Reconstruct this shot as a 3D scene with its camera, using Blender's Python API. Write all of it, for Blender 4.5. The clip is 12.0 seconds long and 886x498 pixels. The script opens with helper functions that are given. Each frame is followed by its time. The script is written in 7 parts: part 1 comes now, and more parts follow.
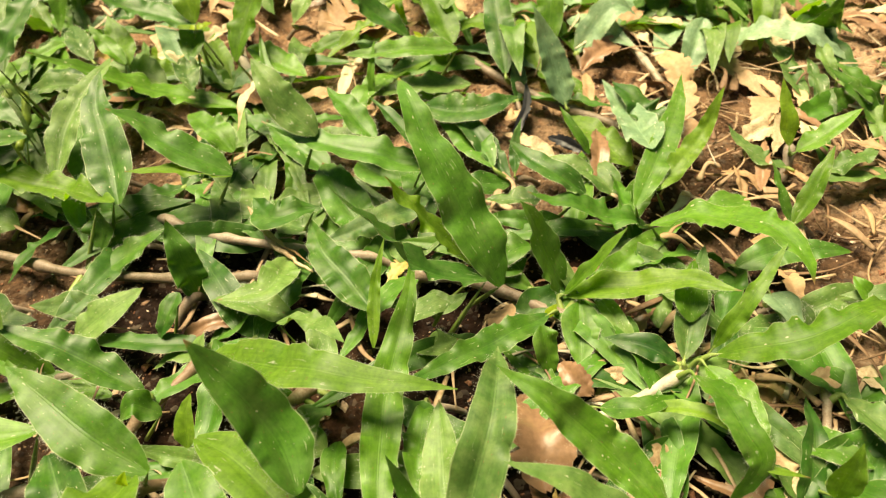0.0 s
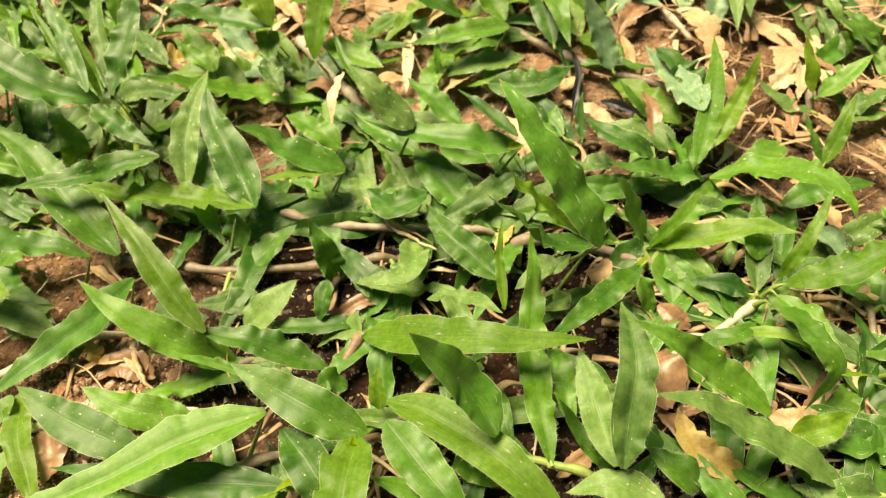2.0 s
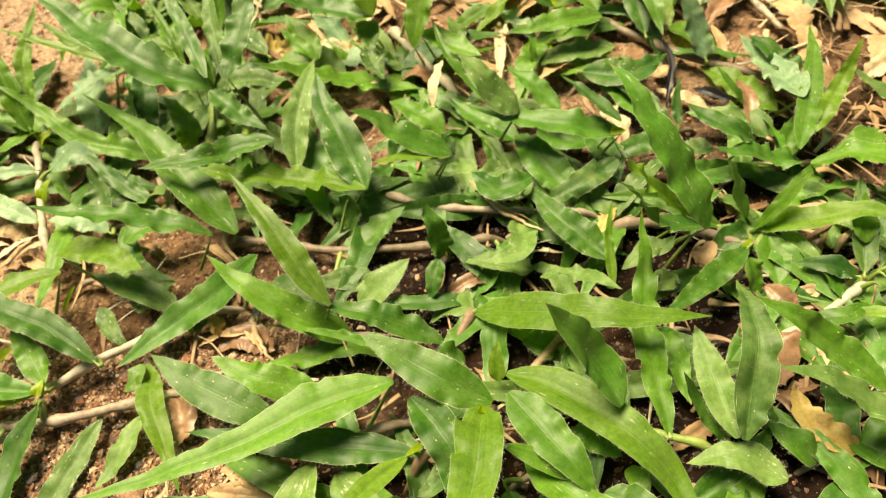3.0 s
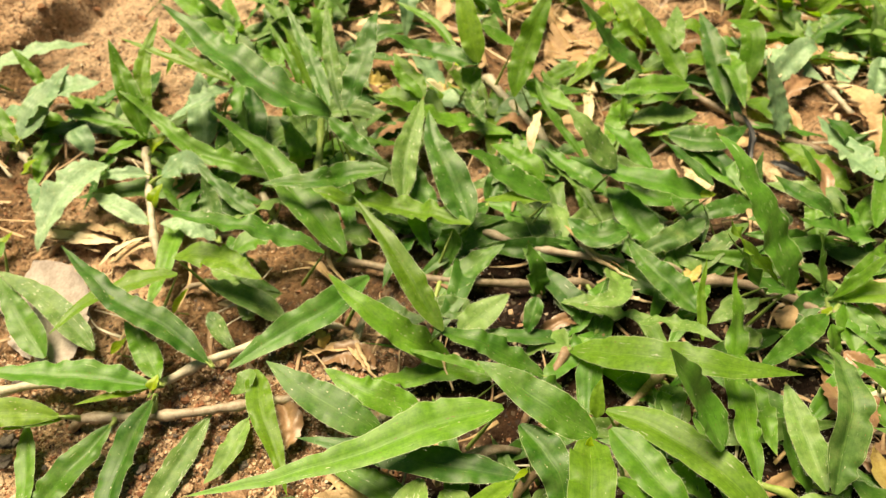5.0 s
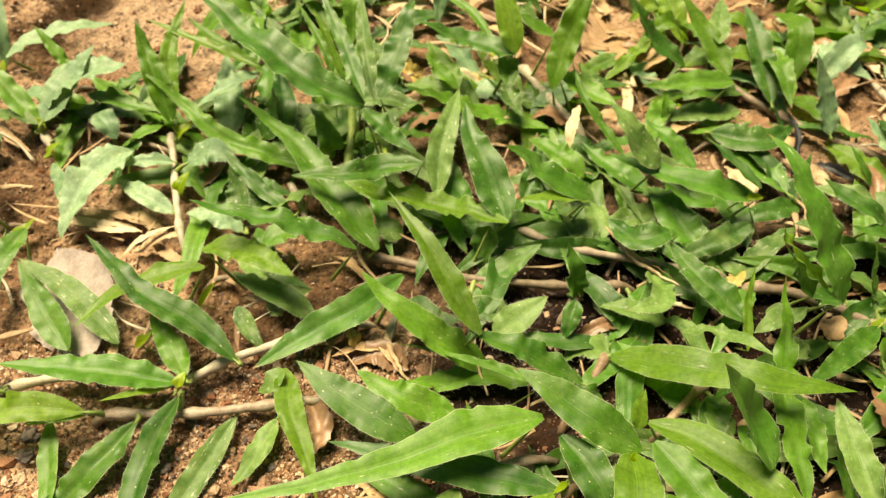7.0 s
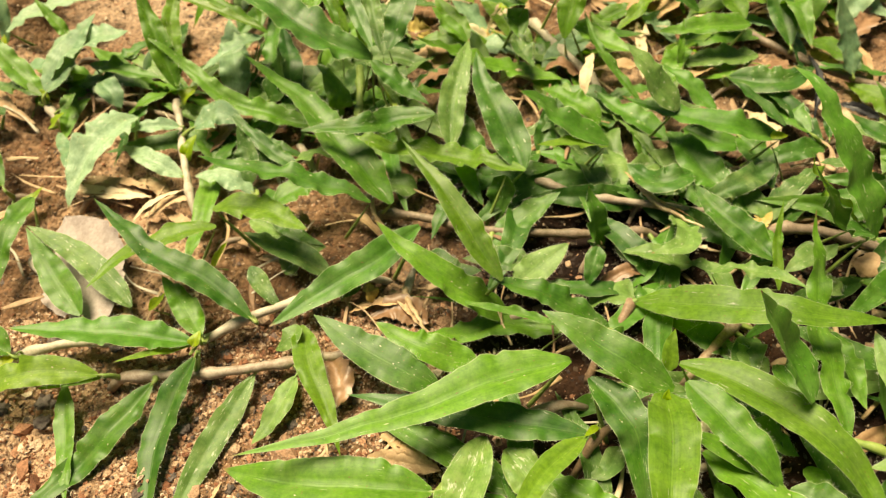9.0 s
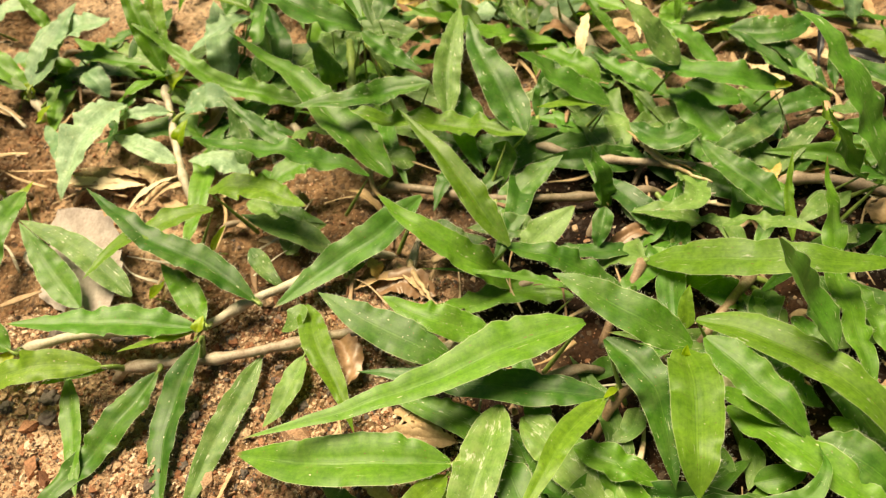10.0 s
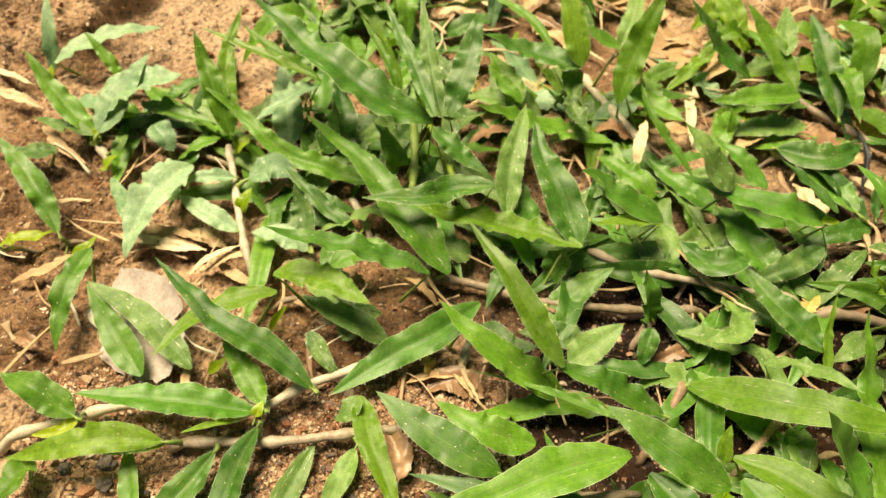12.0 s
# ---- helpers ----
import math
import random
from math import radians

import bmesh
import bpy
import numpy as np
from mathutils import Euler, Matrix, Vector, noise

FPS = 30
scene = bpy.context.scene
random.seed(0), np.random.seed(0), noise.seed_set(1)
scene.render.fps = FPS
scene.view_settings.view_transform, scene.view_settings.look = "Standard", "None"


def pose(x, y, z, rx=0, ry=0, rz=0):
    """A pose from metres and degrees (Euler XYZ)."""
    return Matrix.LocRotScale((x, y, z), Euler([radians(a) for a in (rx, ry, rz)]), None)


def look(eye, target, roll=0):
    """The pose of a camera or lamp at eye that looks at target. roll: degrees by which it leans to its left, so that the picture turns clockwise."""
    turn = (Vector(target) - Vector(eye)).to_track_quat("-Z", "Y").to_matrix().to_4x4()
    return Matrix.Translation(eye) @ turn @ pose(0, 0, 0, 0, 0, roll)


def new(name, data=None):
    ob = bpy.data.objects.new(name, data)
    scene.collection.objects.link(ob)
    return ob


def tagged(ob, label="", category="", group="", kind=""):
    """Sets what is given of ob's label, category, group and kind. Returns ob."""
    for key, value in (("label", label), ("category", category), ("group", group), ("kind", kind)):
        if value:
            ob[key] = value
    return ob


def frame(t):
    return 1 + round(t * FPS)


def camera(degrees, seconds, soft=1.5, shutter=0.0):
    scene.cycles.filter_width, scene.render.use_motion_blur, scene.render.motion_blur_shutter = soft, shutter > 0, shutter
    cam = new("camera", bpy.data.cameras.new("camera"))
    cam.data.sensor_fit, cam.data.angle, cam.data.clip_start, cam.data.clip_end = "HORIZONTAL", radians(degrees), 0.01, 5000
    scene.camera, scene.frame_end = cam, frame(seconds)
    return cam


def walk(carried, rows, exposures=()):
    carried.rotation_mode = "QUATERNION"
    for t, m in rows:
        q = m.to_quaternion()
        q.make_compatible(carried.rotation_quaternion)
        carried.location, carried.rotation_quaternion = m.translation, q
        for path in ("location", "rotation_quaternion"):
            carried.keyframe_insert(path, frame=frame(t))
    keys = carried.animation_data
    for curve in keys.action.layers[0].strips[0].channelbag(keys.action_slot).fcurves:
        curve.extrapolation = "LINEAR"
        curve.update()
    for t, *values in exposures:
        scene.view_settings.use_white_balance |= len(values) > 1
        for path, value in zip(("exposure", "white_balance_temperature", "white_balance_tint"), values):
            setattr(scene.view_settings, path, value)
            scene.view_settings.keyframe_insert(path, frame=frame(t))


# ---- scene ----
cam = camera(62.5, 12.0, soft=1.2)
cam.data.dof.use_dof, cam.data.dof.focus_distance, cam.data.dof.aperture_fstop = True, 0.2, 22.0
PATH = [
    (0, (0.0065, 0.0105, 0.1731), (-0.0017, 0.1396, 0.0339), -3.65),
    (0.5, (0.0054, 0.0173, 0.1991), (0.0072, 0.1436, 0.0572), -5.98),
    (1, (-0.0009, 0.0151, 0.2156), (0.0137, 0.1320, 0.0666), -4.18),
    (1.5, (-0.0256, 0.0091, 0.2119), (-0.0157, 0.1205, 0.0583), -5.07),
    (2, (-0.0405, 0.0027, 0.2187), (-0.0395, 0.1137, 0.0646), -6.58),
    (2.5, (-0.0523, -0.0039, 0.2180), (-0.0516, 0.1080, 0.0645), -6.92),
    (3, (-0.0694, -0.0051, 0.2234), (-0.0755, 0.1066, 0.0698), -9.02),
    (3.2, (-0.0694, -0.0055, 0.2233), (-0.0765, 0.1056, 0.0693), -8.54),
    (4.8, (-0.1076, -0.0139, 0.2357), (-0.1089, 0.1047, 0.0873), -1.71),
    (5, (-0.1126, -0.0139, 0.2378), (-0.1141, 0.1054, 0.0900), -1.41),
    (5.5, (-0.1180, -0.0103, 0.2410), (-0.1209, 0.1064, 0.0910), -1.10),
    (6, (-0.1208, -0.0081, 0.2362), (-0.1253, 0.1086, 0.0863), -0.93),
    (6.5, (-0.1221, -0.0032, 0.2342), (-0.1247, 0.1126, 0.0836), -0.27),
    (8.5, (-0.1260, -0.0091, 0.2277), (-0.1342, 0.1076, 0.0780), -3.11),
    (9, (-0.1264, -0.0118, 0.2186), (-0.1322, 0.1030, 0.0674), -3.80),
    (9.5, (-0.1307, -0.0134, 0.2142), (-0.1373, 0.0994, 0.0614), -4.10),
    (10, (-0.1285, -0.0133, 0.2099), (-0.1344, 0.0993, 0.0570), -7.16),
    (10.5, (-0.1284, -0.0180, 0.2057), (-0.1321, 0.0906, 0.0499), -6.65),
    (11, (-0.1318, -0.0182, 0.2086), (-0.1338, 0.0901, 0.0525), -5.19),
    (11.5, (-0.1368, -0.0008, 0.2161), (-0.1345, 0.1086, 0.0608), -2.09),
    (12, (-0.1508, 0.0138, 0.2431), (-0.1540, 0.1236, 0.0881), -0.37),
]
walk(cam, [(t, look(eye, target, roll)) for t, eye, target, roll in PATH], exposures=[(0.0, 0.42, 8200, 2), (2.5, 0.34, 8200, 2), (5.0, 0.27, 8200, 2), (9.0, 0.22, 8200, 2), (11.0, 0.22, 8200, 2), (12.0, 0.27, 8200, 2)])

# ---- light: bright shade under an open sky ----
world = bpy.data.worlds.new("sky")
scene.world = world
world.use_nodes = True
nt = world.node_tree
sky = nt.nodes.new("ShaderNodeTexSky")
sky.sky_type = "NISHITA"
sky.sun_disc = False
sky.sun_elevation = radians(68)
sky.sun_rotation = radians(-42)
bg = nt.nodes["Background"]
bg.inputs["Strength"].default_value = 0.026
nt.links.new(sky.outputs[0], bg.inputs[0])
sun = new("sun", bpy.data.lights.new("sun", "SUN"))
sun.data.energy = 7.6
sun.data.angle = radians(30)
sun.data.color = (1.0, 0.9, 0.73)
sun.matrix_world = look((-0.4, 0.45, 1.5), (0, 0, 0))


# ---- materials ----
def material(name):
    m = bpy.data.materials.new(name)
    m.use_nodes = True
    return m, m.node_tree.nodes, m.node_tree.links


def node(nodes, kind, **values):
    n = nodes.new(kind)
    for key, value in values.items():
        n.inputs[key.replace("_", " ")].default_value = value
    return n


def ramp(nodes, links, source, stops):
    n = nodes.new("ShaderNodeValToRGB")
    els = n.color_ramp.elements
    while len(els) < len(stops):
        els.new(0.5)
    for el, (at, colour) in zip(els, stops):
        el.position = at
        el.color = (*colour, 1) if len(colour) == 3 else (*colour * 3, 1)
    links.new(source, n.inputs[0])
    return n.outputs[0]


def mixed(nodes, links, how, factor, a, b):
    n = nodes.new("ShaderNodeMix")
    n.data_type, n.blend_type = "RGBA", how
    for value, socket in ((factor, n.inputs[0]), (a, n.inputs[6]), (b, n.inputs[7])):
        if isinstance(value, bpy.types.NodeSocket):
            links.new(value, socket)
        else:
            socket.default_value = (*value, 1) if isinstance(value, tuple) else value
    return n.outputs[2]


def maths(nodes, links, op, *values):
    n = nodes.new("ShaderNodeMath")
    n.operation = op
    for value, socket in zip(values, n.inputs):
        if isinstance(value, bpy.types.NodeSocket):
            links.new(value, socket)
        else:
            socket.default_value = value
    return n.outputs[0]


def leaf_material(name, dark, light, dusty, spots, sheen, glow):
    """A grass blade: long veins, a pale midrib, dust, pale scars; light passes through it."""
    m, nodes, links = material(name)
    bsdf = nodes["Principled BSDF"]
    uv = nodes.new("ShaderNodeUVMap")
    split = nodes.new("ShaderNodeSeparateXYZ")
    links.new(uv.outputs[0], split.inputs[0])
    u, v = split.outputs[0], split.outputs[1]
    info = nodes.new("ShaderNodeObjectInfo")
    where = nodes.new("ShaderNodeTexCoord")
    shift = nodes.new("ShaderNodeVectorMath")
    shift.operation = "ADD"
    links.new(where.outputs["Object"], shift.inputs[0])
    links.new(maths(nodes, links, "MULTIPLY", info.outputs["Random"], 7.0), shift.inputs[1])
    place = shift.outputs[0]
    tone = maths(nodes, links, "MULTIPLY_ADD", info.outputs["Random"], 0.66, 0.0)
    patch = node(nodes, "ShaderNodeTexNoise", Scale=90.0, Detail=4.0)
    links.new(place, patch.inputs["Vector"])
    tone = maths(nodes, links, "MULTIPLY_ADD", patch.outputs[0], 0.62, maths(nodes, links, "SUBTRACT", tone, 0.08))
    colour = ramp(nodes, links, tone, [(0.16, dark), (0.86, light)])
    # fine mottling of the skin
    mottle = node(nodes, "ShaderNodeTexNoise", Scale=560.0, Detail=6.0, Roughness=0.72)
    links.new(place, mottle.inputs["Vector"])
    colour = mixed(nodes, links, "MULTIPLY", 1.0, colour, ramp(nodes, links, mottle.outputs[0], [(0.34, (0.74, 0.78, 0.7)), (0.5, (1.0, 1.0, 1.0)), (0.66, (1.26, 1.2, 1.24))]))
    # veins run the length of the blade
    veins = maths(nodes, links, "SINE", maths(nodes, links, "MULTIPLY", u, 88.0))
    veins = maths(nodes, links, "MULTIPLY_ADD", veins, 0.5, 0.5)
    colour = mixed(nodes, links, "MULTIPLY", maths(nodes, links, "MULTIPLY", veins, 0.1), colour, (0.72, 0.8, 0.6))
    # long soft streaks
    along = nodes.new("ShaderNodeCombineXYZ")
    links.new(maths(nodes, links, "MULTIPLY_ADD", u, 9.0, maths(nodes, links, "MULTIPLY", info.outputs["Random"], 90.0)), along.inputs[0])
    links.new(maths(nodes, links, "MULTIPLY", v, 2.2), along.inputs[1])
    streak = node(nodes, "ShaderNodeTexNoise", Scale=1.6, Detail=5.0, Roughness=0.62)
    links.new(along.outputs[0], streak.inputs["Vector"])
    colour = mixed(nodes, links, "MULTIPLY", 0.85, colour, ramp(nodes, links, streak.outputs[0], [(0.3, (0.78, 0.83, 0.72)), (0.5, (1.0, 1.0, 1.0)), (0.72, (1.2, 1.14, 1.12))]))
    # midrib
    off = maths(nodes, links, "ABSOLUTE", maths(nodes, links, "SUBTRACT", u, 0.5))
    rib = ramp(nodes, links, off, [(0.0, (1.0,)), (0.02, (0.0,))])
    groove = ramp(nodes, links, off, [(0.012, (0.0,)), (0.026, (1.0,)), (0.06, (0.0,))])
    colour = mixed(nodes, links, "MULTIPLY", maths(nodes, links, "MULTIPLY", groove, 0.22), colour, (0.5, 0.6, 0.4))
    colour = mixed(nodes, links, "MIX", maths(nodes, links, "MULTIPLY", rib, 0.14), colour, tuple(min(1, c * 1.7 + 0.02) for c in light))
    # pale edge
    edge = ramp(nodes, links, off, [(0.482, (0.0,)), (0.5, (1.0,))])
    colour = mixed(nodes, links, "MIX", maths(nodes, links, "MULTIPLY", edge, 0.75), colour, (0.52, 0.58, 0.34))
    # dust in soft clouds
    dust = node(nodes, "ShaderNodeTexNoise", Scale=160.0, Detail=6.0, Roughness=0.7)
    links.new(place, dust.inputs["Vector"])
    veil = ramp(nodes, links, dust.outputs[0], [(0.45, (0.0,)), (0.75, (1.0,))])
    colour = mixed(nodes, links, "MIX", maths(nodes, links, "MULTIPLY", veil, dusty), colour, (0.28, 0.36, 0.13))
    # pale scars and bite marks
    scar = node(nodes, "ShaderNodeTexVoronoi", Scale=13.0, Randomness=1.0)
    stretch = nodes.new("ShaderNodeCombineXYZ")
    links.new(u, stretch.inputs[0])
    links.new(maths(nodes, links, "MULTIPLY", v, 2.4), stretch.inputs[1])
    links.new(maths(nodes, links, "MULTIPLY", info.outputs["Random"], 40.0), stretch.inputs[2])
    bent = nodes.new("ShaderNodeVectorMath")
    bent.operation = "MULTIPLY_ADD"
    rag = node(nodes, "ShaderNodeTexNoise", Scale=900.0, Detail=2.0)
    links.new(place, rag.inputs["Vector"])
    links.new(rag.outputs["Color"], bent.inputs[0])
    bent.inputs[1].default_value = (0.035, 0.05, 0.0)
    links.new(stretch.outputs[0], bent.inputs[2])
    links.new(bent.outputs[0], scar.inputs["Vector"])
    few = nodes.new("ShaderNodeSeparateColor")
    links.new(scar.outputs["Color"], few.inputs[0])
    size = maths(nodes, links, "MULTIPLY_ADD", few.outputs[1], 3.0, 0.8)
    few = maths(nodes, links, "LESS_THAN", few.outputs[0], maths(nodes, links, "MULTIPLY", maths(nodes, links, "FRACT", maths(nodes, links, "MULTIPLY", info.outputs["Random"], 13.0)), 1.3 * spots))
    dot = ramp(nodes, links, maths(nodes, links, "MULTIPLY", scar.outputs["Distance"], size), [(0.15, (1.0,)), (0.25, (0.0,))])
    dot = maths(nodes, links, "MULTIPLY", dot, few)
    colour = mixed(nodes, links, "MIX", maths(nodes, links, "MULTIPLY", dot, 0.9), colour, (0.72, 0.7, 0.5))
    # chalky scrapes on some blades
    scrape = node(nodes, "ShaderNodeTexNoise", Scale=1.0, Detail=5.0, Roughness=0.65)
    drag = nodes.new("ShaderNodeCombineXYZ")
    links.new(maths(nodes, links, "MULTIPLY_ADD", u, 7.0, maths(nodes, links, "MULTIPLY", info.outputs["Random"], 71.0)), drag.inputs[0])
    links.new(maths(nodes, links, "MULTIPLY", v, 9.0), drag.inputs[1])
    links.new(drag.outputs[0], scrape.inputs["Vector"])
    chalk = maths(nodes, links, "MULTIPLY", ramp(nodes, links, scrape.outputs[0], [(0.665 - 0.12 * dusty, (0.0,)), (0.72 - 0.12 * dusty, (1.0,))]), maths(nodes, links, "GREATER_THAN", maths(nodes, links, "FRACT", maths(nodes, links, "MULTIPLY", info.outputs["Random"], 7.0)), 1.0 - 1.35 * dusty))
    colour = mixed(nodes, links, "MIX", maths(nodes, links, "MULTIPLY", chalk, 0.7), colour, (0.58, 0.61, 0.46))
    # pale scratches along the veins
    run = nodes.new("ShaderNodeCombineXYZ")
    links.new(maths(nodes, links, "MULTIPLY_ADD", u, 26.0, maths(nodes, links, "MULTIPLY", info.outputs["Random"], 57.0)), run.inputs[0])
    links.new(maths(nodes, links, "MULTIPLY", v, 7.0), run.inputs[1])
    scratch = node(nodes, "ShaderNodeTexNoise", Scale=1.0, Detail=3.0, Roughness=0.55)
    links.new(run.outputs[0], scratch.inputs["Vector"])
    worn = maths(nodes, links, "MULTIPLY", ramp(nodes, links, scratch.outputs[0], [(0.66, (0.0,)), (0.71, (1.0,))]), ramp(nodes, links, patch.outputs[0], [(0.48, (0.0,)), (0.56, (1.0,))]))
    colour = mixed(nodes, links, "MIX", maths(nodes, links, "MULTIPLY", worn, 0.7), colour, (0.58, 0.64, 0.4))
    # rusty specks
    rust = node(nodes, "ShaderNodeTexVoronoi", Scale=22.0, Randomness=1.0)
    links.new(bent.outputs[0], rust.inputs["Vector"])
    chosen = nodes.new("ShaderNodeSeparateColor")
    links.new(rust.outputs["Color"], chosen.inputs[0])
    bite = maths(nodes, links, "MULTIPLY", ramp(nodes, links, rust.outputs["Distance"], [(0.12, (1.0,)), (0.26, (0.0,))]), maths(nodes, links, "LESS_THAN", chosen.outputs[1], 0.25 * spots))
    colour = mixed(nodes, links, "MIX", bite, colour, (0.2, 0.13, 0.05))
    # dry point of some blades
    dry = maths(nodes, links, "MULTIPLY", ramp(nodes, links, v, [(0.955, (0.0,)), (0.99, (1.0,))]), maths(nodes, links, "GREATER_THAN", info.outputs["Random"], 0.62))
    colour = mixed(nodes, links, "MIX", dry, colour, (0.27, 0.16, 0.07))
    links.new(colour, bsdf.inputs["Base Color"])
    rough = maths(nodes, links, "MULTIPLY_ADD", dust.outputs[0], 0.3, sheen - 0.07)
    links.new(rough, bsdf.inputs["Roughness"])
    bsdf.inputs["Specular IOR Level"].default_value = 0.52
    fine = node(nodes, "ShaderNodeTexNoise", Scale=1400.0, Detail=2.0)
    links.new(place, fine.inputs["Vector"])
    height = maths(nodes, links, "MULTIPLY_ADD", veins, 0.03, maths(nodes, links, "MULTIPLY", fine.outputs[0], 0.22))
    height = maths(nodes, links, "MULTIPLY_ADD", groove, -0.7, height)
    bump = node(nodes, "ShaderNodeBump", Strength=0.22, Distance=0.0003)
    links.new(height, bump.inputs["Height"])
    links.new(bump.outputs[0], bsdf.inputs["Normal"])
    through_leaf = nodes.new("ShaderNodeBsdfTranslucent")
    links.new(mixed(nodes, links, "MULTIPLY", 1.0, colour, (1.35, 1.4, 0.55)), through_leaf.inputs["Color"])
    both = nodes.new("ShaderNodeMixShader")
    both.inputs[0].default_value = glow
    links.new(bsdf.outputs[0], both.inputs[1])
    links.new(through_leaf.outputs[0], both.inputs[2])
    links.new(both.outputs[0], nodes["Material Output"].inputs["Surface"])
    return m


def plain_material(name, a, b, scale, rough, bump_height=0.0004, stretch=(1, 1, 1), strength=0.6, third=None):
    m, nodes, links = material(name)
    bsdf = nodes["Principled BSDF"]
    info = nodes.new("ShaderNodeObjectInfo")
    where = nodes.new("ShaderNodeTexCoord")
    shift = nodes.new("ShaderNodeVectorMath")
    shift.operation = "MULTIPLY_ADD"
    links.new(where.outputs["Object"], shift.inputs[0])
    shift.inputs[1].default_value = stretch
    links.new(maths(nodes, links, "MULTIPLY", info.outputs["Random"], 5.0), shift.inputs[2])
    big = node(nodes, "ShaderNodeTexNoise", Scale=scale, Detail=6.0, Roughness=0.65)
    fine = node(nodes, "ShaderNodeTexNoise", Scale=scale * 7, Detail=4.0)
    links.new(shift.outputs[0], big.inputs["Vector"])
    links.new(shift.outputs[0], fine.inputs["Vector"])
    tone = maths(nodes, links, "MULTIPLY_ADD", fine.outputs[0], 0.4, maths(nodes, links, "MULTIPLY", big.outputs[0], 0.8))
    tone = maths(nodes, links, "MULTIPLY_ADD", info.outputs["Random"], 0.25, maths(nodes, links, "SUBTRACT", tone, 0.125))
    stops = [(0.38, a), (0.82, b)] if third is None else [(0.34, a), (0.6, third), (0.84, b)]
    links.new(ramp(nodes, links, tone, stops), bsdf.inputs["Base Color"])
    bsdf.inputs["Roughness"].default_value = rough
    bump = node(nodes, "ShaderNodeBump", Strength=strength, Distance=bump_height)
    links.new(tone, bump.inputs["Height"])
    links.new(bump.outputs[0], bsdf.inputs["Normal"])
    return m


def soil_material():
    m, nodes, links = material("soil")
    bsdf = nodes["Principled BSDF"]
    where = nodes.new("ShaderNodeTexCoord")
    soil_noise = node(nodes, "ShaderNodeTexNoise", Scale=14.0, Detail=5.0, Roughness=0.6)
    grain = node(nodes, "ShaderNodeTexNoise", Scale=420.0, Detail=6.0, Roughness=0.75)
    speck = node(nodes, "ShaderNodeTexVoronoi", Scale=620.0)
    for n in (soil_noise, grain, speck):
        links.new(where.outputs["Object"], n.inputs["Vector"])
    # near-black ramp: the shade between the blades is put into this soil colour
    shaded_humus = ramp(nodes, links, soil_noise.outputs[0], [(0.36, (0.01, 0.005, 0.0035)), (0.52, (0.026, 0.0125, 0.0075)), (0.7, (0.09, 0.044, 0.024))])
    split = nodes.new("ShaderNodeSeparateXYZ")
    # dark rooted soil with shade painted in, among the plants; dry bare soil round
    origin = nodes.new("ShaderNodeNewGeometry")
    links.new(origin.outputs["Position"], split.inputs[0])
    # a drier, paler stretch of open soil beside the plants
    parched = maths(nodes, links, "MULTIPLY_ADD", ramp(nodes, links, split.outputs[0], [(0.08, (0.0,)), (0.15, (1.0,)), (0.35, (1.0,)), (0.8, (0.0,))]), 0.08, soil_noise.outputs[0])
    bare = ramp(nodes, links, parched, [(0.3, (0.1, 0.05, 0.027)), (0.46, (0.26, 0.155, 0.092)), (0.62, (0.52, 0.36, 0.245))])
    # washed pale sand behind the plants
    back = maths(nodes, links, "MULTIPLY_ADD", soil_noise.outputs[0], 0.06, split.outputs[1])
    back = ramp(nodes, links, maths(nodes, links, "SUBTRACT", back, maths(nodes, links, "MULTIPLY", maths(nodes, links, "MAXIMUM", maths(nodes, links, "ADD", split.outputs[0], 0.2), 0.0), 0.25)), [(0.305, (0.0,)), (0.335, (1.0,)), (0.5, (1.0,)), (0.7, (0.0,))])
    side = ramp(nodes, links, maths(nodes, links, "ADD", maths(nodes, links, "MULTIPLY", split.outputs[0], -1.0), maths(nodes, links, "MULTIPLY", soil_noise.outputs[0], 0.04)), [(0.2, (0.0,)), (0.25, (1.0,)), (0.325, (1.0,)), (0.355, (0.0,))])
    bare = mixed(nodes, links, "MIX", maths(nodes, links, "MULTIPLY", maths(nodes, links, "MULTIPLY", back, side), 0.85), bare, (0.5, 0.36, 0.26))
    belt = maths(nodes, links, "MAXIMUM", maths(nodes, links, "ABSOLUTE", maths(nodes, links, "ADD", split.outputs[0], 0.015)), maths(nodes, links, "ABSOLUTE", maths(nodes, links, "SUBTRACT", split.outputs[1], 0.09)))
    belt = maths(nodes, links, "MULTIPLY_ADD", soil_noise.outputs[0], 0.12, belt)
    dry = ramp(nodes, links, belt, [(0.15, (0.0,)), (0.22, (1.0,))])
    base = mixed(nodes, links, "MIX", dry, shaded_humus, bare)
    fine = ramp(nodes, links, grain.outputs[0], [(0.3, (0.4, 0.36, 0.33)), (0.5, (0.95, 0.92, 0.88)), (0.72, (1.55, 1.42, 1.28))])
    colour = mixed(nodes, links, "MULTIPLY", 1.0, base, fine)
    pick = nodes.new("ShaderNodeSeparateColor")
    links.new(speck.outputs["Color"], pick.inputs[0])
    pale = maths(nodes, links, "GREATER_THAN", pick.outputs[0], 0.9)
    colour = mixed(nodes, links, "MIX", maths(nodes, links, "MULTIPLY", pale, 0.12), colour, (0.6, 0.5, 0.38))
    black = maths(nodes, links, "LESS_THAN", pick.outputs[1], 0.09)
    colour = mixed(nodes, links, "MIX", maths(nodes, links, "MULTIPLY", black, 0.6), colour, (0.05, 0.035, 0.03))
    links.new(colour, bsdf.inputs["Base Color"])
    bsdf.inputs["Roughness"].default_value = 0.92
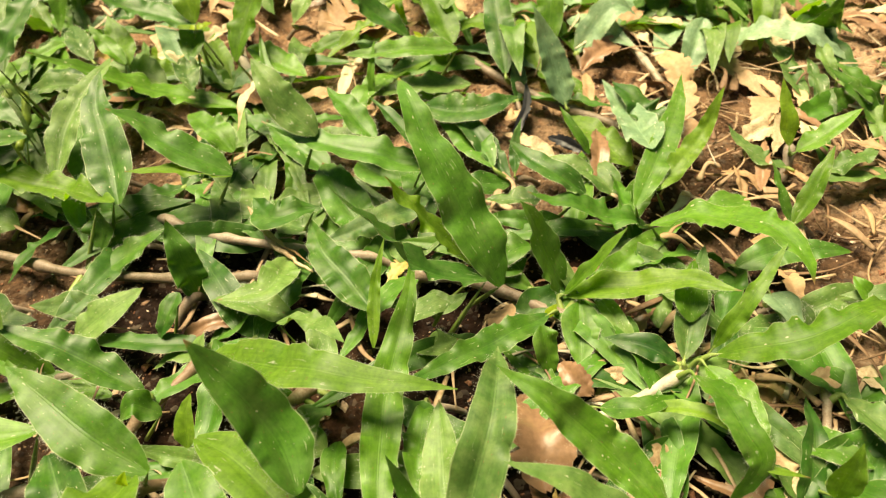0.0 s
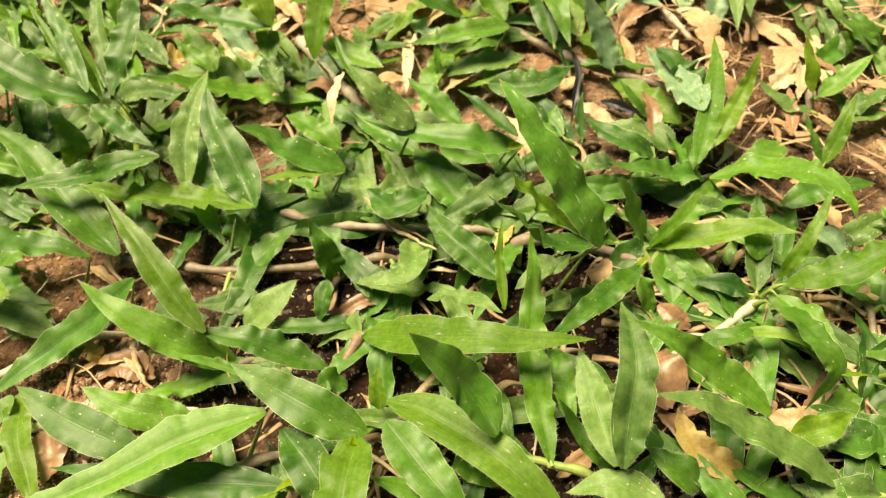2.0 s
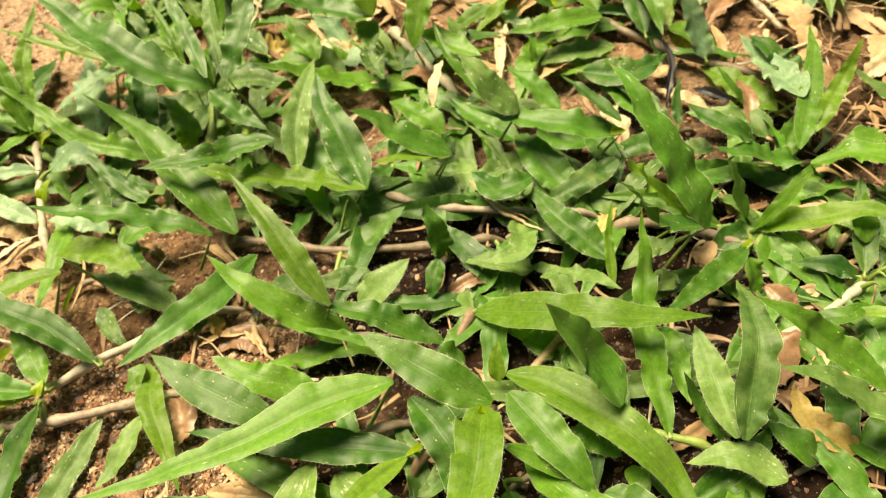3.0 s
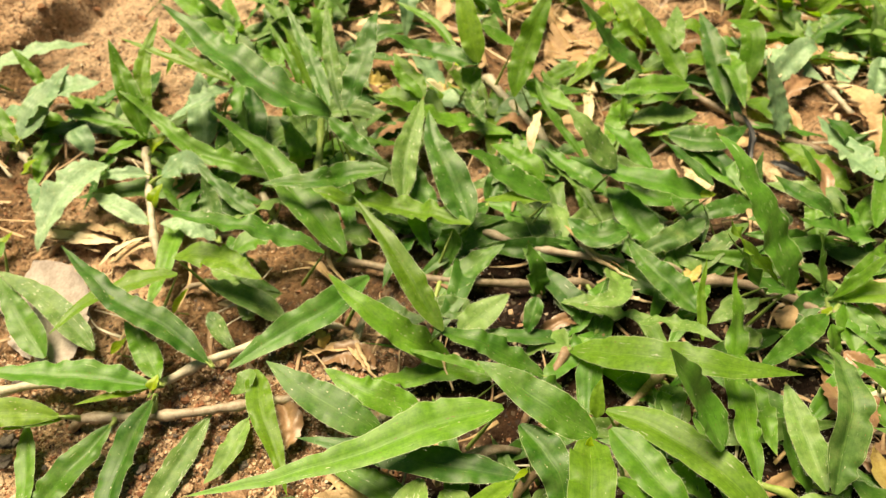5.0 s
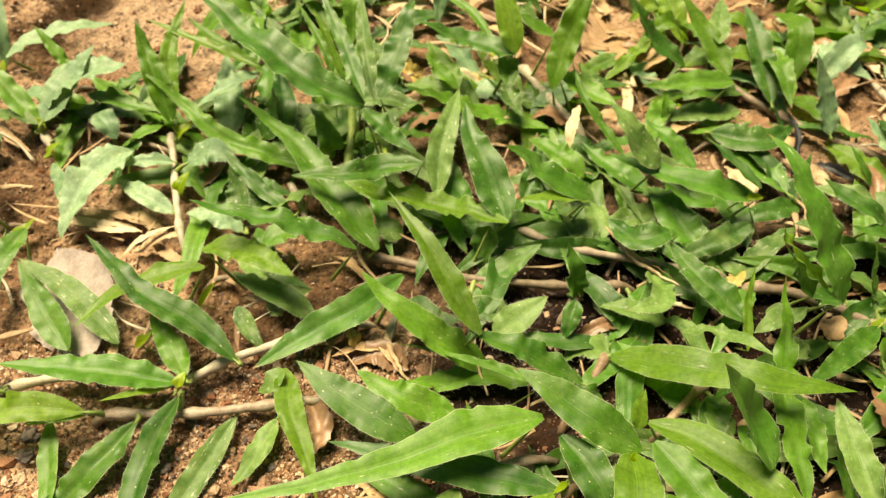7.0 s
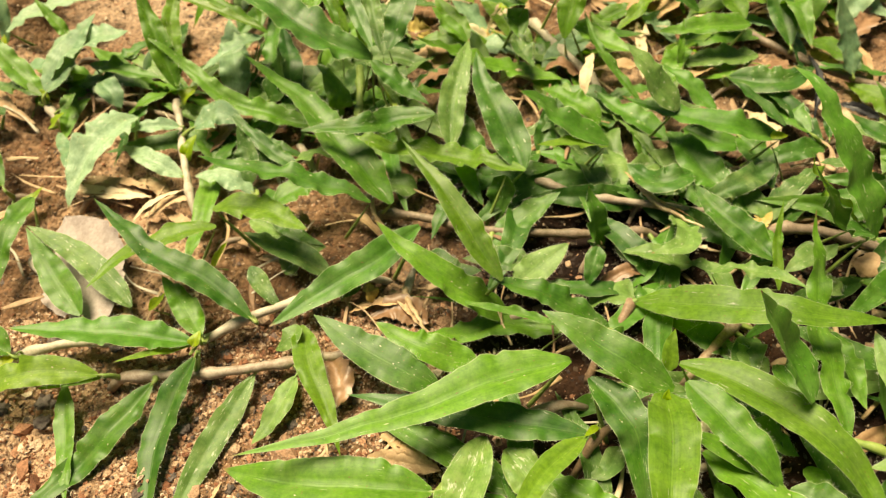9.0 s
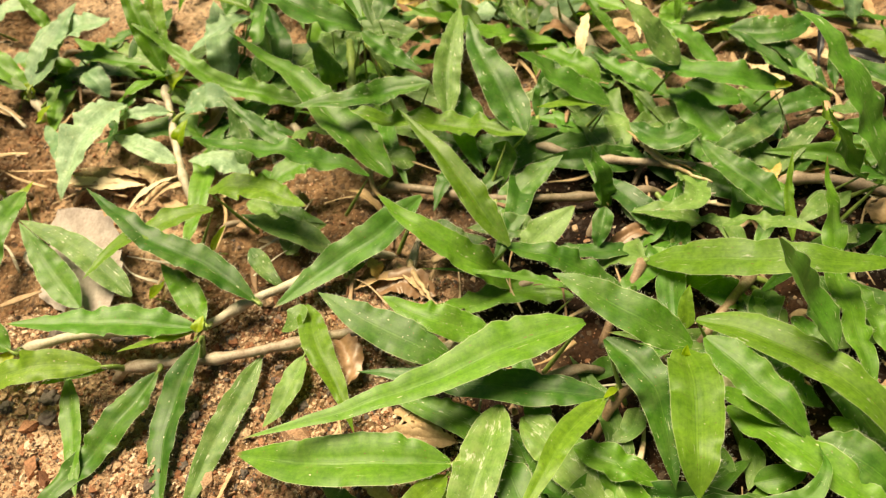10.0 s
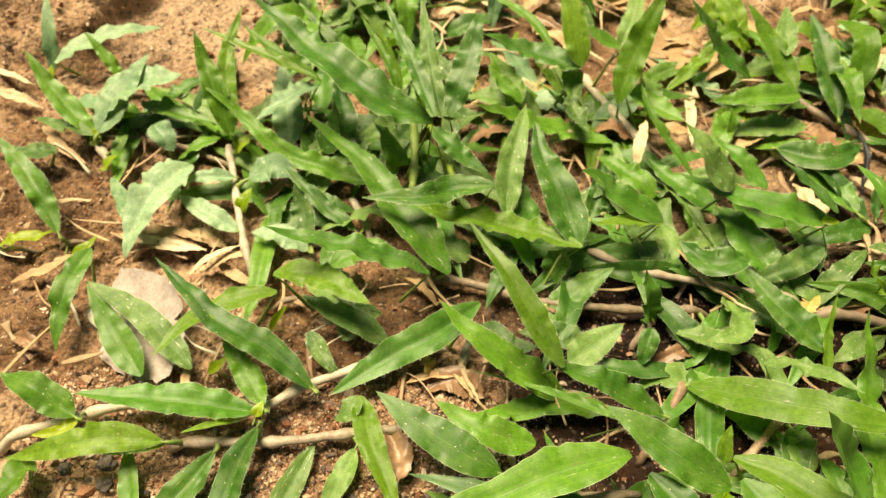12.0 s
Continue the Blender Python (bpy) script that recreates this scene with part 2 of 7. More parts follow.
    bsdf.inputs["Specular IOR Level"].default_value = 0.2
    height = maths(nodes, links, "MULTIPLY_ADD", speck.outputs["Distance"], -0.7, grain.outputs[0])
    bump = node(nodes, "ShaderNodeBump", Strength=0.85, Distance=0.0016)
    links.new(height, bump.inputs["Height"])
    links.new(bump.outputs[0], bsdf.inputs["Normal"])
    return m


GREEN = leaf_material("green_blade", (0.024, 0.1, 0.009), (0.118, 0.275, 0.021), 0.26, 0.3, 0.42, 0.22)
FRESH = leaf_material("fresh_blade", (0.082, 0.215, 0.015), (0.215, 0.38, 0.04), 0.24, 0.26, 0.42, 0.46)
DEEP = leaf_material("deep_blade", (0.016, 0.074, 0.008), (0.078, 0.215, 0.02), 0.22, 0.24, 0.42, 0.16)
YOUNG = leaf_material("young_blade", (0.22, 0.36, 0.015), (0.38, 0.49, 0.035), 0.1, 0.05, 0.36, 0.45)
OLIVE = leaf_material("olive_blade", (0.055, 0.14, 0.009), (0.16, 0.275, 0.018), 0.3, 0.4, 0.4, 0.24)
CHALKY = leaf_material("chalky_blade", (0.115, 0.23, 0.11), (0.29, 0.435, 0.265), 0.4, 0.25, 0.45, 0.14)
DUSTY = leaf_material("dusty_blade", (0.042, 0.115, 0.02), (0.155, 0.28, 0.062), 0.5, 0.45, 0.48, 0.18)
CRUSTED = leaf_material("crusted_blade", (0.045, 0.125, 0.02), (0.16, 0.29, 0.055), 0.75, 0.6, 0.48, 0.2)
STEM = plain_material("stolon", (0.13, 0.1, 0.055), (0.43, 0.36, 0.28), 240, 0.55, third=(0.28, 0.205, 0.15))
RED_STEM = plain_material("reddish_stolon", (0.12, 0.075, 0.04), (0.42, 0.32, 0.23), 260, 0.55, third=(0.25, 0.16, 0.1))
YOUNG_STEM = plain_material("young_stem", (0.2, 0.31, 0.03), (0.42, 0.5, 0.09), 140, 0.45)
GREEN_STEM = plain_material("green_stem", (0.13, 0.22, 0.04), (0.3, 0.37, 0.1), 140, 0.5)
STRAW = plain_material("straw", (0.3, 0.19, 0.1), (0.66, 0.5, 0.31), 150, 0.7, third=(0.46, 0.31, 0.18))
DRY_LEAF = plain_material("dry_leaf", (0.3, 0.17, 0.085), (0.55, 0.37, 0.2), 130, 0.65)
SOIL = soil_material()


# ---- builders ----
def mesh_object(name, verts, faces, mat, parent=None, uvs=None, smooth=True, label=""):
    """ONE mesh object; its vertices are given in the world, its origin is the parent's or its first vertex."""
    at = Vector(parent.matrix_world.translation) if parent else Vector(verts[0])
    data = bpy.data.meshes.new(name)
    data.from_pydata([(v[0] - at[0], v[1] - at[1], v[2] - at[2]) for v in verts], [], faces)
    if uvs is not None:
        layer = data.uv_layers.new(name="UVMap")
        index = np.empty(len(data.loops), dtype=np.int32)
        data.loops.foreach_get("vertex_index", index)
        layer.data.foreach_set("uv", np.asarray(uvs, dtype=np.float32)[index].ravel())
    if smooth:
        data.polygons.foreach_set("use_smooth", np.ones(len(data.polygons), dtype=bool))
    data.materials.append(mat)
    ob = new(name, data)
    if parent:
        ob.parent = parent
    else:
        ob.location = at
    return tagged(ob, label)


def thing(name, at, label, category, group="", kind=""):
    ob = new(name)
    ob.empty_display_size = 0.005
    ob.location = at
    ob.matrix_world = Matrix.Translation(at)
    return tagged(ob, label, category, group, kind)


def glide(points, count):
    """Points at even steps along a smooth curve through the given ones."""
    pts = [Vector(p) for p in points]
    if len(pts) == 2:
        pts = [pts[0], (pts[0] + pts[1]) / 2, pts[1]]
    pts = [2 * pts[0] - pts[1], *pts, 2 * pts[-1] - pts[-2]]
    fine = []
    for a, b, c, d in zip(pts, pts[1:], pts[2:], pts[3:]):
        for k in range(16):
            s = k / 16
            fine.append(0.5 * (2 * b + (c - a) * s + (2 * a - 5 * b + 4 * c - d) * s * s + (3 * b - a - 3 * c + d) * s**3))
    fine.append(pts[-2])
    run = [0.0]
    for a, b in zip(fine, fine[1:]):
        run.append(run[-1] + (b - a).length)
    out, k = [], 0
    for n in range(count):
        want = run[-1] * n / (count - 1)
        while k < len(fine) - 2 and run[k + 1] < want:
            k += 1
        step = run[k + 1] - run[k] or 1
        out.append(fine[k].lerp(fine[k + 1], min(1, (want - run[k]) / step)))
    return out, run[-1]


def tube_data(points, radius, sides=8, nodes=()):
    """A round stem; radius is a number or a function of the way along; nodes: swollen joints at those fractions."""
    verts, faces = [], []
    n = len(points)
    for k, p in enumerate(points):
        t = (points[min(k + 1, n - 1)] - points[max(k - 1, 0)]).normalized()
        side = t.cross(Vector((0, 0, 1)))
        side = side.normalized() if side.length > 1e-4 else Vector((1, 0, 0))
        up = side.cross(t)
        s = k / (n - 1)
        r = radius(s) if callable(radius) else radius
        for at in nodes:
            r *= 1 + 0.45 * math.exp(-(((s - at) * (n - 1) / 1.1) ** 2))
        for j in range(sides):
            a = 2 * math.pi * j / sides
            verts.append(p + (side * math.cos(a) + up * math.sin(a)) * r)
    for k in range(n - 1):
        for j in range(sides):
            i = (j + 1) % sides
            faces.append((k * sides + j, k * sides + i, (k + 1) * sides + i, (k + 1) * sides + j))
    faces.append(tuple(range(sides))[::-1])
    faces.append(tuple(range((n - 1) * sides, n * sides)))
    return verts, faces


def blade_data(points, width, rng, roll=0.0, twist=0.0, fold=0.16, wave=0.1, long=44, across=8, full=0.6, point=0.0):
    """A lance-shaped blade along a curve: keeled, with wavy margins and a drawn-out point."""
    line, length = glide(points, long + 1)
    chord = line[-1] - line[0]
    flat = Vector((chord.x, chord.y, 0))
    level = flat.cross(Vector((0, 0, 1)))
    level = level.normalized() if level.length > 1e-5 else Vector((1, 0, 0))
    waves = rng.uniform(0.8, 1.25) * length / 0.0075
    start = rng.uniform(0, 600)
    swell, taper = full * rng.uniform(0.5, 0.68), rng.uniform(1.55, 2.3)
    taper = point or taper
    verts, faces, uvs, rims = [], [], [], ([], [])
    for k, p in enumerate(line):
        s = k / long
        t = (line[min(k + 1, long)] - line[max(k - 1, 0)]).normalized()
        side = (level - t * level.dot(t)).normalized()
        side = Matrix.Rotation(roll + twist * s, 3, t) @ side
        up = side.cross(t)
        rise = 1 - (1 - min(1.0, s / swell)) ** 2.4
        fall = 1 - max(0.0, (s - swell) / (1 - swell)) ** taper
        w = 0.5 * width * max(0.02, (0.14 + 0.86 * rise) * fall)
        keel = fold * (1 - 0.55 * s)
        heave = 0.7 * wave * width * noise.noise(Vector((0.6 * waves * s, start, 3.0))) * min(1, 5 * s)
        for j in range(across + 1):
            u = 2 * j / across - 1
            swing = noise.noise(Vector((1.1 * waves * s, start, 9.0 if u > 0 else 0.0)))
            ripple = math.sin(4.4 * waves * s + start + 3.4 * swing + (1.7 if u > 0 else 0.0)) * (0.62 + 1.5 * noise.noise(Vector((0.8 * waves * s, start, 5.0 + u))))
            flutter = math.sin(7.1 * waves * s + 3 * start + 3.0 * swing + (0.9 if u > 0 else 0.0)) * noise.noise(Vector((1.7 * waves * s, start, 15.0 + u)))
            ends = min(1, 6 * s, 5 * (1 - s))
            lift = keel * (1.7 * abs(u) - 0.85 * u * u) * w + wave * w * (abs(u) ** 1.6 * ripple + 0.6 * u**4 * flutter) * ends
            spread = u * w * (1 + (0.035 * ripple + 0.05 * flutter) * u * u * ends)
            v = p + side * spread + up * (lift + heave)
            v.z = max(v.z, 0.0008)
            verts.append(v)
            uvs.append((j / across, s))
            if j in (0, across):
                rims[j > 0].append((v, side * (1 if u > 0 else -1), up))
    row = across + 1
    for k in range(long):
        for j in range(across):
            faces.append((k * row + j, k * row + j + 1, (k + 1) * row + j + 1, (k + 1) * row + j))
    return verts, faces, uvs, rims


count = [0]
BLADE_LABELS = {"fresh_blade": "bright fresh green blade", "deep_blade": "dark glossy green blade", "young_blade": "small yellow-green young blade", "chalky_blade": "pale dusty blade", "crusted_blade": "green blade with white dried crust", "dusty_blade": "dull dust-covered blade", "olive_blade": "olive blade flecked with brown"}


def runner(label, mat, radius, *points, category="plant"):
    """A creeping grass plant: an Empty with its jointed stolon; blades are hung on it afterwards."""
    plant = thing("creeping_plant", points[0], label, category, "creeping plants")
    line, length = glide(points, max(10, int(length_of(points) / 0.0022)))
    gaps = max(1, round(length / 0.024))
    joints = [(k + 0.5) / gaps for k in range(gaps)]
    wobble = random.Random(len(bpy.data.objects))
    # the ends that lie low run into the soil
    for k in range(len(line)):
        for reach in (k, len(line) - 1 - k):
            if reach < 4 and points[0][2] < 0.0125 and points[-1][2] < 0.0125:
                line[k].z -= (4 - reach) ** 1.5 * 0.0011
    line = [p + Vector((wobble.uniform(-1, 1), wobble.uniform(-1, 1), wobble.uniform(-0.5, 0.5))) * radius * 0.1 for p in line]
    verts, faces = tube_data(line, lambda s: radius * (1 - 0.12 * s), 9, joints)
    mesh_object("stolon", verts, faces, mat, plant)
    return plant, line


def length_of(points):
    return sum((Vector(a) - Vector(b)).length for a, b in zip(points, points[1:]))


def blade(plant, mat, width, *points, roll=0.0, twist=0.0, fold=0.34, wave=0.28, full=0.56, taper=0.0, hairs=True):
    """A leaf of a plant: the blade, with the sheath that joins it to the stolon and fine hairs on its margin as parts."""
    owner, line = plant
    count[0] += 1
    rng = random.Random(count[0] * 7919)
    roll += rng.uniform(-0.18, 0.18)
    twist += rng.uniform(-0.25, 0.25)
    fold *= rng.uniform(0.5, 1.7)
    wave *= rng.uniform(0.75, 1.6) * (0.7 if width > 0.0115 else 1.05)
    if mat.name != "chalky_blade":
        width = min(width, 0.011 + 0.5 * max(0.0, width - 0.011)) * (0.86 if mat.name == "dusty_blade" else 0.95)
    verts, faces, uvs, rims = blade_data(points, width, rng, roll, twist, fold, wave, full=full, point=taper)
    leaf = mesh_object("leaf", verts, faces, mat, owner, uvs, label=BLADE_LABELS.get(mat.name, ""))
    base, nxt = Vector(points[0]), Vector(points[1])
    foot = min(line, key=lambda p: (p - base).length)
    slender = 1.0
    if (foot - base).length > 0.009:
        # the blade bends back over the stalk that bears it
        ahead = Vector((nxt.x - base.x, nxt.y - base.y, 0)).normalized()
        foot = Vector((base.x, base.y, 0.0)) + ahead * min(0.012, 0.5 * base.z + 0.002)
        slender = 0.7
    inner = base + (nxt - base).normalized() * min(0.0012, 0.5 * (nxt - base).length)
    bow = base - (nxt - base).normalized() * min(0.003, 0.4 * (foot - base).length)
    sheath, _ = glide([foot, bow, base, inner] if slender == 1.0 else [foot, base], 12)
    r = max(0.0005, min(0.0012, width * 0.11)) * slender
    v, f = tube_data(sheath, lambda s: r * (1.0 - 0.93 * s * s), 7)
    mesh_object("sheath", v, f, GREEN_STEM, leaf_owner(leaf, owner))
    if hairs and width > 0.0085:
        hv, hf = [], []
        for rim in rims:
            for a, b in zip(rim[1:], rim[2:-2]):
                for _ in range(rng.choice((1, 2, 3, 4, 5))):
                    s = rng.random()
                    p = a[0].lerp(b[0], s)
                    out = a[1] * rng.uniform(0.5, 1) + a[2] * rng.uniform(-0.3, 0.9) + Vector((rng.uniform(-1, 1), rng.uniform(-1, 1), rng.uniform(-1, 1))) * 0.35
                    out = out.normalized() * rng.uniform(0.0004, 0.0018)
                    across_hair = (b[0] - a[0]).normalized() * 0.000015
                    k = len(hv)
                    hv += [p - across_hair, p + across_hair, p + out]
                    hf.append((k, k + 1, k + 2))
        # a tuft of longer hairs where the blade leaves the sheath
        for _ in range(46):
            p = sheath[rng.randrange(3, 11)]
            out = Vector((rng.uniform(-1, 1), rng.uniform(-1, 1), rng.uniform(-0.4, 1))).normalized()
            slim = out.cross(Vector((0.3, 0.2, 0.9))).normalized() * 0.000013
            k = len(hv)
            hv += [p + out * r * 0.7 - slim, p + out * r * 0.7 + slim, p + out * (r + rng.uniform(0.0005, 0.0017))]
            hf.append((k, k + 1, k + 2))
        mesh_object("margin_hairs", hv, hf, HAIR, leaf_owner(leaf, owner), smooth=False)
    return leaf


def leaf_owner(leaf, owner):
    """Sub-parts hang on the leaf, whose origin is that of its plant."""
    leaf.matrix_world = Matrix.Translation(owner.matrix_world.translation)
    return leaf


GREY_LEAF = plain_material("grey_leaf", (0.27, 0.215, 0.195), (0.56, 0.48, 0.44), 120, 0.5)
BROWN_LEAF = plain_material("brown_leaf", (0.13, 0.07, 0.036), (0.35, 0.2, 0.115), 90, 0.4)
YELLOW_LEAF = plain_material("yellow_leaf", (0.17, 0.09, 0.035), (0.5, 0.39, 0.12), 170, 0.55, third=(0.38, 0.27, 0.08))
CREAM_LEAF = plain_material("cream_leaf", (0.34, 0.21, 0.11), (0.7, 0.58, 0.39), 260, 0.65, third=(0.62, 0.5, 0.32))
BLACK = plain_material("black_leaf", (0.008, 0.008, 0.01), (0.03, 0.03, 0.035), 150, 0.45)
HAIR = plain_material("hair", (0.5, 0.52, 0.4), (0.7, 0.7, 0.6), 100, 0.6)
PALE = plain_material("pale_stem", (0.3, 0.25, 0.17), (0.66, 0.6, 0.5), 260, 0.6, third=(0.52, 0.45, 0.35))


# ---- ground ----
def eased(s):
    s = min(1.0, max(0.0, s))
    return s * s * (3 - 2 * s)


def sandy(x, y):
    """The smooth patch of washed sand behind the plants."""
    return eased((y - 0.265 - 0.25 * max(0.0, x + 0.2) + 0.02 * noise.noise(Vector((x * 30, y * 30, 2)))) / 0.03) * eased((x + 0.335) / 0.03) * eased((-0.17 - x) / 0.05)


def ground_height(x, y):
    p = Vector((x, y, 0))
    sand = sandy(x, y)
    h = 0.004 * noise.noise(p * 22) + 0.0022 * noise.noise(p * 75) + 0.0012 * noise.noise(p * 210)
    open_soil = min(1.0, max(0.0, (abs(x + 0.06) - 0.14) / 0.06))
    left = min(1.0, max(0.0, (-0.19 - x) / 0.04)) * min(1.0, max(0.0, (y - 0.13) / 0.04))
    if left > 0:
        h += left * (1 - 0.75 * sand) * (0.0045 * noise.noise(p * 60 + Vector((7, 2, 0))) + 0.003 * abs(noise.noise(p * 130)) + 0.0018 * noise.noise(p * 290))
    h += open_soil * (0.004 * noise.noise(p * 38 + Vector((3, 1, 0))) + 0.0022 * abs(noise.noise(p * 95)))
    crust = max(0.45 if abs(x) < 0.5 and abs(y) < 0.5 else 0.0, min(1.0, max(0.0, (-0.12 - x) / 0.03)) * min(1.0, max(0.0, (0.16 - y) / 0.04)))
    crust *= 1 - 0.8 * sand
    # a bank of broken earth that falls off steeply towards the sand
    bank = eased((-0.318 - x + 0.016 * noise.noise(p * 45 + Vector((1, 8, 0))) + 0.25 * (y - 0.33)) / 0.014) * eased((y - 0.285 + 0.012 * noise.noise(p * 40)) / 0.03) * eased((0.6 - y) / 0.1) * eased((x + 0.7) / 0.1)
    h += bank * (0.017 + 0.006 * noise.noise(p * 70) + 0.003 * abs(noise.noise(p * 190)))
    if crust > 0:
        h += crust * (0.0024 * noise.noise(p * 150) + 0.0024 * abs(noise.noise(p * 340 + Vector((0, 0, 4)))) + 0.001 * noise.noise(p * 900))
    return h - 0.0025


def spaced(low, high, step, far):
    inner = list(np.arange(low, high + step, step))
    left, right, gap = [], [], step
    while inner[0] - sum(left) > -far:
        gap *= 1.35
        left.append(gap)
    gap = step
    while inner[-1] + sum(right) < far:
        gap *= 1.35
        right.append(gap)
    a, b = inner[0], inner[-1]
    return [a - s for s in np.cumsum(left)[::-1]] + inner + [b + s for s in np.cumsum(right)]


def build_ground():
    xs, ys = spaced(-0.42, 0.3, 0.002, 40), spaced(-0.02, 0.5, 0.002, 40)
    xs = [x for x in xs if not -0.4 < x < -0.12] + list(np.arange(-0.4, -0.31, 0.0011)) + list(np.arange(-0.31, -0.12, 0.0006))
    ys = [y for y in ys if not 0.03 < y < 0.36] + list(np.arange(0.03, 0.14, 0.0006)) + list(np.arange(0.14, 0.36, 0.0011))
    xs, ys = sorted(xs), sorted(ys)
    verts = [(x, y, ground_height(x, y) if abs(x) < 2 and abs(y) < 2 else 0) for y in ys for x in xs]
    n = len(xs)
    faces = [(j * n + i, j * n + i + 1, (j + 1) * n + i + 1, (j + 1) * n + i) for j in range(len(ys) - 1) for i in range(n - 1)]
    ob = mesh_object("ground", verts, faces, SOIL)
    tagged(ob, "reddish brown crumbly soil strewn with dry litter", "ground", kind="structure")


build_ground()

# ---- creeping grass, runner by runner ----
p = runner('creeping grass shoot on a pale hairy runner with broad green blades', PALE, 0.0017, (-0.3063, 0.0987, 0.0060), (-0.2854, 0.1064, 0.0060), (-0.2595, 0.1137, 0.0060), (-0.2203, 0.1129, 0.0060), (-0.2017, 0.1222, 0.0060), (-0.1780, 0.1314, 0.0060), (-0.1533, 0.1405, 0.0060))
blade(p, DEEP, 0.0141, (-0.2170, 0.1095, 0.0113), (-0.2462, 0.1106, 0.0165), (-0.2760, 0.1110, 0.0205))
blade(p, FRESH, 0.0033, (-0.2187, 0.1091, 0.0098), (-0.2282, 0.1044, 0.0142), (-0.2386, 0.0988, 0.0180))
blade(p, FRESH, 0.0098, (-0.1831, 0.1183, 0.0062), (-0.1776, 0.1003, 0.0083), (-0.1713, 0.0869, 0.0083), (-0.1658, 0.0724, 0.0058))
blade(p, GREEN, 0.0117, (-0.1992, 0.1184, 0.0115), (-0.2147, 0.1292, 0.0185), (-0.2330, 0.1379, 0.0239), (-0.2602, 0.1627, 0.0244))
blade(p, GREEN, 0.0095, (-0.2144, 0.1112, 0.0125), (-0.2219, 0.1224, 0.0134), (-0.2340, 0.1373, 0.0118))
blade(p, DUSTY, 0.0118, (-0.2438, 0.1266, 0.0074), (-0.2535, 0.1355, 0.0111), (-0.2656, 0.1454, 0.0150), (-0.2855, 0.1558, 0.0186))
blade(p, GREEN, 0.0118, (-0.2603, 0.1233, 0.0083), (-0.2735, 0.1392, 0.0118), (-0.2857, 0.1551, 0.0184))
blade(p, DUSTY, 0.0116, (-0.1742, 0.1384, 0.0066), (-0.1905, 0.1463, 0.0115), (-0.2084, 0.1569, 0.0103))
blade(p, DUSTY, 0.0077, (-0.2039, 0.1421, 0.0085), (-0.1962, 0.1305, 0.0091), (-0.1902, 0.1249, 0.0055))
blade(p, DUSTY, 0.0095, (-0.1838, 0.1173, 0.0083), (-0.1863, 0.1123, 0.0073), (-0.1919, 0.1104, 0.0033))
blade(p, DUSTY, 0.0121, (-0.1407, 0.1475, 0.0064), (-0.1315, 0.1380, 0.0092), (-0.1209, 0.1373, 0.0084))
blade(p, DUSTY, 0.0134, (-0.1920, 0.1413, 0.0044), (-0.1861, 0.1480, 0.0072), (-0.1774, 0.1519, 0.0064))
blade(p, DUSTY, 0.0098, (-0.1699, 0.1316, 0.0033), (-0.1642, 0.1404, 0.0053), (-0.1563, 0.1489, 0.0043))
blade(p, YOUNG, 0.0041, (-0.2165, 0.1075, 0.0121), (-0.2156, 0.1097, 0.0137), (-0.2146, 0.1126, 0.0141))
blade(p, YOUNG, 0.0055, (-0.2380, 0.1268, 0.0061), (-0.2335, 0.1277, 0.0087), (-0.2312, 0.1309, 0.0101))
blade(p, GREEN, 0.0111, (-0.2774, 0.1064, 0.0120), (-0.2886, 0.1121, 0.0169), (-0.3060, 0.1203, 0.0170))
blade(p, YOUNG, 0.0048, (-0.2769, 0.1070, 0.0100), (-0.2806, 0.1014, 0.0119), (-0.2904, 0.1000, 0.0100))
blade(p, FRESH, 0.0108, (-0.2906, 0.0937, 0.0060), (-0.2917, 0.0853, 0.0099), (-0.2961, 0.0781, 0.0100))
p = runner('creeping grass with a jointed reddish tan runner and wavy green blades', STEM, 0.0017, (-0.2484, 0.1012, 0.0045), (-0.2300, 0.1013, 0.0045), (-0.2082, 0.1020, 0.0045), (-0.1848, 0.1054, 0.0045), (-0.1670, 0.1077, 0.0045), (-0.1510, 0.1095, 0.0045))
blade(p, GREEN, 0.0120, (-0.2157, 0.1042, 0.0106), (-0.2212, 0.0926, 0.0055), (-0.2248, 0.0743, 0.0020), (-0.2224, 0.0513, 0.0020))
blade(p, GREEN, 0.0112, (-0.2299, 0.0974, 0.0058), (-0.2395, 0.0823, 0.0046), (-0.2505, 0.0692, 0.0020), (-0.2638, 0.0524, 0.0021))
blade(p, GREEN, 0.0071, (-0.2596, 0.0987, 0.0051), (-0.2556, 0.0824, 0.0028), (-0.2486, 0.0596, 0.0024))
blade(p, DUSTY, 0.0099, (-0.1978, 0.1018, 0.0024), (-0.2036, 0.0879, 0.0020), (-0.2096, 0.0737, 0.0020), (-0.2163, 0.0506, 0.0027))
blade(p, DUSTY, 0.0094, (-0.1835, 0.1002, 0.0037), (-0.1879, 0.0886, 0.0036), (-0.1948, 0.0770, 0.0040))
blade(p, FRESH, 0.0109, (-0.2466, 0.0990, 0.0101), (-0.2625, 0.0982, 0.0149), (-0.2807, 0.0947, 0.0130), (-0.2990, 0.0925, 0.0080))
blade(p, FRESH, 0.0040, (-0.2460, 0.0987, 0.0084), (-0.2553, 0.0961, 0.0112), (-0.2647, 0.0942, 0.0104))
p = runner('creeping grass with a jointed reddish tan runner and wavy green blades', STEM, 0.0017, (-0.1649, 0.1691, 0.0050), (-0.1440, 0.1663, 0.0050), (-0.1211, 0.1593, 0.0050), (-0.0966, 0.1566, 0.0050), (-0.0744, 0.1558, 0.0050), (-0.0521, 0.1567, 0.0050))
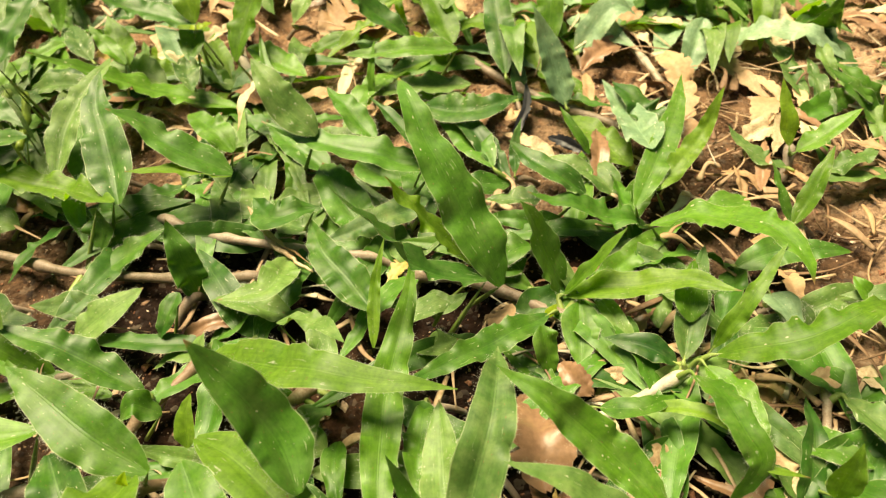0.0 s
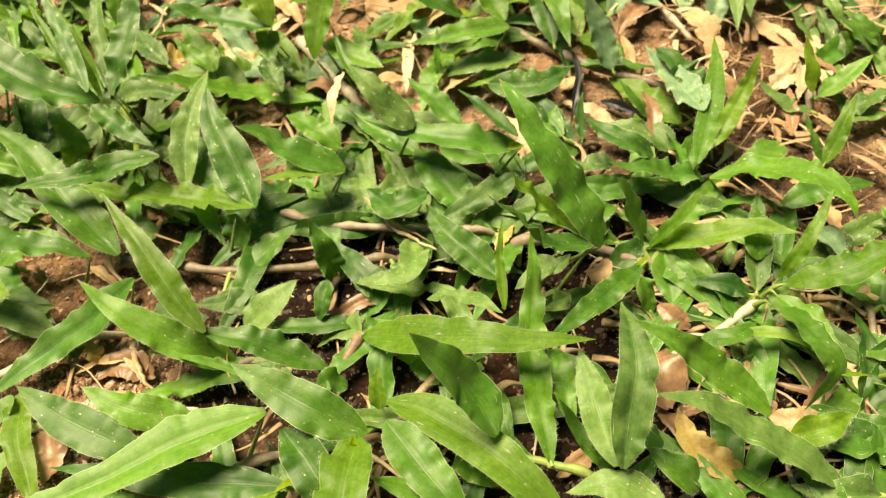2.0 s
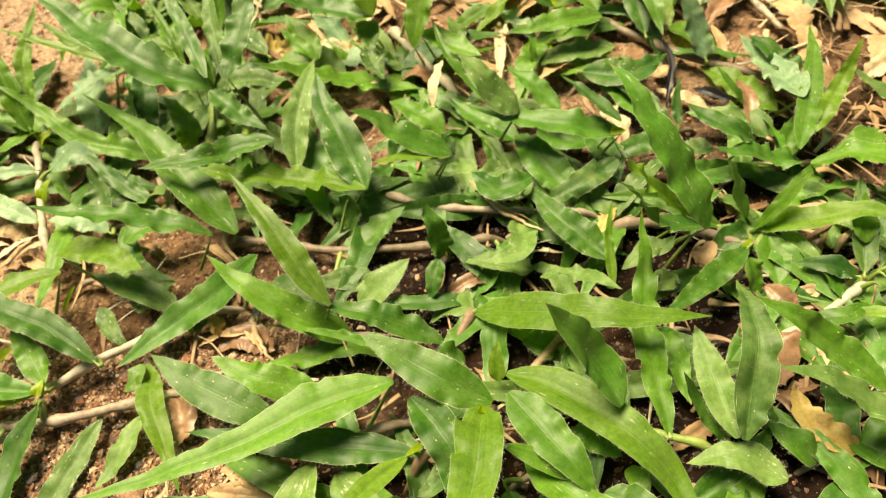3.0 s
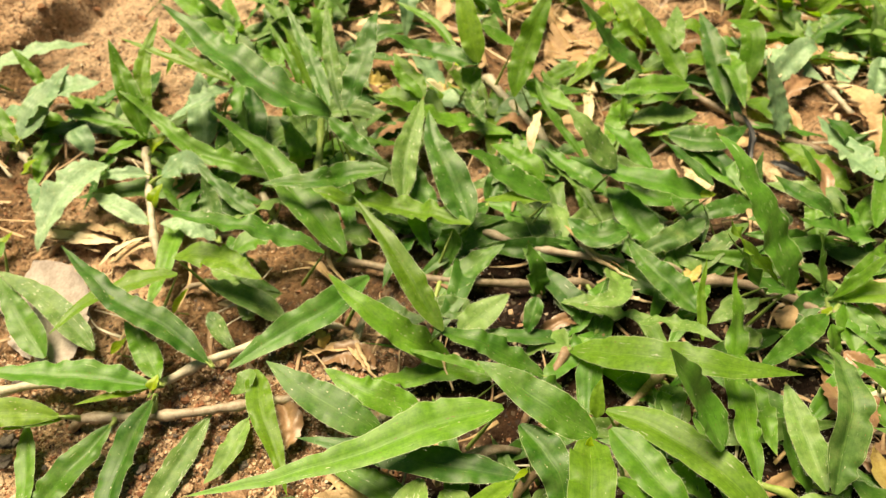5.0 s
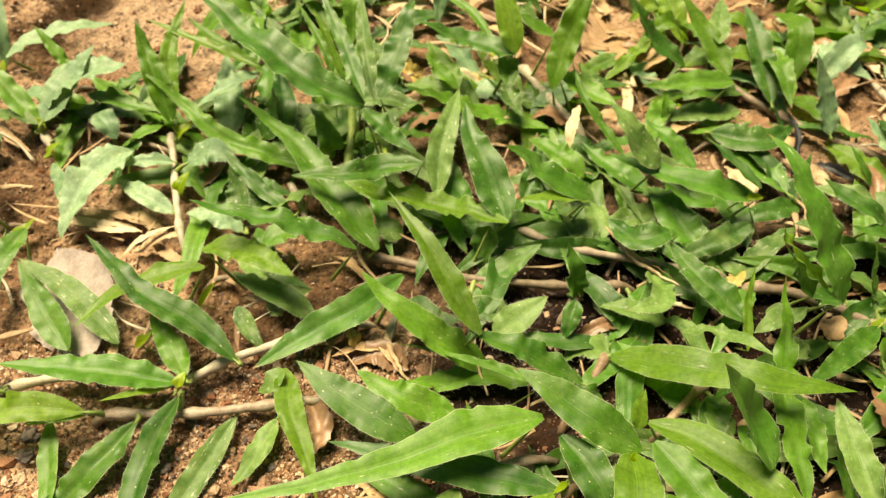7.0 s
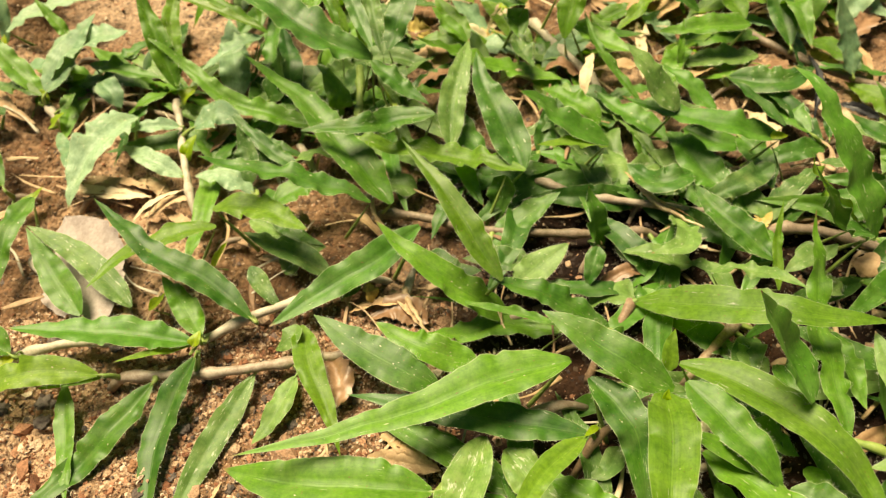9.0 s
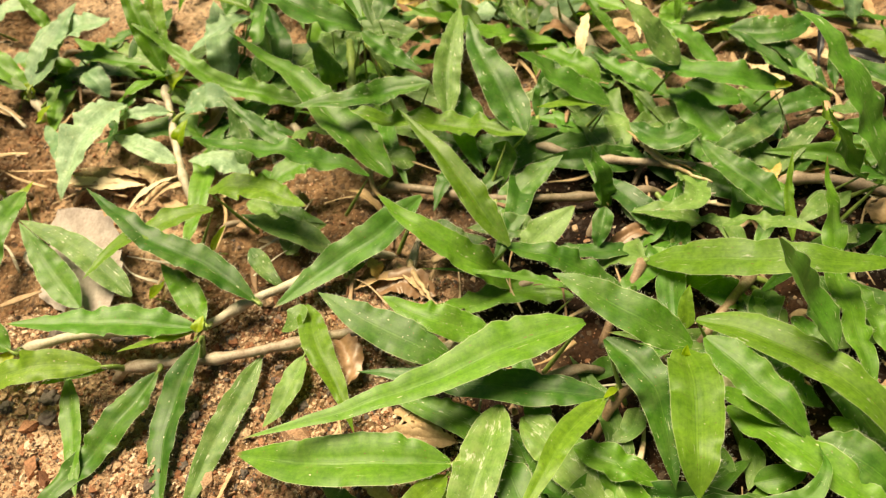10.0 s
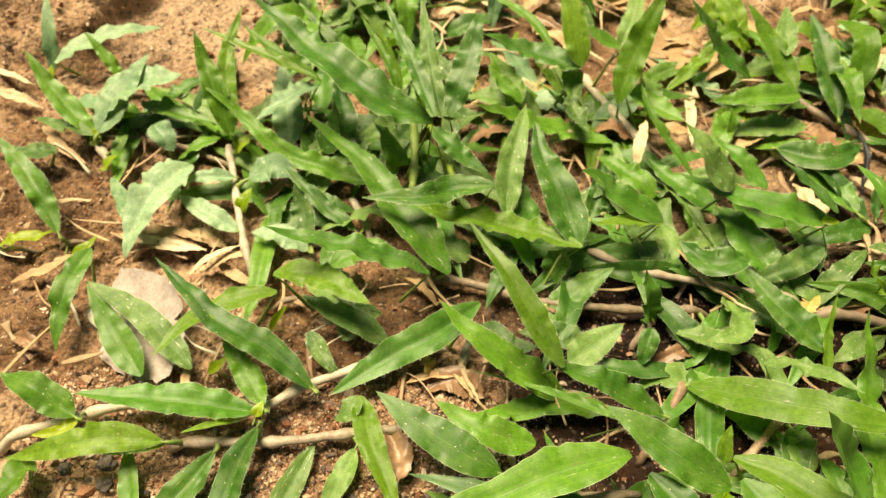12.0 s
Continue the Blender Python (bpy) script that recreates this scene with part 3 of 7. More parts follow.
blade(p, GREEN, 0.0210, (-0.1530, 0.1632, 0.0163), (-0.1629, 0.1736, 0.0224), (-0.1724, 0.1848, 0.0263), (-0.1846, 0.2017, 0.0297), (-0.1987, 0.2154, 0.0320), (-0.2111, 0.2209, 0.0417), full=0.45)
blade(p, DEEP, 0.0101, (-0.1600, 0.1599, 0.0213), (-0.1758, 0.1608, 0.0309), (-0.1980, 0.1622, 0.0373), (-0.2163, 0.1630, 0.0440))
blade(p, GREEN, 0.0136, (-0.1162, 0.1506, 0.0047), (-0.1046, 0.1617, 0.0066), (-0.0904, 0.1694, 0.0132))
blade(p, DUSTY, 0.0118, (-0.1038, 0.1405, 0.0053), (-0.1124, 0.1431, 0.0073), (-0.1275, 0.1450, 0.0063))
blade(p, DUSTY, 0.0132, (-0.1446, 0.1783, 0.0064), (-0.1514, 0.1790, 0.0092), (-0.1611, 0.1827, 0.0084))
blade(p, DUSTY, 0.0110, (-0.0588, 0.1503, 0.0044), (-0.0667, 0.1448, 0.0072), (-0.0727, 0.1486, 0.0064))
blade(p, DUSTY, 0.0121, (-0.0500, 0.1590, 0.0100), (-0.0510, 0.1400, 0.0190), (-0.0640, 0.1350, 0.0200))
p = runner('creeping grass with a jointed reddish tan runner and wavy green blades', STEM, 0.0015, (-0.1034, 0.1851, 0.0070), (-0.0822, 0.1735, 0.0070), (-0.0577, 0.1677, 0.0070), (-0.0381, 0.1635, 0.0070), (-0.0163, 0.1613, 0.0070))
blade(p, FRESH, 0.0081, (-0.0714, 0.1865, 0.0196), (-0.0828, 0.1825, 0.0260), (-0.0995, 0.1770, 0.0310))
blade(p, DEEP, 0.0200, (-0.1042, 0.1738, 0.0200), (-0.1123, 0.1953, 0.0279), (-0.1182, 0.2087, 0.0342), (-0.1202, 0.2229, 0.0367))
blade(p, DEEP, 0.0134, (-0.0425, 0.1726, 0.0180), (-0.0540, 0.1677, 0.0179), (-0.0641, 0.1814, 0.0140))
blade(p, DEEP, 0.0192, (-0.0265, 0.1711, 0.0064), (-0.0366, 0.1849, 0.0112), (-0.0453, 0.2018, 0.0124))
blade(p, DUSTY, 0.0111, (-0.0725, 0.1700, 0.0064), (-0.0755, 0.1831, 0.0092), (-0.0831, 0.1980, 0.0084))
blade(p, DEEP, 0.0107, (-0.1106, 0.1721, 0.0203), (-0.1131, 0.1694, 0.0103), (-0.1137, 0.1642, 0.0020))
blade(p, DUSTY, 0.0119, (-0.0583, 0.1814, 0.0064), (-0.0483, 0.1732, 0.0092), (-0.0410, 0.1827, 0.0084))
blade(p, DEEP, 0.0122, (-0.1178, 0.1886, 0.0124), (-0.1270, 0.2016, 0.0172), (-0.1331, 0.2229, 0.0184))
p = runner('creeping grass shoot on a pale hairy runner with broad green blades', PALE, 0.0021, (-0.0951, 0.2880, 0.0080), (-0.0838, 0.2643, 0.0080), (-0.0707, 0.2425, 0.0080), (-0.0651, 0.2332, 0.0080))
blade(p, GREEN, 0.0178, (-0.0828, 0.2390, 0.0083), (-0.1127, 0.2420, 0.0144), (-0.1455, 0.2253, 0.0434))
blade(p, FRESH, 0.0143, (-0.0819, 0.2478, 0.0229), (-0.0750, 0.2646, 0.0401), (-0.0651, 0.2771, 0.0610))
blade(p, GREEN, 0.0164, (-0.0789, 0.2564, 0.0235), (-0.0687, 0.2507, 0.0206), (-0.0540, 0.2403, 0.0202))
blade(p, GREEN, 0.0058, (-0.1062, 0.2790, 0.0205), (-0.1177, 0.2966, 0.0289), (-0.1383, 0.3117, 0.0325))
blade(p, YOUNG, 0.0079, (-0.1055, 0.2771, 0.0200), (-0.1012, 0.2752, 0.0220), (-0.0972, 0.2749, 0.0240))
p = runner('creeping grass with a jointed reddish tan runner and wavy green blades', STEM, 0.0020, (-0.0194, 0.1564, 0.0050), (0.0008, 0.1546, 0.0050), (0.0167, 0.1479, 0.0050), (0.0288, 0.1402, 0.0050), (0.0402, 0.1352, 0.0050))
blade(p, DEEP, 0.0205, (0.0138, 0.1415, 0.0164), (0.0047, 0.1505, 0.0353), (-0.0049, 0.1615, 0.0492), (-0.0110, 0.1748, 0.0578), (-0.0142, 0.1860, 0.0551))
blade(p, FRESH, 0.0089, (0.0088, 0.1454, 0.0184), (-0.0036, 0.1508, 0.0308), (-0.0164, 0.1514, 0.0490))
blade(p, DEEP, 0.0121, (0.0096, 0.1391, 0.0217), (-0.0073, 0.1340, 0.0332), (-0.0180, 0.1314, 0.0510), (-0.0263, 0.1317, 0.0636))
blade(p, FRESH, 0.0101, (0.0327, 0.1440, 0.0087), (0.0490, 0.1410, 0.0164), (0.0632, 0.1380, 0.0213), (0.0752, 0.1316, 0.0244))
blade(p, FRESH, 0.0049, (0.0321, 0.1438, 0.0097), (0.0396, 0.1455, 0.0202), (0.0478, 0.1497, 0.0305))
blade(p, DUSTY, 0.0088, (-0.0009, 0.1438, 0.0085), (-0.0101, 0.1372, 0.0109), (-0.0168, 0.1338, 0.0085))
blade(p, GREEN, 0.0089, (0.0266, 0.1352, 0.0111), (0.0070, 0.1196, 0.0171), (-0.0116, 0.1052, 0.0243))
blade(p, GREEN, 0.0119, (0.0361, 0.1411, 0.0090), (0.0358, 0.1315, 0.0059), (0.0348, 0.1212, 0.0044))
blade(p, GREEN, 0.0084, (0.0239, 0.1284, 0.0153), (0.0252, 0.1232, 0.0107), (0.0269, 0.1194, 0.0029))
blade(p, GREEN, 0.0185, (0.0323, 0.1491, 0.0042), (0.0266, 0.1521, 0.0197), (0.0188, 0.1530, 0.0378))
blade(p, DUSTY, 0.0092, (-0.0093, 0.1441, 0.0063), (-0.0012, 0.1407, 0.0095), (0.0044, 0.1440, 0.0103))
blade(p, GREEN, 0.0128, (0.0092, 0.1655, 0.0044), (0.0155, 0.1571, 0.0072), (0.0225, 0.1605, 0.0064))
blade(p, GREEN, 0.0106, (0.0240, 0.1663, 0.0064), (0.0155, 0.1583, 0.0092), (0.0096, 0.1552, 0.0084))
blade(p, YOUNG, 0.0030, (0.0261, 0.1371, 0.0080), (0.0276, 0.1375, 0.0100), (0.0291, 0.1383, 0.0120))
blade(p, YOUNG, 0.0033, (0.0127, 0.1437, 0.0140), (0.0114, 0.1441, 0.0160), (0.0099, 0.1445, 0.0180))
p = runner('creeping grass shoot on a pale hairy runner with broad green blades', PALE, 0.0015, (0.0702, 0.1250, 0.0060), (0.0587, 0.1174, 0.0060), (0.0432, 0.1087, 0.0060), (0.0293, 0.1030, 0.0060), (0.0166, 0.1011, 0.0060))
blade(p, FRESH, 0.0111, (0.0696, 0.1210, 0.0117), (0.0830, 0.1174, 0.0229), (0.0981, 0.1204, 0.0268), (0.1182, 0.1309, 0.0208))
blade(p, FRESH, 0.0051, (0.0695, 0.1244, 0.0099), (0.0770, 0.1294, 0.0232), (0.0890, 0.1438, 0.0301))
blade(p, DUSTY, 0.0100, (0.0614, 0.1213, 0.0091), (0.0661, 0.1364, 0.0130), (0.0748, 0.1599, 0.0119))
blade(p, DEEP, 0.0079, (0.0594, 0.1209, 0.0080), (0.0514, 0.1245, 0.0106), (0.0410, 0.1278, 0.0103))
blade(p, GREEN, 0.0095, (0.0614, 0.1134, 0.0136), (0.0626, 0.1014, 0.0231), (0.0651, 0.0913, 0.0257), (0.0682, 0.0850, 0.0209), (0.0601, 0.0795, 0.0100))
blade(p, GREEN, 0.0085, (0.0653, 0.1165, 0.0128), (0.0709, 0.1028, 0.0166), (0.0727, 0.0879, 0.0162))
blade(p, FRESH, 0.0041, (0.0432, 0.1068, 0.0105), (0.0585, 0.1014, 0.0174), (0.0661, 0.0944, 0.0200), (0.0695, 0.0860, 0.0199), (0.0793, 0.0838, 0.0182))
blade(p, GREEN, 0.0094, (0.0642, 0.1306, 0.0132), (0.0647, 0.1373, 0.0181), (0.0663, 0.1449, 0.0224))
blade(p, DUSTY, 0.0094, (0.0585, 0.1360, 0.0033), (0.0605, 0.1465, 0.0053), (0.0685, 0.1603, 0.0043))
blade(p, GREEN, 0.0068, (0.0549, 0.1288, 0.0044), (0.0444, 0.1251, 0.0072), (0.0371, 0.1324, 0.0064))
blade(p, GREEN, 0.0072, (0.0369, 0.1048, 0.0128), (0.0458, 0.1025, 0.0164), (0.0558, 0.1082, 0.0128))
p = runner('creeping grass shoot on a pale hairy runner with broad green blades', PALE, 0.0015, (0.1520, 0.1206, 0.0070), (0.1405, 0.1143, 0.0070), (0.1278, 0.1085, 0.0070), (0.1148, 0.1015, 0.0070))
blade(p, FRESH, 0.0089, (0.1339, 0.1088, 0.0144), (0.1361, 0.1115, 0.0272), (0.1476, 0.1215, 0.0364))
blade(p, GREEN, 0.0057, (0.1231, 0.1074, 0.0059), (0.1254, 0.1226, 0.0080), (0.1271, 0.1375, 0.0094))
blade(p, GREEN, 0.0075, (0.1303, 0.1055, 0.0147), (0.1334, 0.0990, 0.0187), (0.1435, 0.0947, 0.0167))
blade(p, GREEN, 0.0061, (0.1220, 0.0969, 0.0085), (0.1271, 0.0913, 0.0129), (0.1377, 0.0893, 0.0125))
p = runner('creeping grass with a jointed reddish tan runner and wavy green blades', RED_STEM, 0.0016, (-0.0665, 0.1320, 0.0040), (-0.0690, 0.1270, 0.0056), (-0.0739, 0.1185, 0.0060), (-0.0820, 0.1073, 0.0060), (-0.0876, 0.0987, 0.0060))
blade(p, OLIVE, 0.0098, (-0.1150, 0.1205, 0.0270), (-0.1205, 0.1270, 0.0318), (-0.1265, 0.1360, 0.0368), (-0.1350, 0.1490, 0.0430), (-0.1470, 0.1670, 0.0450), full=0.6, taper=1.4, wave=0.12)
blade(p, GREEN, 0.0110, (-0.0804, 0.1111, 0.0117), (-0.0944, 0.1159, 0.0184), (-0.1080, 0.1196, 0.0235), (-0.1190, 0.1225, 0.0262), full=0.7, taper=2.0)
blade(p, FRESH, 0.0175, (-0.0691, 0.1243, 0.0069), (-0.0429, 0.1101, 0.0249), (-0.0237, 0.1035, 0.0303), (0.0019, 0.1024, 0.0256), full=0.5, taper=1.5, wave=0.16)
blade(p, GREEN, 0.0107, (-0.0941, 0.1160, 0.0020), (-0.1094, 0.1183, 0.0020), (-0.1284, 0.1151, 0.0047), (-0.1470, 0.1083, 0.0114))
blade(p, DUSTY, 0.0119, (-0.0466, 0.1391, 0.0067), (-0.0602, 0.1410, 0.0107), (-0.0716, 0.1448, 0.0087))
blade(p, DUSTY, 0.0146, (-0.0695, 0.1247, 0.0072), (-0.0762, 0.1297, 0.0034), (-0.0855, 0.1249, 0.0020))
blade(p, GREEN, 0.0082, (-0.0740, 0.1051, 0.0112), (-0.0789, 0.1042, 0.0176), (-0.0833, 0.1016, 0.0132))
p = runner('creeping grass with a jointed reddish tan runner and wavy green blades', RED_STEM, 0.0016, (-0.0315, 0.1198, 0.0080), (-0.0436, 0.1086, 0.0080), (-0.0564, 0.0959, 0.0080), (-0.0628, 0.0908, 0.0080))
blade(p, FRESH, 0.0165, (-0.0614, 0.0958, 0.0154), (-0.0493, 0.0880, 0.0196), (-0.0373, 0.0772, 0.0224), (-0.0271, 0.0665, 0.0226), (-0.0193, 0.0567, 0.0176), (-0.0153, 0.0390, 0.0144), wave=0.1, taper=2.2)
blade(p, GREEN, 0.0135, (-0.0216, 0.1341, 0.0152), (-0.0300, 0.1445, 0.0174), (-0.0379, 0.1540, 0.0191), (-0.0432, 0.1680, 0.0176))
blade(p, FRESH, 0.0038, (-0.0214, 0.1254, 0.0101), (-0.0211, 0.1393, 0.0197), (-0.0184, 0.1504, 0.0281))
blade(p, DUSTY, 0.0071, (-0.0462, 0.1271, 0.0198), (-0.0349, 0.1224, 0.0263), (-0.0246, 0.1104, 0.0349))
blade(p, GREEN, 0.0138, (-0.0433, 0.1067, 0.0053), (-0.0474, 0.1089, 0.0073), (-0.0547, 0.1116, 0.0063))
blade(p, GREEN, 0.0092, (-0.0365, 0.1073, 0.0063), (-0.0416, 0.0953, 0.0095), (-0.0455, 0.1011, 0.0103))
blade(p, DUSTY, 0.0113, (-0.0323, 0.1094, 0.0065), (-0.0391, 0.0976, 0.0089), (-0.0359, 0.0866, 0.0065))
blade(p, DUSTY, 0.0091, (-0.0340, 0.1215, 0.0043), (-0.0398, 0.1360, 0.0075), (-0.0492, 0.1392, 0.0083))
p = runner('creeping grass shoot on a pale hairy runner with broad green blades', PALE, 0.0016, (-0.2530, 0.2392, 0.0090), (-0.2460, 0.2181, 0.0090), (-0.2369, 0.1883, 0.0090), (-0.2296, 0.1674, 0.0090))
blade(p, FRESH, 0.0100, (-0.2454, 0.2276, 0.0195), (-0.2531, 0.2429, 0.0328), (-0.2623, 0.2628, 0.0462))
blade(p, FRESH, 0.0086, (-0.2453, 0.2281, 0.0205), (-0.2521, 0.2628, 0.0312), (-0.2471, 0.2871, 0.0412))
blade(p, CHALKY, 0.0066, (-0.2431, 0.2117, 0.0127), (-0.2524, 0.2089, 0.0167), (-0.2636, 0.2078, 0.0147))
blade(p, CHALKY, 0.0085, (-0.2375, 0.1862, 0.0096), (-0.2506, 0.1927, 0.0130), (-0.2652, 0.2030, 0.0113))
blade(p, CHALKY, 0.0120, (-0.2370, 0.2111, 0.0127), (-0.2268, 0.2146, 0.0167), (-0.2157, 0.2118, 0.0147))
blade(p, YOUNG, 0.0072, (-0.2455, 0.2269, 0.0121), (-0.2420, 0.2279, 0.0157), (-0.2386, 0.2323, 0.0181))
blade(p, YOUNG, 0.0067, (-0.2403, 0.1969, 0.0081), (-0.2371, 0.1988, 0.0117), (-0.2341, 0.2047, 0.0141))
p = runner('creeping grass with a jointed reddish tan runner and wavy green blades', STEM, 0.0013, (-0.3266, 0.2475, 0.0040), (-0.3056, 0.2417, 0.0040), (-0.2777, 0.2378, 0.0040), (-0.2479, 0.2248, 0.0040), (-0.2190, 0.2090, 0.0040))
blade(p, CHALKY, 0.0134, (-0.2258, 0.2355, 0.0047), (-0.2262, 0.2491, 0.0147), (-0.2325, 0.2763, 0.0187))
blade(p, CHALKY, 0.0164, (-0.2623, 0.2169, 0.0142), (-0.2685, 0.2017, 0.0188), (-0.2745, 0.1896, 0.0171), (-0.2798, 0.1716, 0.0086))
blade(p, GREEN, 0.0103, (-0.2936, 0.2551, 0.0124), (-0.2751, 0.2474, 0.0142), (-0.2577, 0.2432, 0.0124))
blade(p, CHALKY, 0.0105, (-0.2836, 0.2399, 0.0144), (-0.2782, 0.2337, 0.0132), (-0.2742, 0.2295, 0.0084))
p = runner('creeping grass shoot on a pale hairy runner with broad green blades', PALE, 0.0016, (-0.1977, 0.2142, 0.0040), (-0.1907, 0.2007, 0.0040), (-0.1838, 0.1857, 0.0040))
blade(p, GREEN, 0.0098, (-0.1846, 0.2115, 0.0097), (-0.2032, 0.2169, 0.0115), (-0.2253, 0.2229, 0.0184), (-0.2432, 0.2357, 0.0274), (-0.2576, 0.2417, 0.0370))
blade(p, DEEP, 0.0117, (-0.2018, 0.2279, 0.0069), (-0.1998, 0.2412, 0.0181), (-0.2060, 0.2657, 0.0209))
blade(p, GREEN, 0.0081, (-0.2036, 0.1813, 0.0064), (-0.1924, 0.1589, 0.0092), (-0.1781, 0.1513, 0.0084))
blade(p, DEEP, 0.0074, (-0.1915, 0.1903, 0.0060), (-0.2103, 0.2041, 0.0120), (-0.2260, 0.2194, 0.0180))
p = runner('creeping grass with a jointed reddish tan runner and wavy green blades', STEM, 0.0012, (0.0998, 0.1241, 0.0050), (0.0954, 0.1082, 0.0050), (0.0893, 0.0910, 0.0050), (0.0852, 0.0788, 0.0050))
blade(p, DUSTY, 0.0133, (0.0998, 0.1100, 0.0075), (0.1046, 0.0947, 0.0145), (0.1106, 0.0855, 0.0164), (0.1181, 0.0726, 0.0121))
blade(p, GREEN, 0.0109, (0.0901, 0.0839, 0.0127), (0.0978, 0.0738, 0.0193), (0.1063, 0.0667, 0.0193), (0.1203, 0.0630, 0.0127))
blade(p, FRESH, 0.0074, (0.0834, 0.0795, 0.0178), (0.0841, 0.0814, 0.0265), (0.0849, 0.0836, 0.0339))
blade(p, DUSTY, 0.0125, (0.0980, 0.1321, 0.0044), (0.0940, 0.1371, 0.0072), (0.0914, 0.1454, 0.0064))
blade(p, GREEN, 0.0129, (0.0803, 0.0677, 0.0044), (0.0708, 0.0713, 0.0072), (0.0624, 0.0744, 0.0064))
blade(p, GREEN, 0.0099, (0.0852, 0.1026, 0.0045), (0.0910, 0.0954, 0.0089), (0.0994, 0.0905, 0.0085))
p = runner('creeping grass with a jointed reddish tan runner and wavy green blades', STEM, 0.0018, (-0.0011, 0.2815, 0.0040), (0.0164, 0.2620, 0.0040), (0.0353, 0.2440, 0.0040), (0.0562, 0.2304, 0.0040), (0.0754, 0.2149, 0.0040))
blade(p, CHALKY, 0.0122, (0.0414, 0.2364, 0.0077), (0.0354, 0.2474, 0.0226), (0.0292, 0.2551, 0.0377))
blade(p, GREEN, 0.0140, (0.0198, 0.2554, 0.0094), (0.0177, 0.2806, 0.0195), (0.0151, 0.3087, 0.0263))
blade(p, FRESH, 0.0169, (0.0604, 0.2023, 0.0064), (0.0514, 0.2213, 0.0039), (0.0406, 0.2382, 0.0021))
blade(p, GREEN, 0.0141, (0.0011, 0.2605, 0.0176), (-0.0224, 0.2542, 0.0214), (-0.0423, 0.2508, 0.0215))
blade(p, DUSTY, 0.0173, (0.0060, 0.2532, 0.0064), (-0.0182, 0.2476, 0.0092), (-0.0355, 0.2466, 0.0084))
blade(p, FRESH, 0.0144, (-0.0005, 0.2634, 0.0185), (-0.0091, 0.2853, 0.0258), (-0.0202, 0.3002, 0.0374))
blade(p, GREEN, 0.0152, (0.0721, 0.2149, 0.0083), (0.0647, 0.2261, 0.0145), (0.0579, 0.2365, 0.0183))
blade(p, FRESH, 0.0041, (-0.0197, 0.2861, 0.0059), (-0.0241, 0.2998, 0.0143), (-0.0273, 0.3221, 0.0239))
blade(p, DUSTY, 0.0136, (-0.0018, 0.2572, 0.0044), (-0.0095, 0.2487, 0.0072), (-0.0217, 0.2471, 0.0064))
blade(p, YOUNG, 0.0062, (-0.0095, 0.2725, 0.0081), (-0.0020, 0.2706, 0.0097), (0.0032, 0.2720, 0.0101))
blade(p, YOUNG, 0.0059, (-0.0104, 0.2834, 0.0060), (-0.0142, 0.2850, 0.0080), (-0.0180, 0.2874, 0.0100))
p = runner('upright grass shoot with a green stem and long blades', GREEN_STEM, 0.0023, (-0.1316, 0.0661, 0.0120), (-0.1369, 0.0517, 0.0120), (-0.1443, 0.0416, 0.0120), (-0.1505, 0.0320, 0.0120))
blade(p, GREEN, 0.0215, (-0.1375, 0.0572, 0.0158), (-0.1558, 0.0580, 0.0182), (-0.1773, 0.0602, 0.0160), (-0.2002, 0.0676, 0.0083), taper=2.2, wave=0.09)
blade(p, FRESH, 0.0080, (-0.1389, 0.0543, 0.0145), (-0.1471, 0.0461, 0.0189), (-0.1574, 0.0370, 0.0185))
blade(p, GREEN, 0.0116, (-0.1227, 0.0590, 0.0088), (-0.1190, 0.0459, 0.0124), (-0.1152, 0.0343, 0.0088))
blade(p, DUSTY, 0.0075, (-0.1599, 0.0436, 0.0085), (-0.1669, 0.0506, 0.0089), (-0.1752, 0.0577, 0.0045))
p = runner('upright grass shoot with a green stem and long blades', GREEN_STEM, 0.0023, (-0.0223, 0.0554, 0.0060), (-0.0300, 0.0432, 0.0060), (-0.0377, 0.0303, 0.0060))
blade(p, GREEN, 0.0149, (-0.0388, 0.0566, 0.0147), (-0.0306, 0.0496, 0.0167), (-0.0206, 0.0401, 0.0127))
blade(p, GREEN, 0.0107, (-0.0378, 0.0325, 0.0084), (-0.0479, 0.0354, 0.0112), (-0.0585, 0.0380, 0.0104))
blade(p, GREEN, 0.0090, (-0.0384, 0.0329, 0.0065), (-0.0496, 0.0345, 0.0109), (-0.0605, 0.0364, 0.0105))
blade(p, GREEN, 0.0101, (-0.0301, 0.0394, 0.0104), (-0.0286, 0.0332, 0.0132), (-0.0248, 0.0261, 0.0124))
p = runner('creeping grass with a jointed reddish tan runner and wavy green blades', STEM, 0.0014, (-0.1132, 0.0830, 0.0120), (-0.1003, 0.0840, 0.0120), (-0.0890, 0.0870, 0.0120))
blade(p, GREEN, 0.0205, (-0.0959, 0.0934, 0.0236), (-0.1186, 0.0864, 0.0250), (-0.1396, 0.0776, 0.0263), (-0.1644, 0.0700, 0.0273), (-0.1935, 0.0646, 0.0247), full=0.4, taper=0.85, wave=0.18)
blade(p, CRUSTED, 0.0160, (-0.1222, 0.0746, 0.0123), (-0.1269, 0.0617, 0.0150), (-0.1320, 0.0491, 0.0151), (-0.1396, 0.0313, 0.0113), taper=3.0)
blade(p, GREEN, 0.0145, (-0.0910, 0.0873, 0.0238), (-0.0835, 0.0763, 0.0248), (-0.0792, 0.0667, 0.0215), (-0.0784, 0.0469, 0.0121), taper=1.8)
blade(p, CRUSTED, 0.0140, (-0.1160, 0.0722, 0.0085), (-0.1067, 0.0582, 0.0091), (-0.0957, 0.0441, 0.0055), taper=2.8)
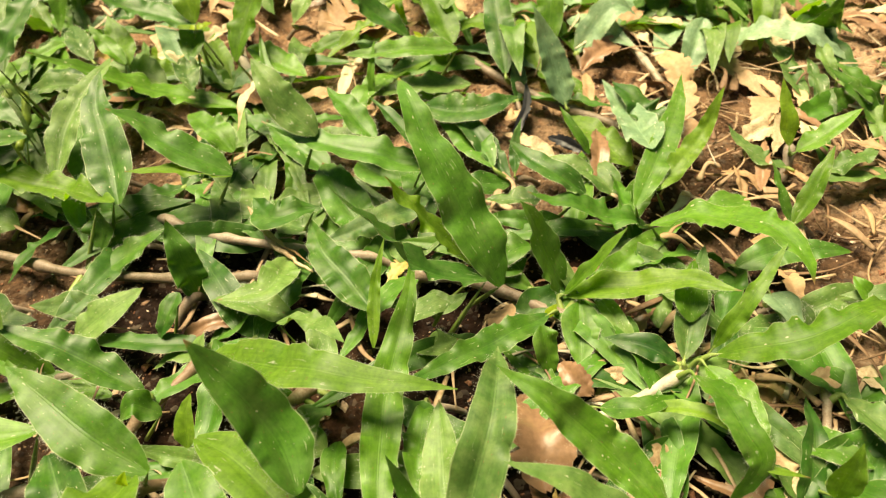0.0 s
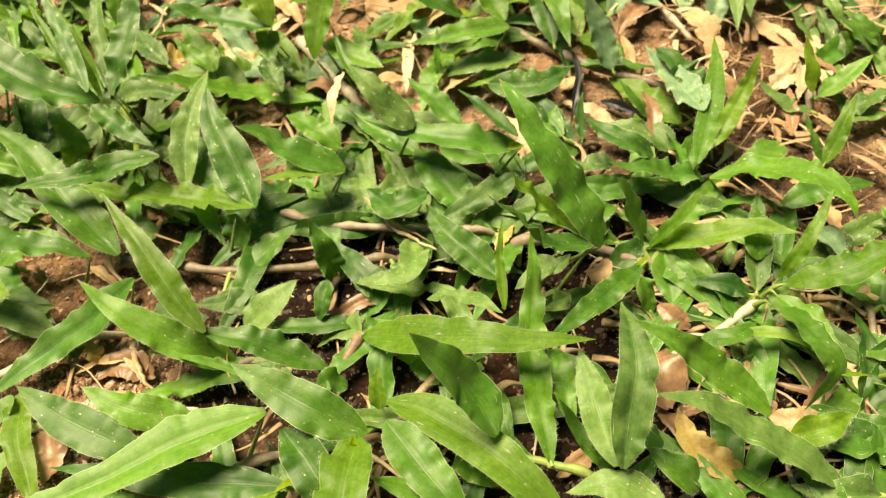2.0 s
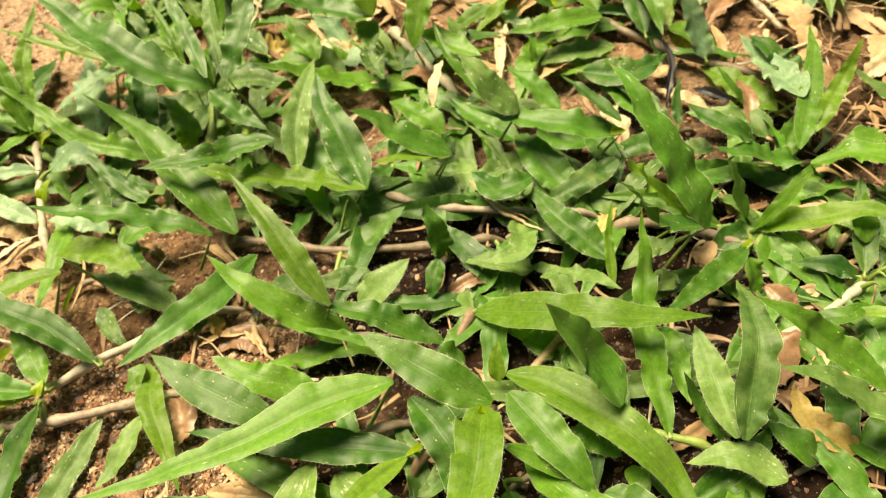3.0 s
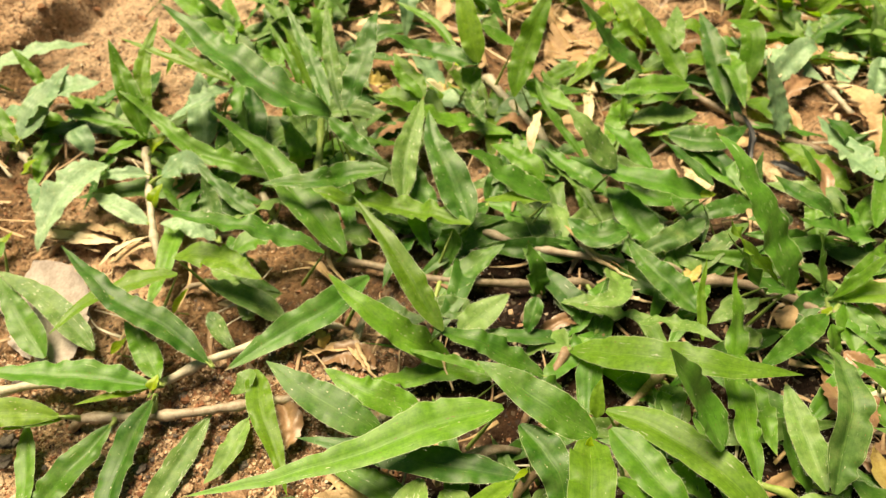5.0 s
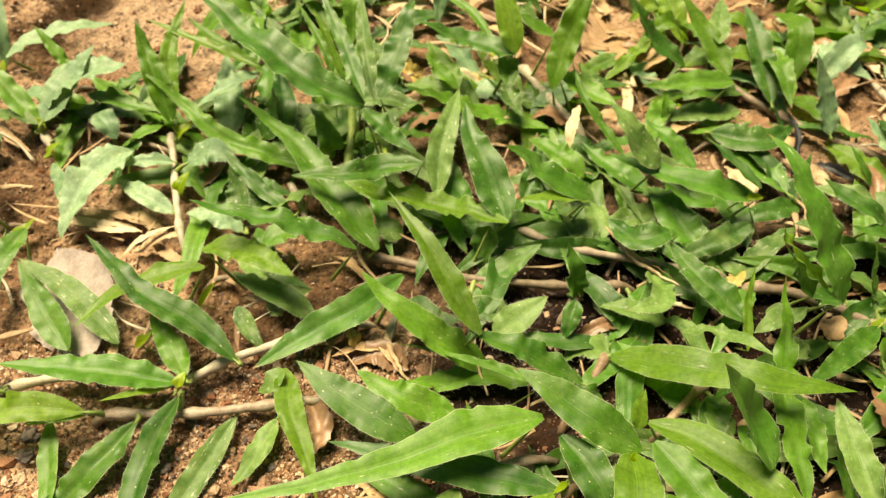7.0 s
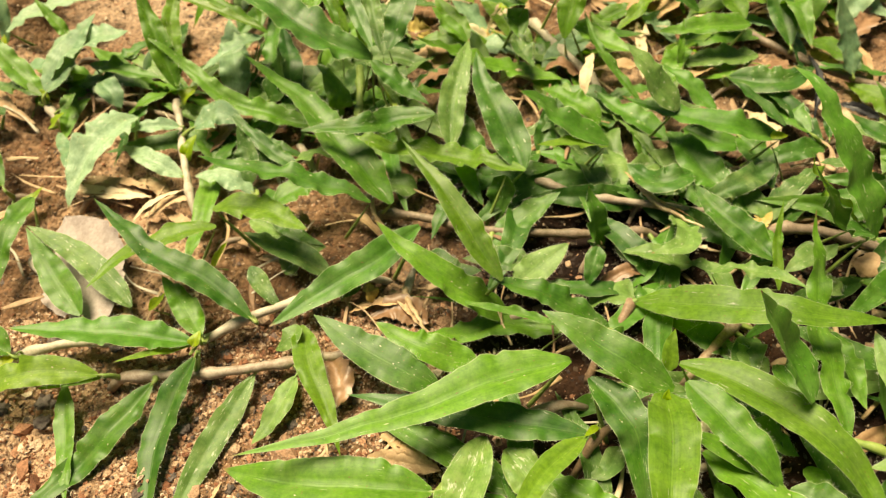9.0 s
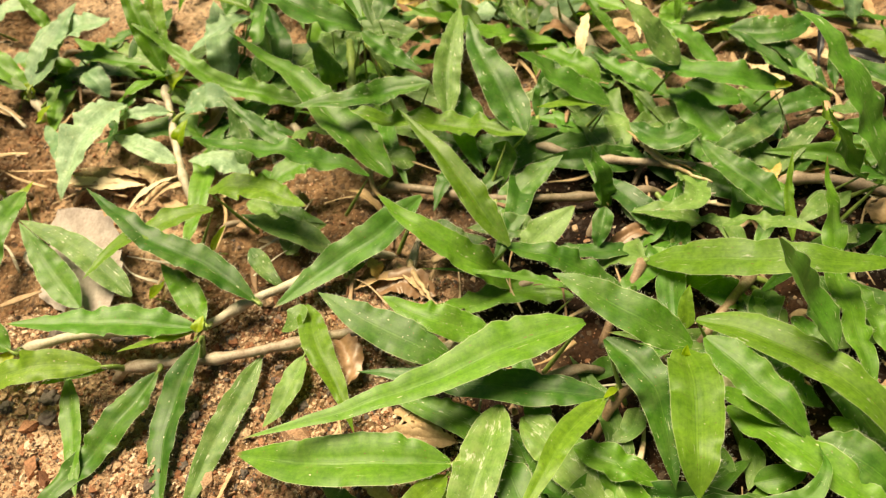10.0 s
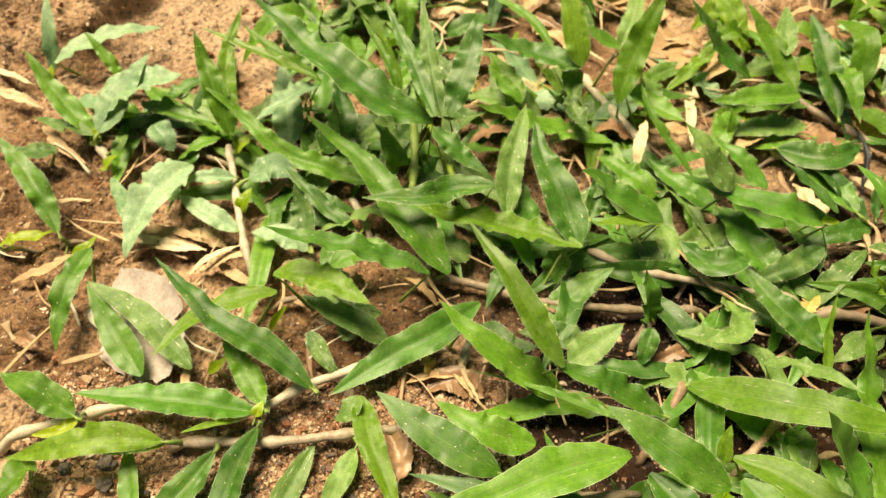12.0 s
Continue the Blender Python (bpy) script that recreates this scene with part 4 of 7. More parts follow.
p = runner('creeping grass shoot on a pale hairy runner with broad green blades', PALE, 0.0017, (-0.3144, 0.2416, 0.0070), (-0.3070, 0.2314, 0.0070), (-0.2987, 0.2201, 0.0070))
blade(p, CHALKY, 0.0185, (-0.3078, 0.2406, 0.0145), (-0.2964, 0.2535, 0.0217), (-0.2720, 0.2582, 0.0282))
blade(p, GREEN, 0.0111, (-0.3104, 0.2364, 0.0107), (-0.3303, 0.2536, 0.0229), (-0.3405, 0.2652, 0.0346))
blade(p, DUSTY, 0.0135, (-0.3263, 0.2313, 0.0085), (-0.3332, 0.2256, 0.0109), (-0.3518, 0.2291, 0.0085))
blade(p, DUSTY, 0.0079, (-0.3095, 0.2346, 0.0125), (-0.3220, 0.2390, 0.0129), (-0.3423, 0.2483, 0.0085))
blade(p, DUSTY, 0.0065, (-0.2998, 0.2283, 0.0105), (-0.2960, 0.2311, 0.0129), (-0.2992, 0.2384, 0.0105))
blade(p, YOUNG, 0.0085, (-0.3107, 0.2336, 0.0100), (-0.3094, 0.2358, 0.0120), (-0.3082, 0.2379, 0.0140))
blade(p, YOUNG, 0.0085, (-0.3037, 0.2214, 0.0061), (-0.2999, 0.2223, 0.0089), (-0.2971, 0.2249, 0.0111))
blade(p, CHALKY, 0.0145, (-0.3065, 0.2349, 0.0140), (-0.2961, 0.2545, 0.0239), (-0.2875, 0.2679, 0.0300))
p = runner('creeping grass with a jointed reddish tan runner and wavy green blades', RED_STEM, 0.0014, (-0.0664, 0.0900, 0.0120), (-0.0786, 0.0803, 0.0120), (-0.0881, 0.0747, 0.0120), (-0.0958, 0.0657, 0.0120))
blade(p, GREEN, 0.0160, (-0.0671, 0.0835, 0.0228), (-0.0800, 0.0890, 0.0290), (-0.0930, 0.0975, 0.0325), (-0.1040, 0.1050, 0.0330), taper=2.0)
blade(p, GREEN, 0.0034, (-0.0960, 0.1000, 0.0310), (-0.1160, 0.1140, 0.0210), (-0.1460, 0.1290, 0.0070), taper=0.8)
blade(p, DEEP, 0.0122, (-0.0914, 0.0744, 0.0129), (-0.1092, 0.0770, 0.0150), (-0.1243, 0.0795, 0.0156), (-0.1647, 0.0901, 0.0107))
blade(p, FRESH, 0.0074, (-0.0935, 0.0714, 0.0180), (-0.1061, 0.0595, 0.0250), (-0.1142, 0.0479, 0.0276), (-0.1241, 0.0352, 0.0271))
blade(p, FRESH, 0.0175, (-0.0698, 0.0823, 0.0234), (-0.0727, 0.0640, 0.0314), (-0.0764, 0.0502, 0.0336), (-0.0775, 0.0390, 0.0285), taper=3.2)
blade(p, GREEN, 0.0160, (-0.0617, 0.0876, 0.0195), (-0.0535, 0.0742, 0.0211), (-0.0467, 0.0637, 0.0206), (-0.0415, 0.0553, 0.0171), taper=2.4)
blade(p, GREEN, 0.0100, (-0.1030, 0.0613, 0.0105), (-0.0912, 0.0549, 0.0109), (-0.0796, 0.0496, 0.0065))
blade(p, DUSTY, 0.0079, (-0.0818, 0.0729, 0.0064), (-0.0870, 0.0650, 0.0092), (-0.0936, 0.0634, 0.0084))
blade(p, FRESH, 0.0055, (-0.0641, 0.0947, 0.0127), (-0.0642, 0.0995, 0.0190), (-0.0627, 0.1037, 0.0231))
blade(p, YOUNG, 0.0024, (-0.0889, 0.0767, 0.0142), (-0.0915, 0.0734, 0.0176), (-0.0940, 0.0711, 0.0192))
blade(p, YOUNG, 0.0029, (-0.0697, 0.0789, 0.0240), (-0.0706, 0.0797, 0.0260), (-0.0699, 0.0812, 0.0280))
p = runner('creeping grass with a jointed reddish tan runner and wavy green blades', STEM, 0.0015, (-0.0852, 0.1424, 0.0040), (-0.0792, 0.1487, 0.0040), (-0.0750, 0.1554, 0.0040))
blade(p, DEEP, 0.0100, (-0.0775, 0.1506, 0.0020), (-0.0795, 0.1529, 0.0175), (-0.0828, 0.1590, 0.0278))
blade(p, GREEN, 0.0075, (-0.0796, 0.1440, 0.0125), (-0.0821, 0.1370, 0.0109), (-0.0839, 0.1323, 0.0045))
p = runner('upright grass shoot with a green stem and long blades', GREEN_STEM, 0.0017, (-0.1696, 0.2405, 0.0170), (-0.1684, 0.2204, 0.0170), (-0.1686, 0.2035, 0.0170))
blade(p, GREEN, 0.0110, (-0.1817, 0.2158, 0.0105), (-0.1764, 0.2164, 0.0229), (-0.1846, 0.2275, 0.0305))
blade(p, FRESH, 0.0054, (-0.1756, 0.2582, 0.0203), (-0.1818, 0.2686, 0.0315), (-0.1886, 0.2822, 0.0403))
blade(p, FRESH, 0.0038, (-0.1743, 0.2361, 0.0353), (-0.1806, 0.2499, 0.0443), (-0.1928, 0.2712, 0.0503))
p = runner('upright grass shoot with a green stem and long blades', YOUNG_STEM, 0.0015, (-0.1625, 0.2386, 0.0170), (-0.1563, 0.2239, 0.0170), (-0.1514, 0.2067, 0.0170))
blade(p, DEEP, 0.0240, (-0.1611, 0.2217, 0.0360), (-0.1796, 0.2234, 0.0461), (-0.2014, 0.2376, 0.0519), (-0.2198, 0.2549, 0.0567), (-0.2342, 0.2644, 0.0624))
blade(p, DUSTY, 0.0078, (-0.1572, 0.2264, 0.0343), (-0.1628, 0.2530, 0.0435), (-0.1674, 0.2848, 0.0503))
blade(p, DUSTY, 0.0046, (-0.1598, 0.2238, 0.0264), (-0.1542, 0.2178, 0.0212), (-0.1501, 0.2146, 0.0124))
blade(p, FRESH, 0.0034, (-0.1641, 0.2310, 0.0303), (-0.1674, 0.2385, 0.0395), (-0.1712, 0.2489, 0.0463))
p = runner('upright grass shoot with a green stem and long blades', GREEN_STEM, 0.0013, (-0.0332, 0.0854, 0.0100), (-0.0276, 0.0777, 0.0100), (-0.0168, 0.0730, 0.0100), (0.0012, 0.0658, 0.0100))
blade(p, DEEP, 0.0165, (-0.0313, 0.0763, 0.0272), (-0.0375, 0.0867, 0.0359), (-0.0506, 0.0934, 0.0590), wave=0.1)
blade(p, GREEN, 0.0103, (-0.0161, 0.0722, 0.0112), (-0.0167, 0.0889, 0.0154), (-0.0159, 0.1063, 0.0179), (-0.0129, 0.1237, 0.0213), (-0.0108, 0.1344, 0.0245), (-0.0102, 0.1446, 0.0284))
blade(p, DUSTY, 0.0150, (0.0019, 0.0657, 0.0195), (0.0060, 0.0787, 0.0284), (0.0098, 0.0913, 0.0338), (0.0118, 0.1125, 0.0291))
blade(p, DUSTY, 0.0115, (0.0005, 0.0669, 0.0182), (-0.0013, 0.0832, 0.0203), (-0.0026, 0.1022, 0.0217))
blade(p, GREEN, 0.0056, (0.0013, 0.0674, 0.0088), (-0.0067, 0.0756, 0.0193), (-0.0132, 0.0829, 0.0319))
blade(p, GREEN, 0.0101, (-0.0429, 0.0789, 0.0085), (-0.0375, 0.0738, 0.0109), (-0.0300, 0.0688, 0.0085))
blade(p, DUSTY, 0.0099, (-0.0314, 0.0962, 0.0064), (-0.0379, 0.1003, 0.0092), (-0.0426, 0.1077, 0.0084))
blade(p, GREEN, 0.0068, (-0.0287, 0.0992, 0.0067), (-0.0277, 0.0880, 0.0107), (-0.0256, 0.0797, 0.0087))
blade(p, DUSTY, 0.0127, (0.0124, 0.0558, 0.0125), (-0.0002, 0.0628, 0.0149), (-0.0139, 0.0637, 0.0125))
blade(p, GREEN, 0.0069, (-0.0281, 0.0661, 0.0064), (-0.0275, 0.0596, 0.0092), (-0.0269, 0.0540, 0.0084))
p = runner('creeping grass with a jointed reddish tan runner and wavy green blades', STEM, 0.0017, (0.1136, 0.2019, 0.0040), (0.1173, 0.2117, 0.0040), (0.1207, 0.2209, 0.0040))
blade(p, GREEN, 0.0089, (0.1172, 0.2068, 0.0075), (0.1272, 0.2091, 0.0143), (0.1380, 0.2140, 0.0194))
blade(p, FRESH, 0.0065, (0.1140, 0.2069, 0.0100), (0.1121, 0.2124, 0.0197), (0.1102, 0.2195, 0.0290))
blade(p, DUSTY, 0.0096, (0.1129, 0.2016, 0.0049), (0.1032, 0.2060, 0.0077), (0.0969, 0.2199, 0.0083))
blade(p, DUSTY, 0.0093, (0.1234, 0.1977, 0.0064), (0.1324, 0.1990, 0.0092), (0.1448, 0.2066, 0.0084))
p = runner('creeping grass shoot on a pale hairy runner with broad green blades', PALE, 0.0015, (0.0596, 0.3215, 0.0040), (0.0746, 0.2776, 0.0040), (0.0824, 0.2486, 0.0040), (0.0897, 0.2164, 0.0040))
blade(p, DUSTY, 0.0134, (0.0786, 0.2966, 0.0053), (0.0855, 0.3108, 0.0073), (0.0941, 0.3306, 0.0063))
blade(p, CHALKY, 0.0135, (0.0557, 0.3123, 0.0065), (0.0472, 0.3163, 0.0089), (0.0392, 0.3222, 0.0065))
blade(p, DUSTY, 0.0135, (0.0755, 0.3170, 0.0065), (0.0711, 0.3256, 0.0109), (0.0716, 0.3470, 0.0105))
p = runner('creeping grass with a jointed reddish tan runner and wavy green blades', STEM, 0.0020, (0.0429, 0.2900, 0.0040), (0.0343, 0.3006, 0.0040), (0.0201, 0.3127, 0.0040))
blade(p, CHALKY, 0.0130, (0.0487, 0.2991, 0.0065), (0.0599, 0.2885, 0.0089), (0.0740, 0.2756, 0.0065))
p = runner('creeping grass with a jointed reddish tan runner and wavy green blades', STEM, 0.0014, (-0.0885, 0.0799, 0.0040), (-0.0980, 0.0851, 0.0040), (-0.1096, 0.0892, 0.0040))
blade(p, GREEN, 0.0127, (-0.1232, 0.1013, 0.0089), (-0.1402, 0.1034, 0.0147), (-0.1566, 0.1127, 0.0162))
p = runner('creeping grass with a jointed reddish tan runner and wavy green blades', STEM, 0.0014, (0.1533, 0.2210, 0.0040), (0.1528, 0.1989, 0.0040), (0.1427, 0.1825, 0.0040))
blade(p, FRESH, 0.0106, (0.1555, 0.2211, 0.0026), (0.1559, 0.2268, 0.0236), (0.1567, 0.2349, 0.0482))
blade(p, GREEN, 0.0121, (0.1533, 0.2242, 0.0050), (0.1432, 0.2302, 0.0138), (0.1344, 0.2391, 0.0204))
blade(p, GREEN, 0.0084, (0.1570, 0.2184, 0.0051), (0.1627, 0.2175, 0.0123), (0.1703, 0.2214, 0.0179))
blade(p, GREEN, 0.0082, (0.1547, 0.2160, 0.0066), (0.1603, 0.2104, 0.0111), (0.1664, 0.2057, 0.0138))
blade(p, DUSTY, 0.0079, (0.1391, 0.2305, 0.0044), (0.1373, 0.2438, 0.0072), (0.1395, 0.2672, 0.0064))
blade(p, GREEN, 0.0096, (0.1550, 0.2314, 0.0067), (0.1452, 0.2344, 0.0147), (0.1405, 0.2460, 0.0167))
blade(p, DUSTY, 0.0068, (0.1612, 0.1751, 0.0057), (0.1462, 0.1722, 0.0125), (0.1293, 0.1687, 0.0127))
blade(p, DUSTY, 0.0063, (0.1684, 0.2122, 0.0055), (0.1758, 0.2163, 0.0111), (0.1864, 0.2211, 0.0125))
p = runner('low grass shoot with dull green blades lying on the soil', STEM, 0.0010, (-0.1498, 0.1443, 0.0020), (-0.1418, 0.1463, 0.0030), (-0.1298, 0.1503, 0.0020))
blade(p, DEEP, 0.0152, (-0.1418, 0.1463, 0.0237), (-0.1565, 0.1392, 0.0146), (-0.1736, 0.1318, 0.0098), (-0.1942, 0.1179, 0.0065))
p = runner('low grass shoot with dull green blades lying on the soil', STEM, 0.0010, (-0.1196, 0.1191, 0.0020), (-0.1116, 0.1211, 0.0030), (-0.0996, 0.1251, 0.0020))
blade(p, GREEN, 0.0147, (-0.1116, 0.1211, 0.0020), (-0.1303, 0.1257, 0.0178), (-0.1428, 0.1319, 0.0255), (-0.1565, 0.1429, 0.0312))
blade(p, DUSTY, 0.0158, (-0.1093, 0.1331, 0.0054), (-0.0993, 0.1387, 0.0110), (-0.0898, 0.1447, 0.0144))
p = runner('low grass shoot with dull green blades lying on the soil', STEM, 0.0010, (0.0537, 0.1736, 0.0020), (0.0617, 0.1756, 0.0030), (0.0737, 0.1796, 0.0020))
blade(p, DEEP, 0.0151, (0.0617, 0.1756, 0.0041), (0.0429, 0.1724, 0.0143), (0.0227, 0.1717, 0.0242))
blade(p, GREEN, 0.0159, (0.0606, 0.1693, 0.0110), (0.0750, 0.1644, 0.0188), (0.0847, 0.1537, 0.0273), (0.0909, 0.1451, 0.0279), (0.0940, 0.1334, 0.0246))
blade(p, GREEN, 0.0097, (0.0558, 0.1723, 0.0165), (0.0659, 0.1924, 0.0191), (0.0757, 0.2151, 0.0200), (0.0821, 0.2368, 0.0199))
blade(p, FRESH, 0.0077, (0.0634, 0.1797, 0.0157), (0.0806, 0.2000, 0.0218), (0.0868, 0.2074, 0.0354))
blade(p, CHALKY, 0.0135, (0.0641, 0.1940, 0.0206), (0.0622, 0.2199, 0.0146), (0.0542, 0.2382, 0.0170))
blade(p, DEEP, 0.0094, (0.0413, 0.1783, 0.0166), (0.0294, 0.1819, 0.0233), (0.0180, 0.1921, 0.0275))
blade(p, DUSTY, 0.0177, (0.0536, 0.1888, 0.0053), (0.0453, 0.1997, 0.0065), (0.0379, 0.2054, 0.0053))
p = runner('low grass shoot with dull green blades lying on the soil', STEM, 0.0010, (0.0393, 0.0746, 0.0020), (0.0473, 0.0766, 0.0030), (0.0593, 0.0806, 0.0020))
blade(p, GREEN, 0.0116, (0.0473, 0.0766, 0.0165), (0.0387, 0.0850, 0.0216), (0.0290, 0.0911, 0.0285), (0.0203, 0.0945, 0.0365), (0.0107, 0.0996, 0.0399))
blade(p, FRESH, 0.0091, (0.0535, 0.0722, 0.0105), (0.0605, 0.0712, 0.0149), (0.0712, 0.0751, 0.0145))
p = runner('low grass shoot with dull green blades lying on the soil', STEM, 0.0010, (0.0554, 0.0542, 0.0020), (0.0634, 0.0562, 0.0030), (0.0754, 0.0602, 0.0020))
blade(p, DUSTY, 0.0132, (0.0634, 0.0562, 0.0082), (0.0492, 0.0645, 0.0179), (0.0347, 0.0721, 0.0259), (0.0231, 0.0766, 0.0319), (0.0117, 0.0793, 0.0362))
blade(p, DUSTY, 0.0127, (0.0718, 0.0528, 0.0083), (0.0608, 0.0538, 0.0095), (0.0490, 0.0588, 0.0083))
p = runner('low grass shoot with dull green blades lying on the soil', STEM, 0.0010, (0.1111, 0.1383, 0.0020), (0.1191, 0.1403, 0.0030), (0.1311, 0.1443, 0.0020))
blade(p, DUSTY, 0.0050, (0.1191, 0.1403, 0.0064), (0.1246, 0.1400, 0.0112), (0.1330, 0.1406, 0.0124))
blade(p, GREEN, 0.0068, (0.1191, 0.1403, 0.0064), (0.1147, 0.1426, 0.0112), (0.1127, 0.1465, 0.0124))
blade(p, DUSTY, 0.0061, (0.1205, 0.1389, 0.0065), (0.1190, 0.1310, 0.0089), (0.1202, 0.1244, 0.0065))
blade(p, DUSTY, 0.0064, (0.1216, 0.1392, 0.0065), (0.1265, 0.1340, 0.0089), (0.1291, 0.1316, 0.0065))
blade(p, DUSTY, 0.0076, (0.1334, 0.1433, 0.0081), (0.1211, 0.1409, 0.0109), (0.1097, 0.1431, 0.0081))
blade(p, DUSTY, 0.0061, (0.1236, 0.1343, 0.0121), (0.1220, 0.1225, 0.0138), (0.1221, 0.1111, 0.0081))
p = runner('low grass shoot with dull green blades lying on the soil', STEM, 0.0010, (0.0986, 0.1716, 0.0020), (0.1066, 0.1736, 0.0030), (0.1186, 0.1776, 0.0020))
blade(p, FRESH, 0.0068, (0.1066, 0.1736, 0.0059), (0.1137, 0.1824, 0.0149), (0.1202, 0.1920, 0.0221))
blade(p, GREEN, 0.0035, (0.1066, 0.1749, 0.0049), (0.1036, 0.1810, 0.0119), (0.1012, 0.1892, 0.0183))
blade(p, GREEN, 0.0123, (0.0964, 0.1872, 0.0042), (0.0836, 0.1805, 0.0056), (0.0718, 0.1770, 0.0052))
p = runner('low grass shoot with dull green blades lying on the soil', STEM, 0.0010, (0.1316, 0.2844, 0.0020), (0.1396, 0.2864, 0.0030), (0.1516, 0.2904, 0.0020))
blade(p, GREEN, 0.0086, (0.1396, 0.2864, 0.0061), (0.1468, 0.2840, 0.0147), (0.1619, 0.2904, 0.0221))
blade(p, GREEN, 0.0111, (0.1474, 0.2825, 0.0063), (0.1465, 0.2728, 0.0195), (0.1482, 0.2701, 0.0303))
blade(p, GREEN, 0.0079, (0.1209, 0.2910, 0.0050), (0.1171, 0.2965, 0.0150), (0.1152, 0.3083, 0.0250))
p = runner('low grass shoot with dull green blades lying on the soil', STEM, 0.0010, (0.1301, 0.3213, 0.0020), (0.1381, 0.3233, 0.0030), (0.1501, 0.3273, 0.0020))
blade(p, DUSTY, 0.0116, (0.1381, 0.3233, 0.0125), (0.1341, 0.2996, 0.0109), (0.1326, 0.2858, 0.0045))
p = runner('low grass shoot with dull green blades lying on the soil', STEM, 0.0010, (0.0932, 0.2804, 0.0020), (0.1012, 0.2824, 0.0030), (0.1132, 0.2864, 0.0020))
blade(p, CHALKY, 0.0118, (0.1012, 0.2824, 0.0149), (0.0948, 0.2673, 0.0096), (0.0893, 0.2554, 0.0025))
blade(p, GREEN, 0.0121, (0.1171, 0.2956, 0.0055), (0.1053, 0.3015, 0.0091), (0.0960, 0.3165, 0.0085))
blade(p, DUSTY, 0.0138, (0.0885, 0.2996, 0.0064), (0.0884, 0.3132, 0.0092), (0.0919, 0.3317, 0.0084))
p = runner('low grass shoot with dull green blades lying on the soil', STEM, 0.0010, (0.0377, 0.2002, 0.0020), (0.0457, 0.2022, 0.0030), (0.0577, 0.2062, 0.0020))
blade(p, GREEN, 0.0042, (0.0457, 0.2022, 0.0123), (0.0403, 0.2069, 0.0195), (0.0360, 0.2132, 0.0243))
blade(p, DUSTY, 0.0129, (0.0473, 0.1948, 0.0064), (0.0359, 0.1995, 0.0092), (0.0246, 0.2054, 0.0084))
p = runner('low grass shoot with dull green blades lying on the soil', STEM, 0.0010, (0.0128, 0.1983, 0.0020), (0.0208, 0.2003, 0.0030), (0.0328, 0.2043, 0.0020))
blade(p, GREEN, 0.0044, (0.0208, 0.2003, 0.0060), (0.0213, 0.2093, 0.0120), (0.0234, 0.2154, 0.0180))
blade(p, DUSTY, 0.0115, (0.0286, 0.1837, 0.0104), (0.0197, 0.1824, 0.0112), (0.0107, 0.1827, 0.0084))
blade(p, DEEP, 0.0161, (0.0133, 0.2027, 0.0071), (0.0026, 0.2244, 0.0063), (-0.0104, 0.2498, 0.0020))
p = runner('low grass shoot with dull green blades lying on the soil', STEM, 0.0010, (0.1374, 0.2481, 0.0020), (0.1454, 0.2501, 0.0030), (0.1574, 0.2541, 0.0020))
blade(p, DUSTY, 0.0070, (0.1454, 0.2501, 0.0064), (0.1423, 0.2583, 0.0112), (0.1436, 0.2767, 0.0124))
p = runner('low grass shoot with dull green blades lying on the soil', STEM, 0.0010, (0.1908, 0.2866, 0.0020), (0.1988, 0.2886, 0.0030), (0.2108, 0.2926, 0.0020))
blade(p, DUSTY, 0.0161, (0.1988, 0.2886, 0.0067), (0.1884, 0.2911, 0.0107), (0.1838, 0.3026, 0.0087))
p = runner('low grass shoot with dull green blades lying on the soil', STEM, 0.0010, (0.1855, 0.1795, 0.0020), (0.1935, 0.1815, 0.0030), (0.2055, 0.1855, 0.0020))
blade(p, DUSTY, 0.0055, (0.1935, 0.1815, 0.0056), (0.1772, 0.1653, 0.0108), (0.1597, 0.1477, 0.0106))
blade(p, DUSTY, 0.0079, (0.1932, 0.1849, 0.0055), (0.1929, 0.1974, 0.0091), (0.2015, 0.2097, 0.0085))
blade(p, DUSTY, 0.0082, (0.1752, 0.1761, 0.0060), (0.1687, 0.1809, 0.0119), (0.1684, 0.1905, 0.0140))
p = runner('low grass shoot with dull green blades lying on the soil', STEM, 0.0010, (0.2272, 0.2500, 0.0020), (0.2352, 0.2520, 0.0030), (0.2472, 0.2560, 0.0020))
blade(p, GREEN, 0.0072, (0.2352, 0.2520, 0.0055), (0.2127, 0.2335, 0.0111), (0.1949, 0.2209, 0.0125))
p = runner('low grass shoot with dull green blades lying on the soil', STEM, 0.0010, (0.1982, 0.2410, 0.0020), (0.2062, 0.2430, 0.0030), (0.2182, 0.2470, 0.0020))
blade(p, FRESH, 0.0190, (0.2062, 0.2430, 0.0081), (0.1998, 0.2457, 0.0247), (0.1957, 0.2518, 0.0401))
p = runner('low grass shoot with dull green blades lying on the soil', STEM, 0.0010, (-0.0178, 0.1767, 0.0020), (-0.0098, 0.1787, 0.0030), (0.0022, 0.1827, 0.0020))
blade(p, DEEP, 0.0145, (-0.0060, 0.1880, 0.0190), (-0.0330, 0.1920, 0.0250), (-0.0640, 0.2065, 0.0260))
blade(p, DEEP, 0.0064, (-0.0073, 0.1868, 0.0266), (-0.0167, 0.1961, 0.0307), (-0.0265, 0.2067, 0.0349))
blade(p, DUSTY, 0.0115, (-0.0083, 0.1813, 0.0124), (-0.0233, 0.1715, 0.0132), (-0.0407, 0.1654, 0.0104))
blade(p, YOUNG, 0.0032, (-0.0109, 0.1878, 0.0201), (-0.0082, 0.1863, 0.0217), (-0.0049, 0.1863, 0.0221))
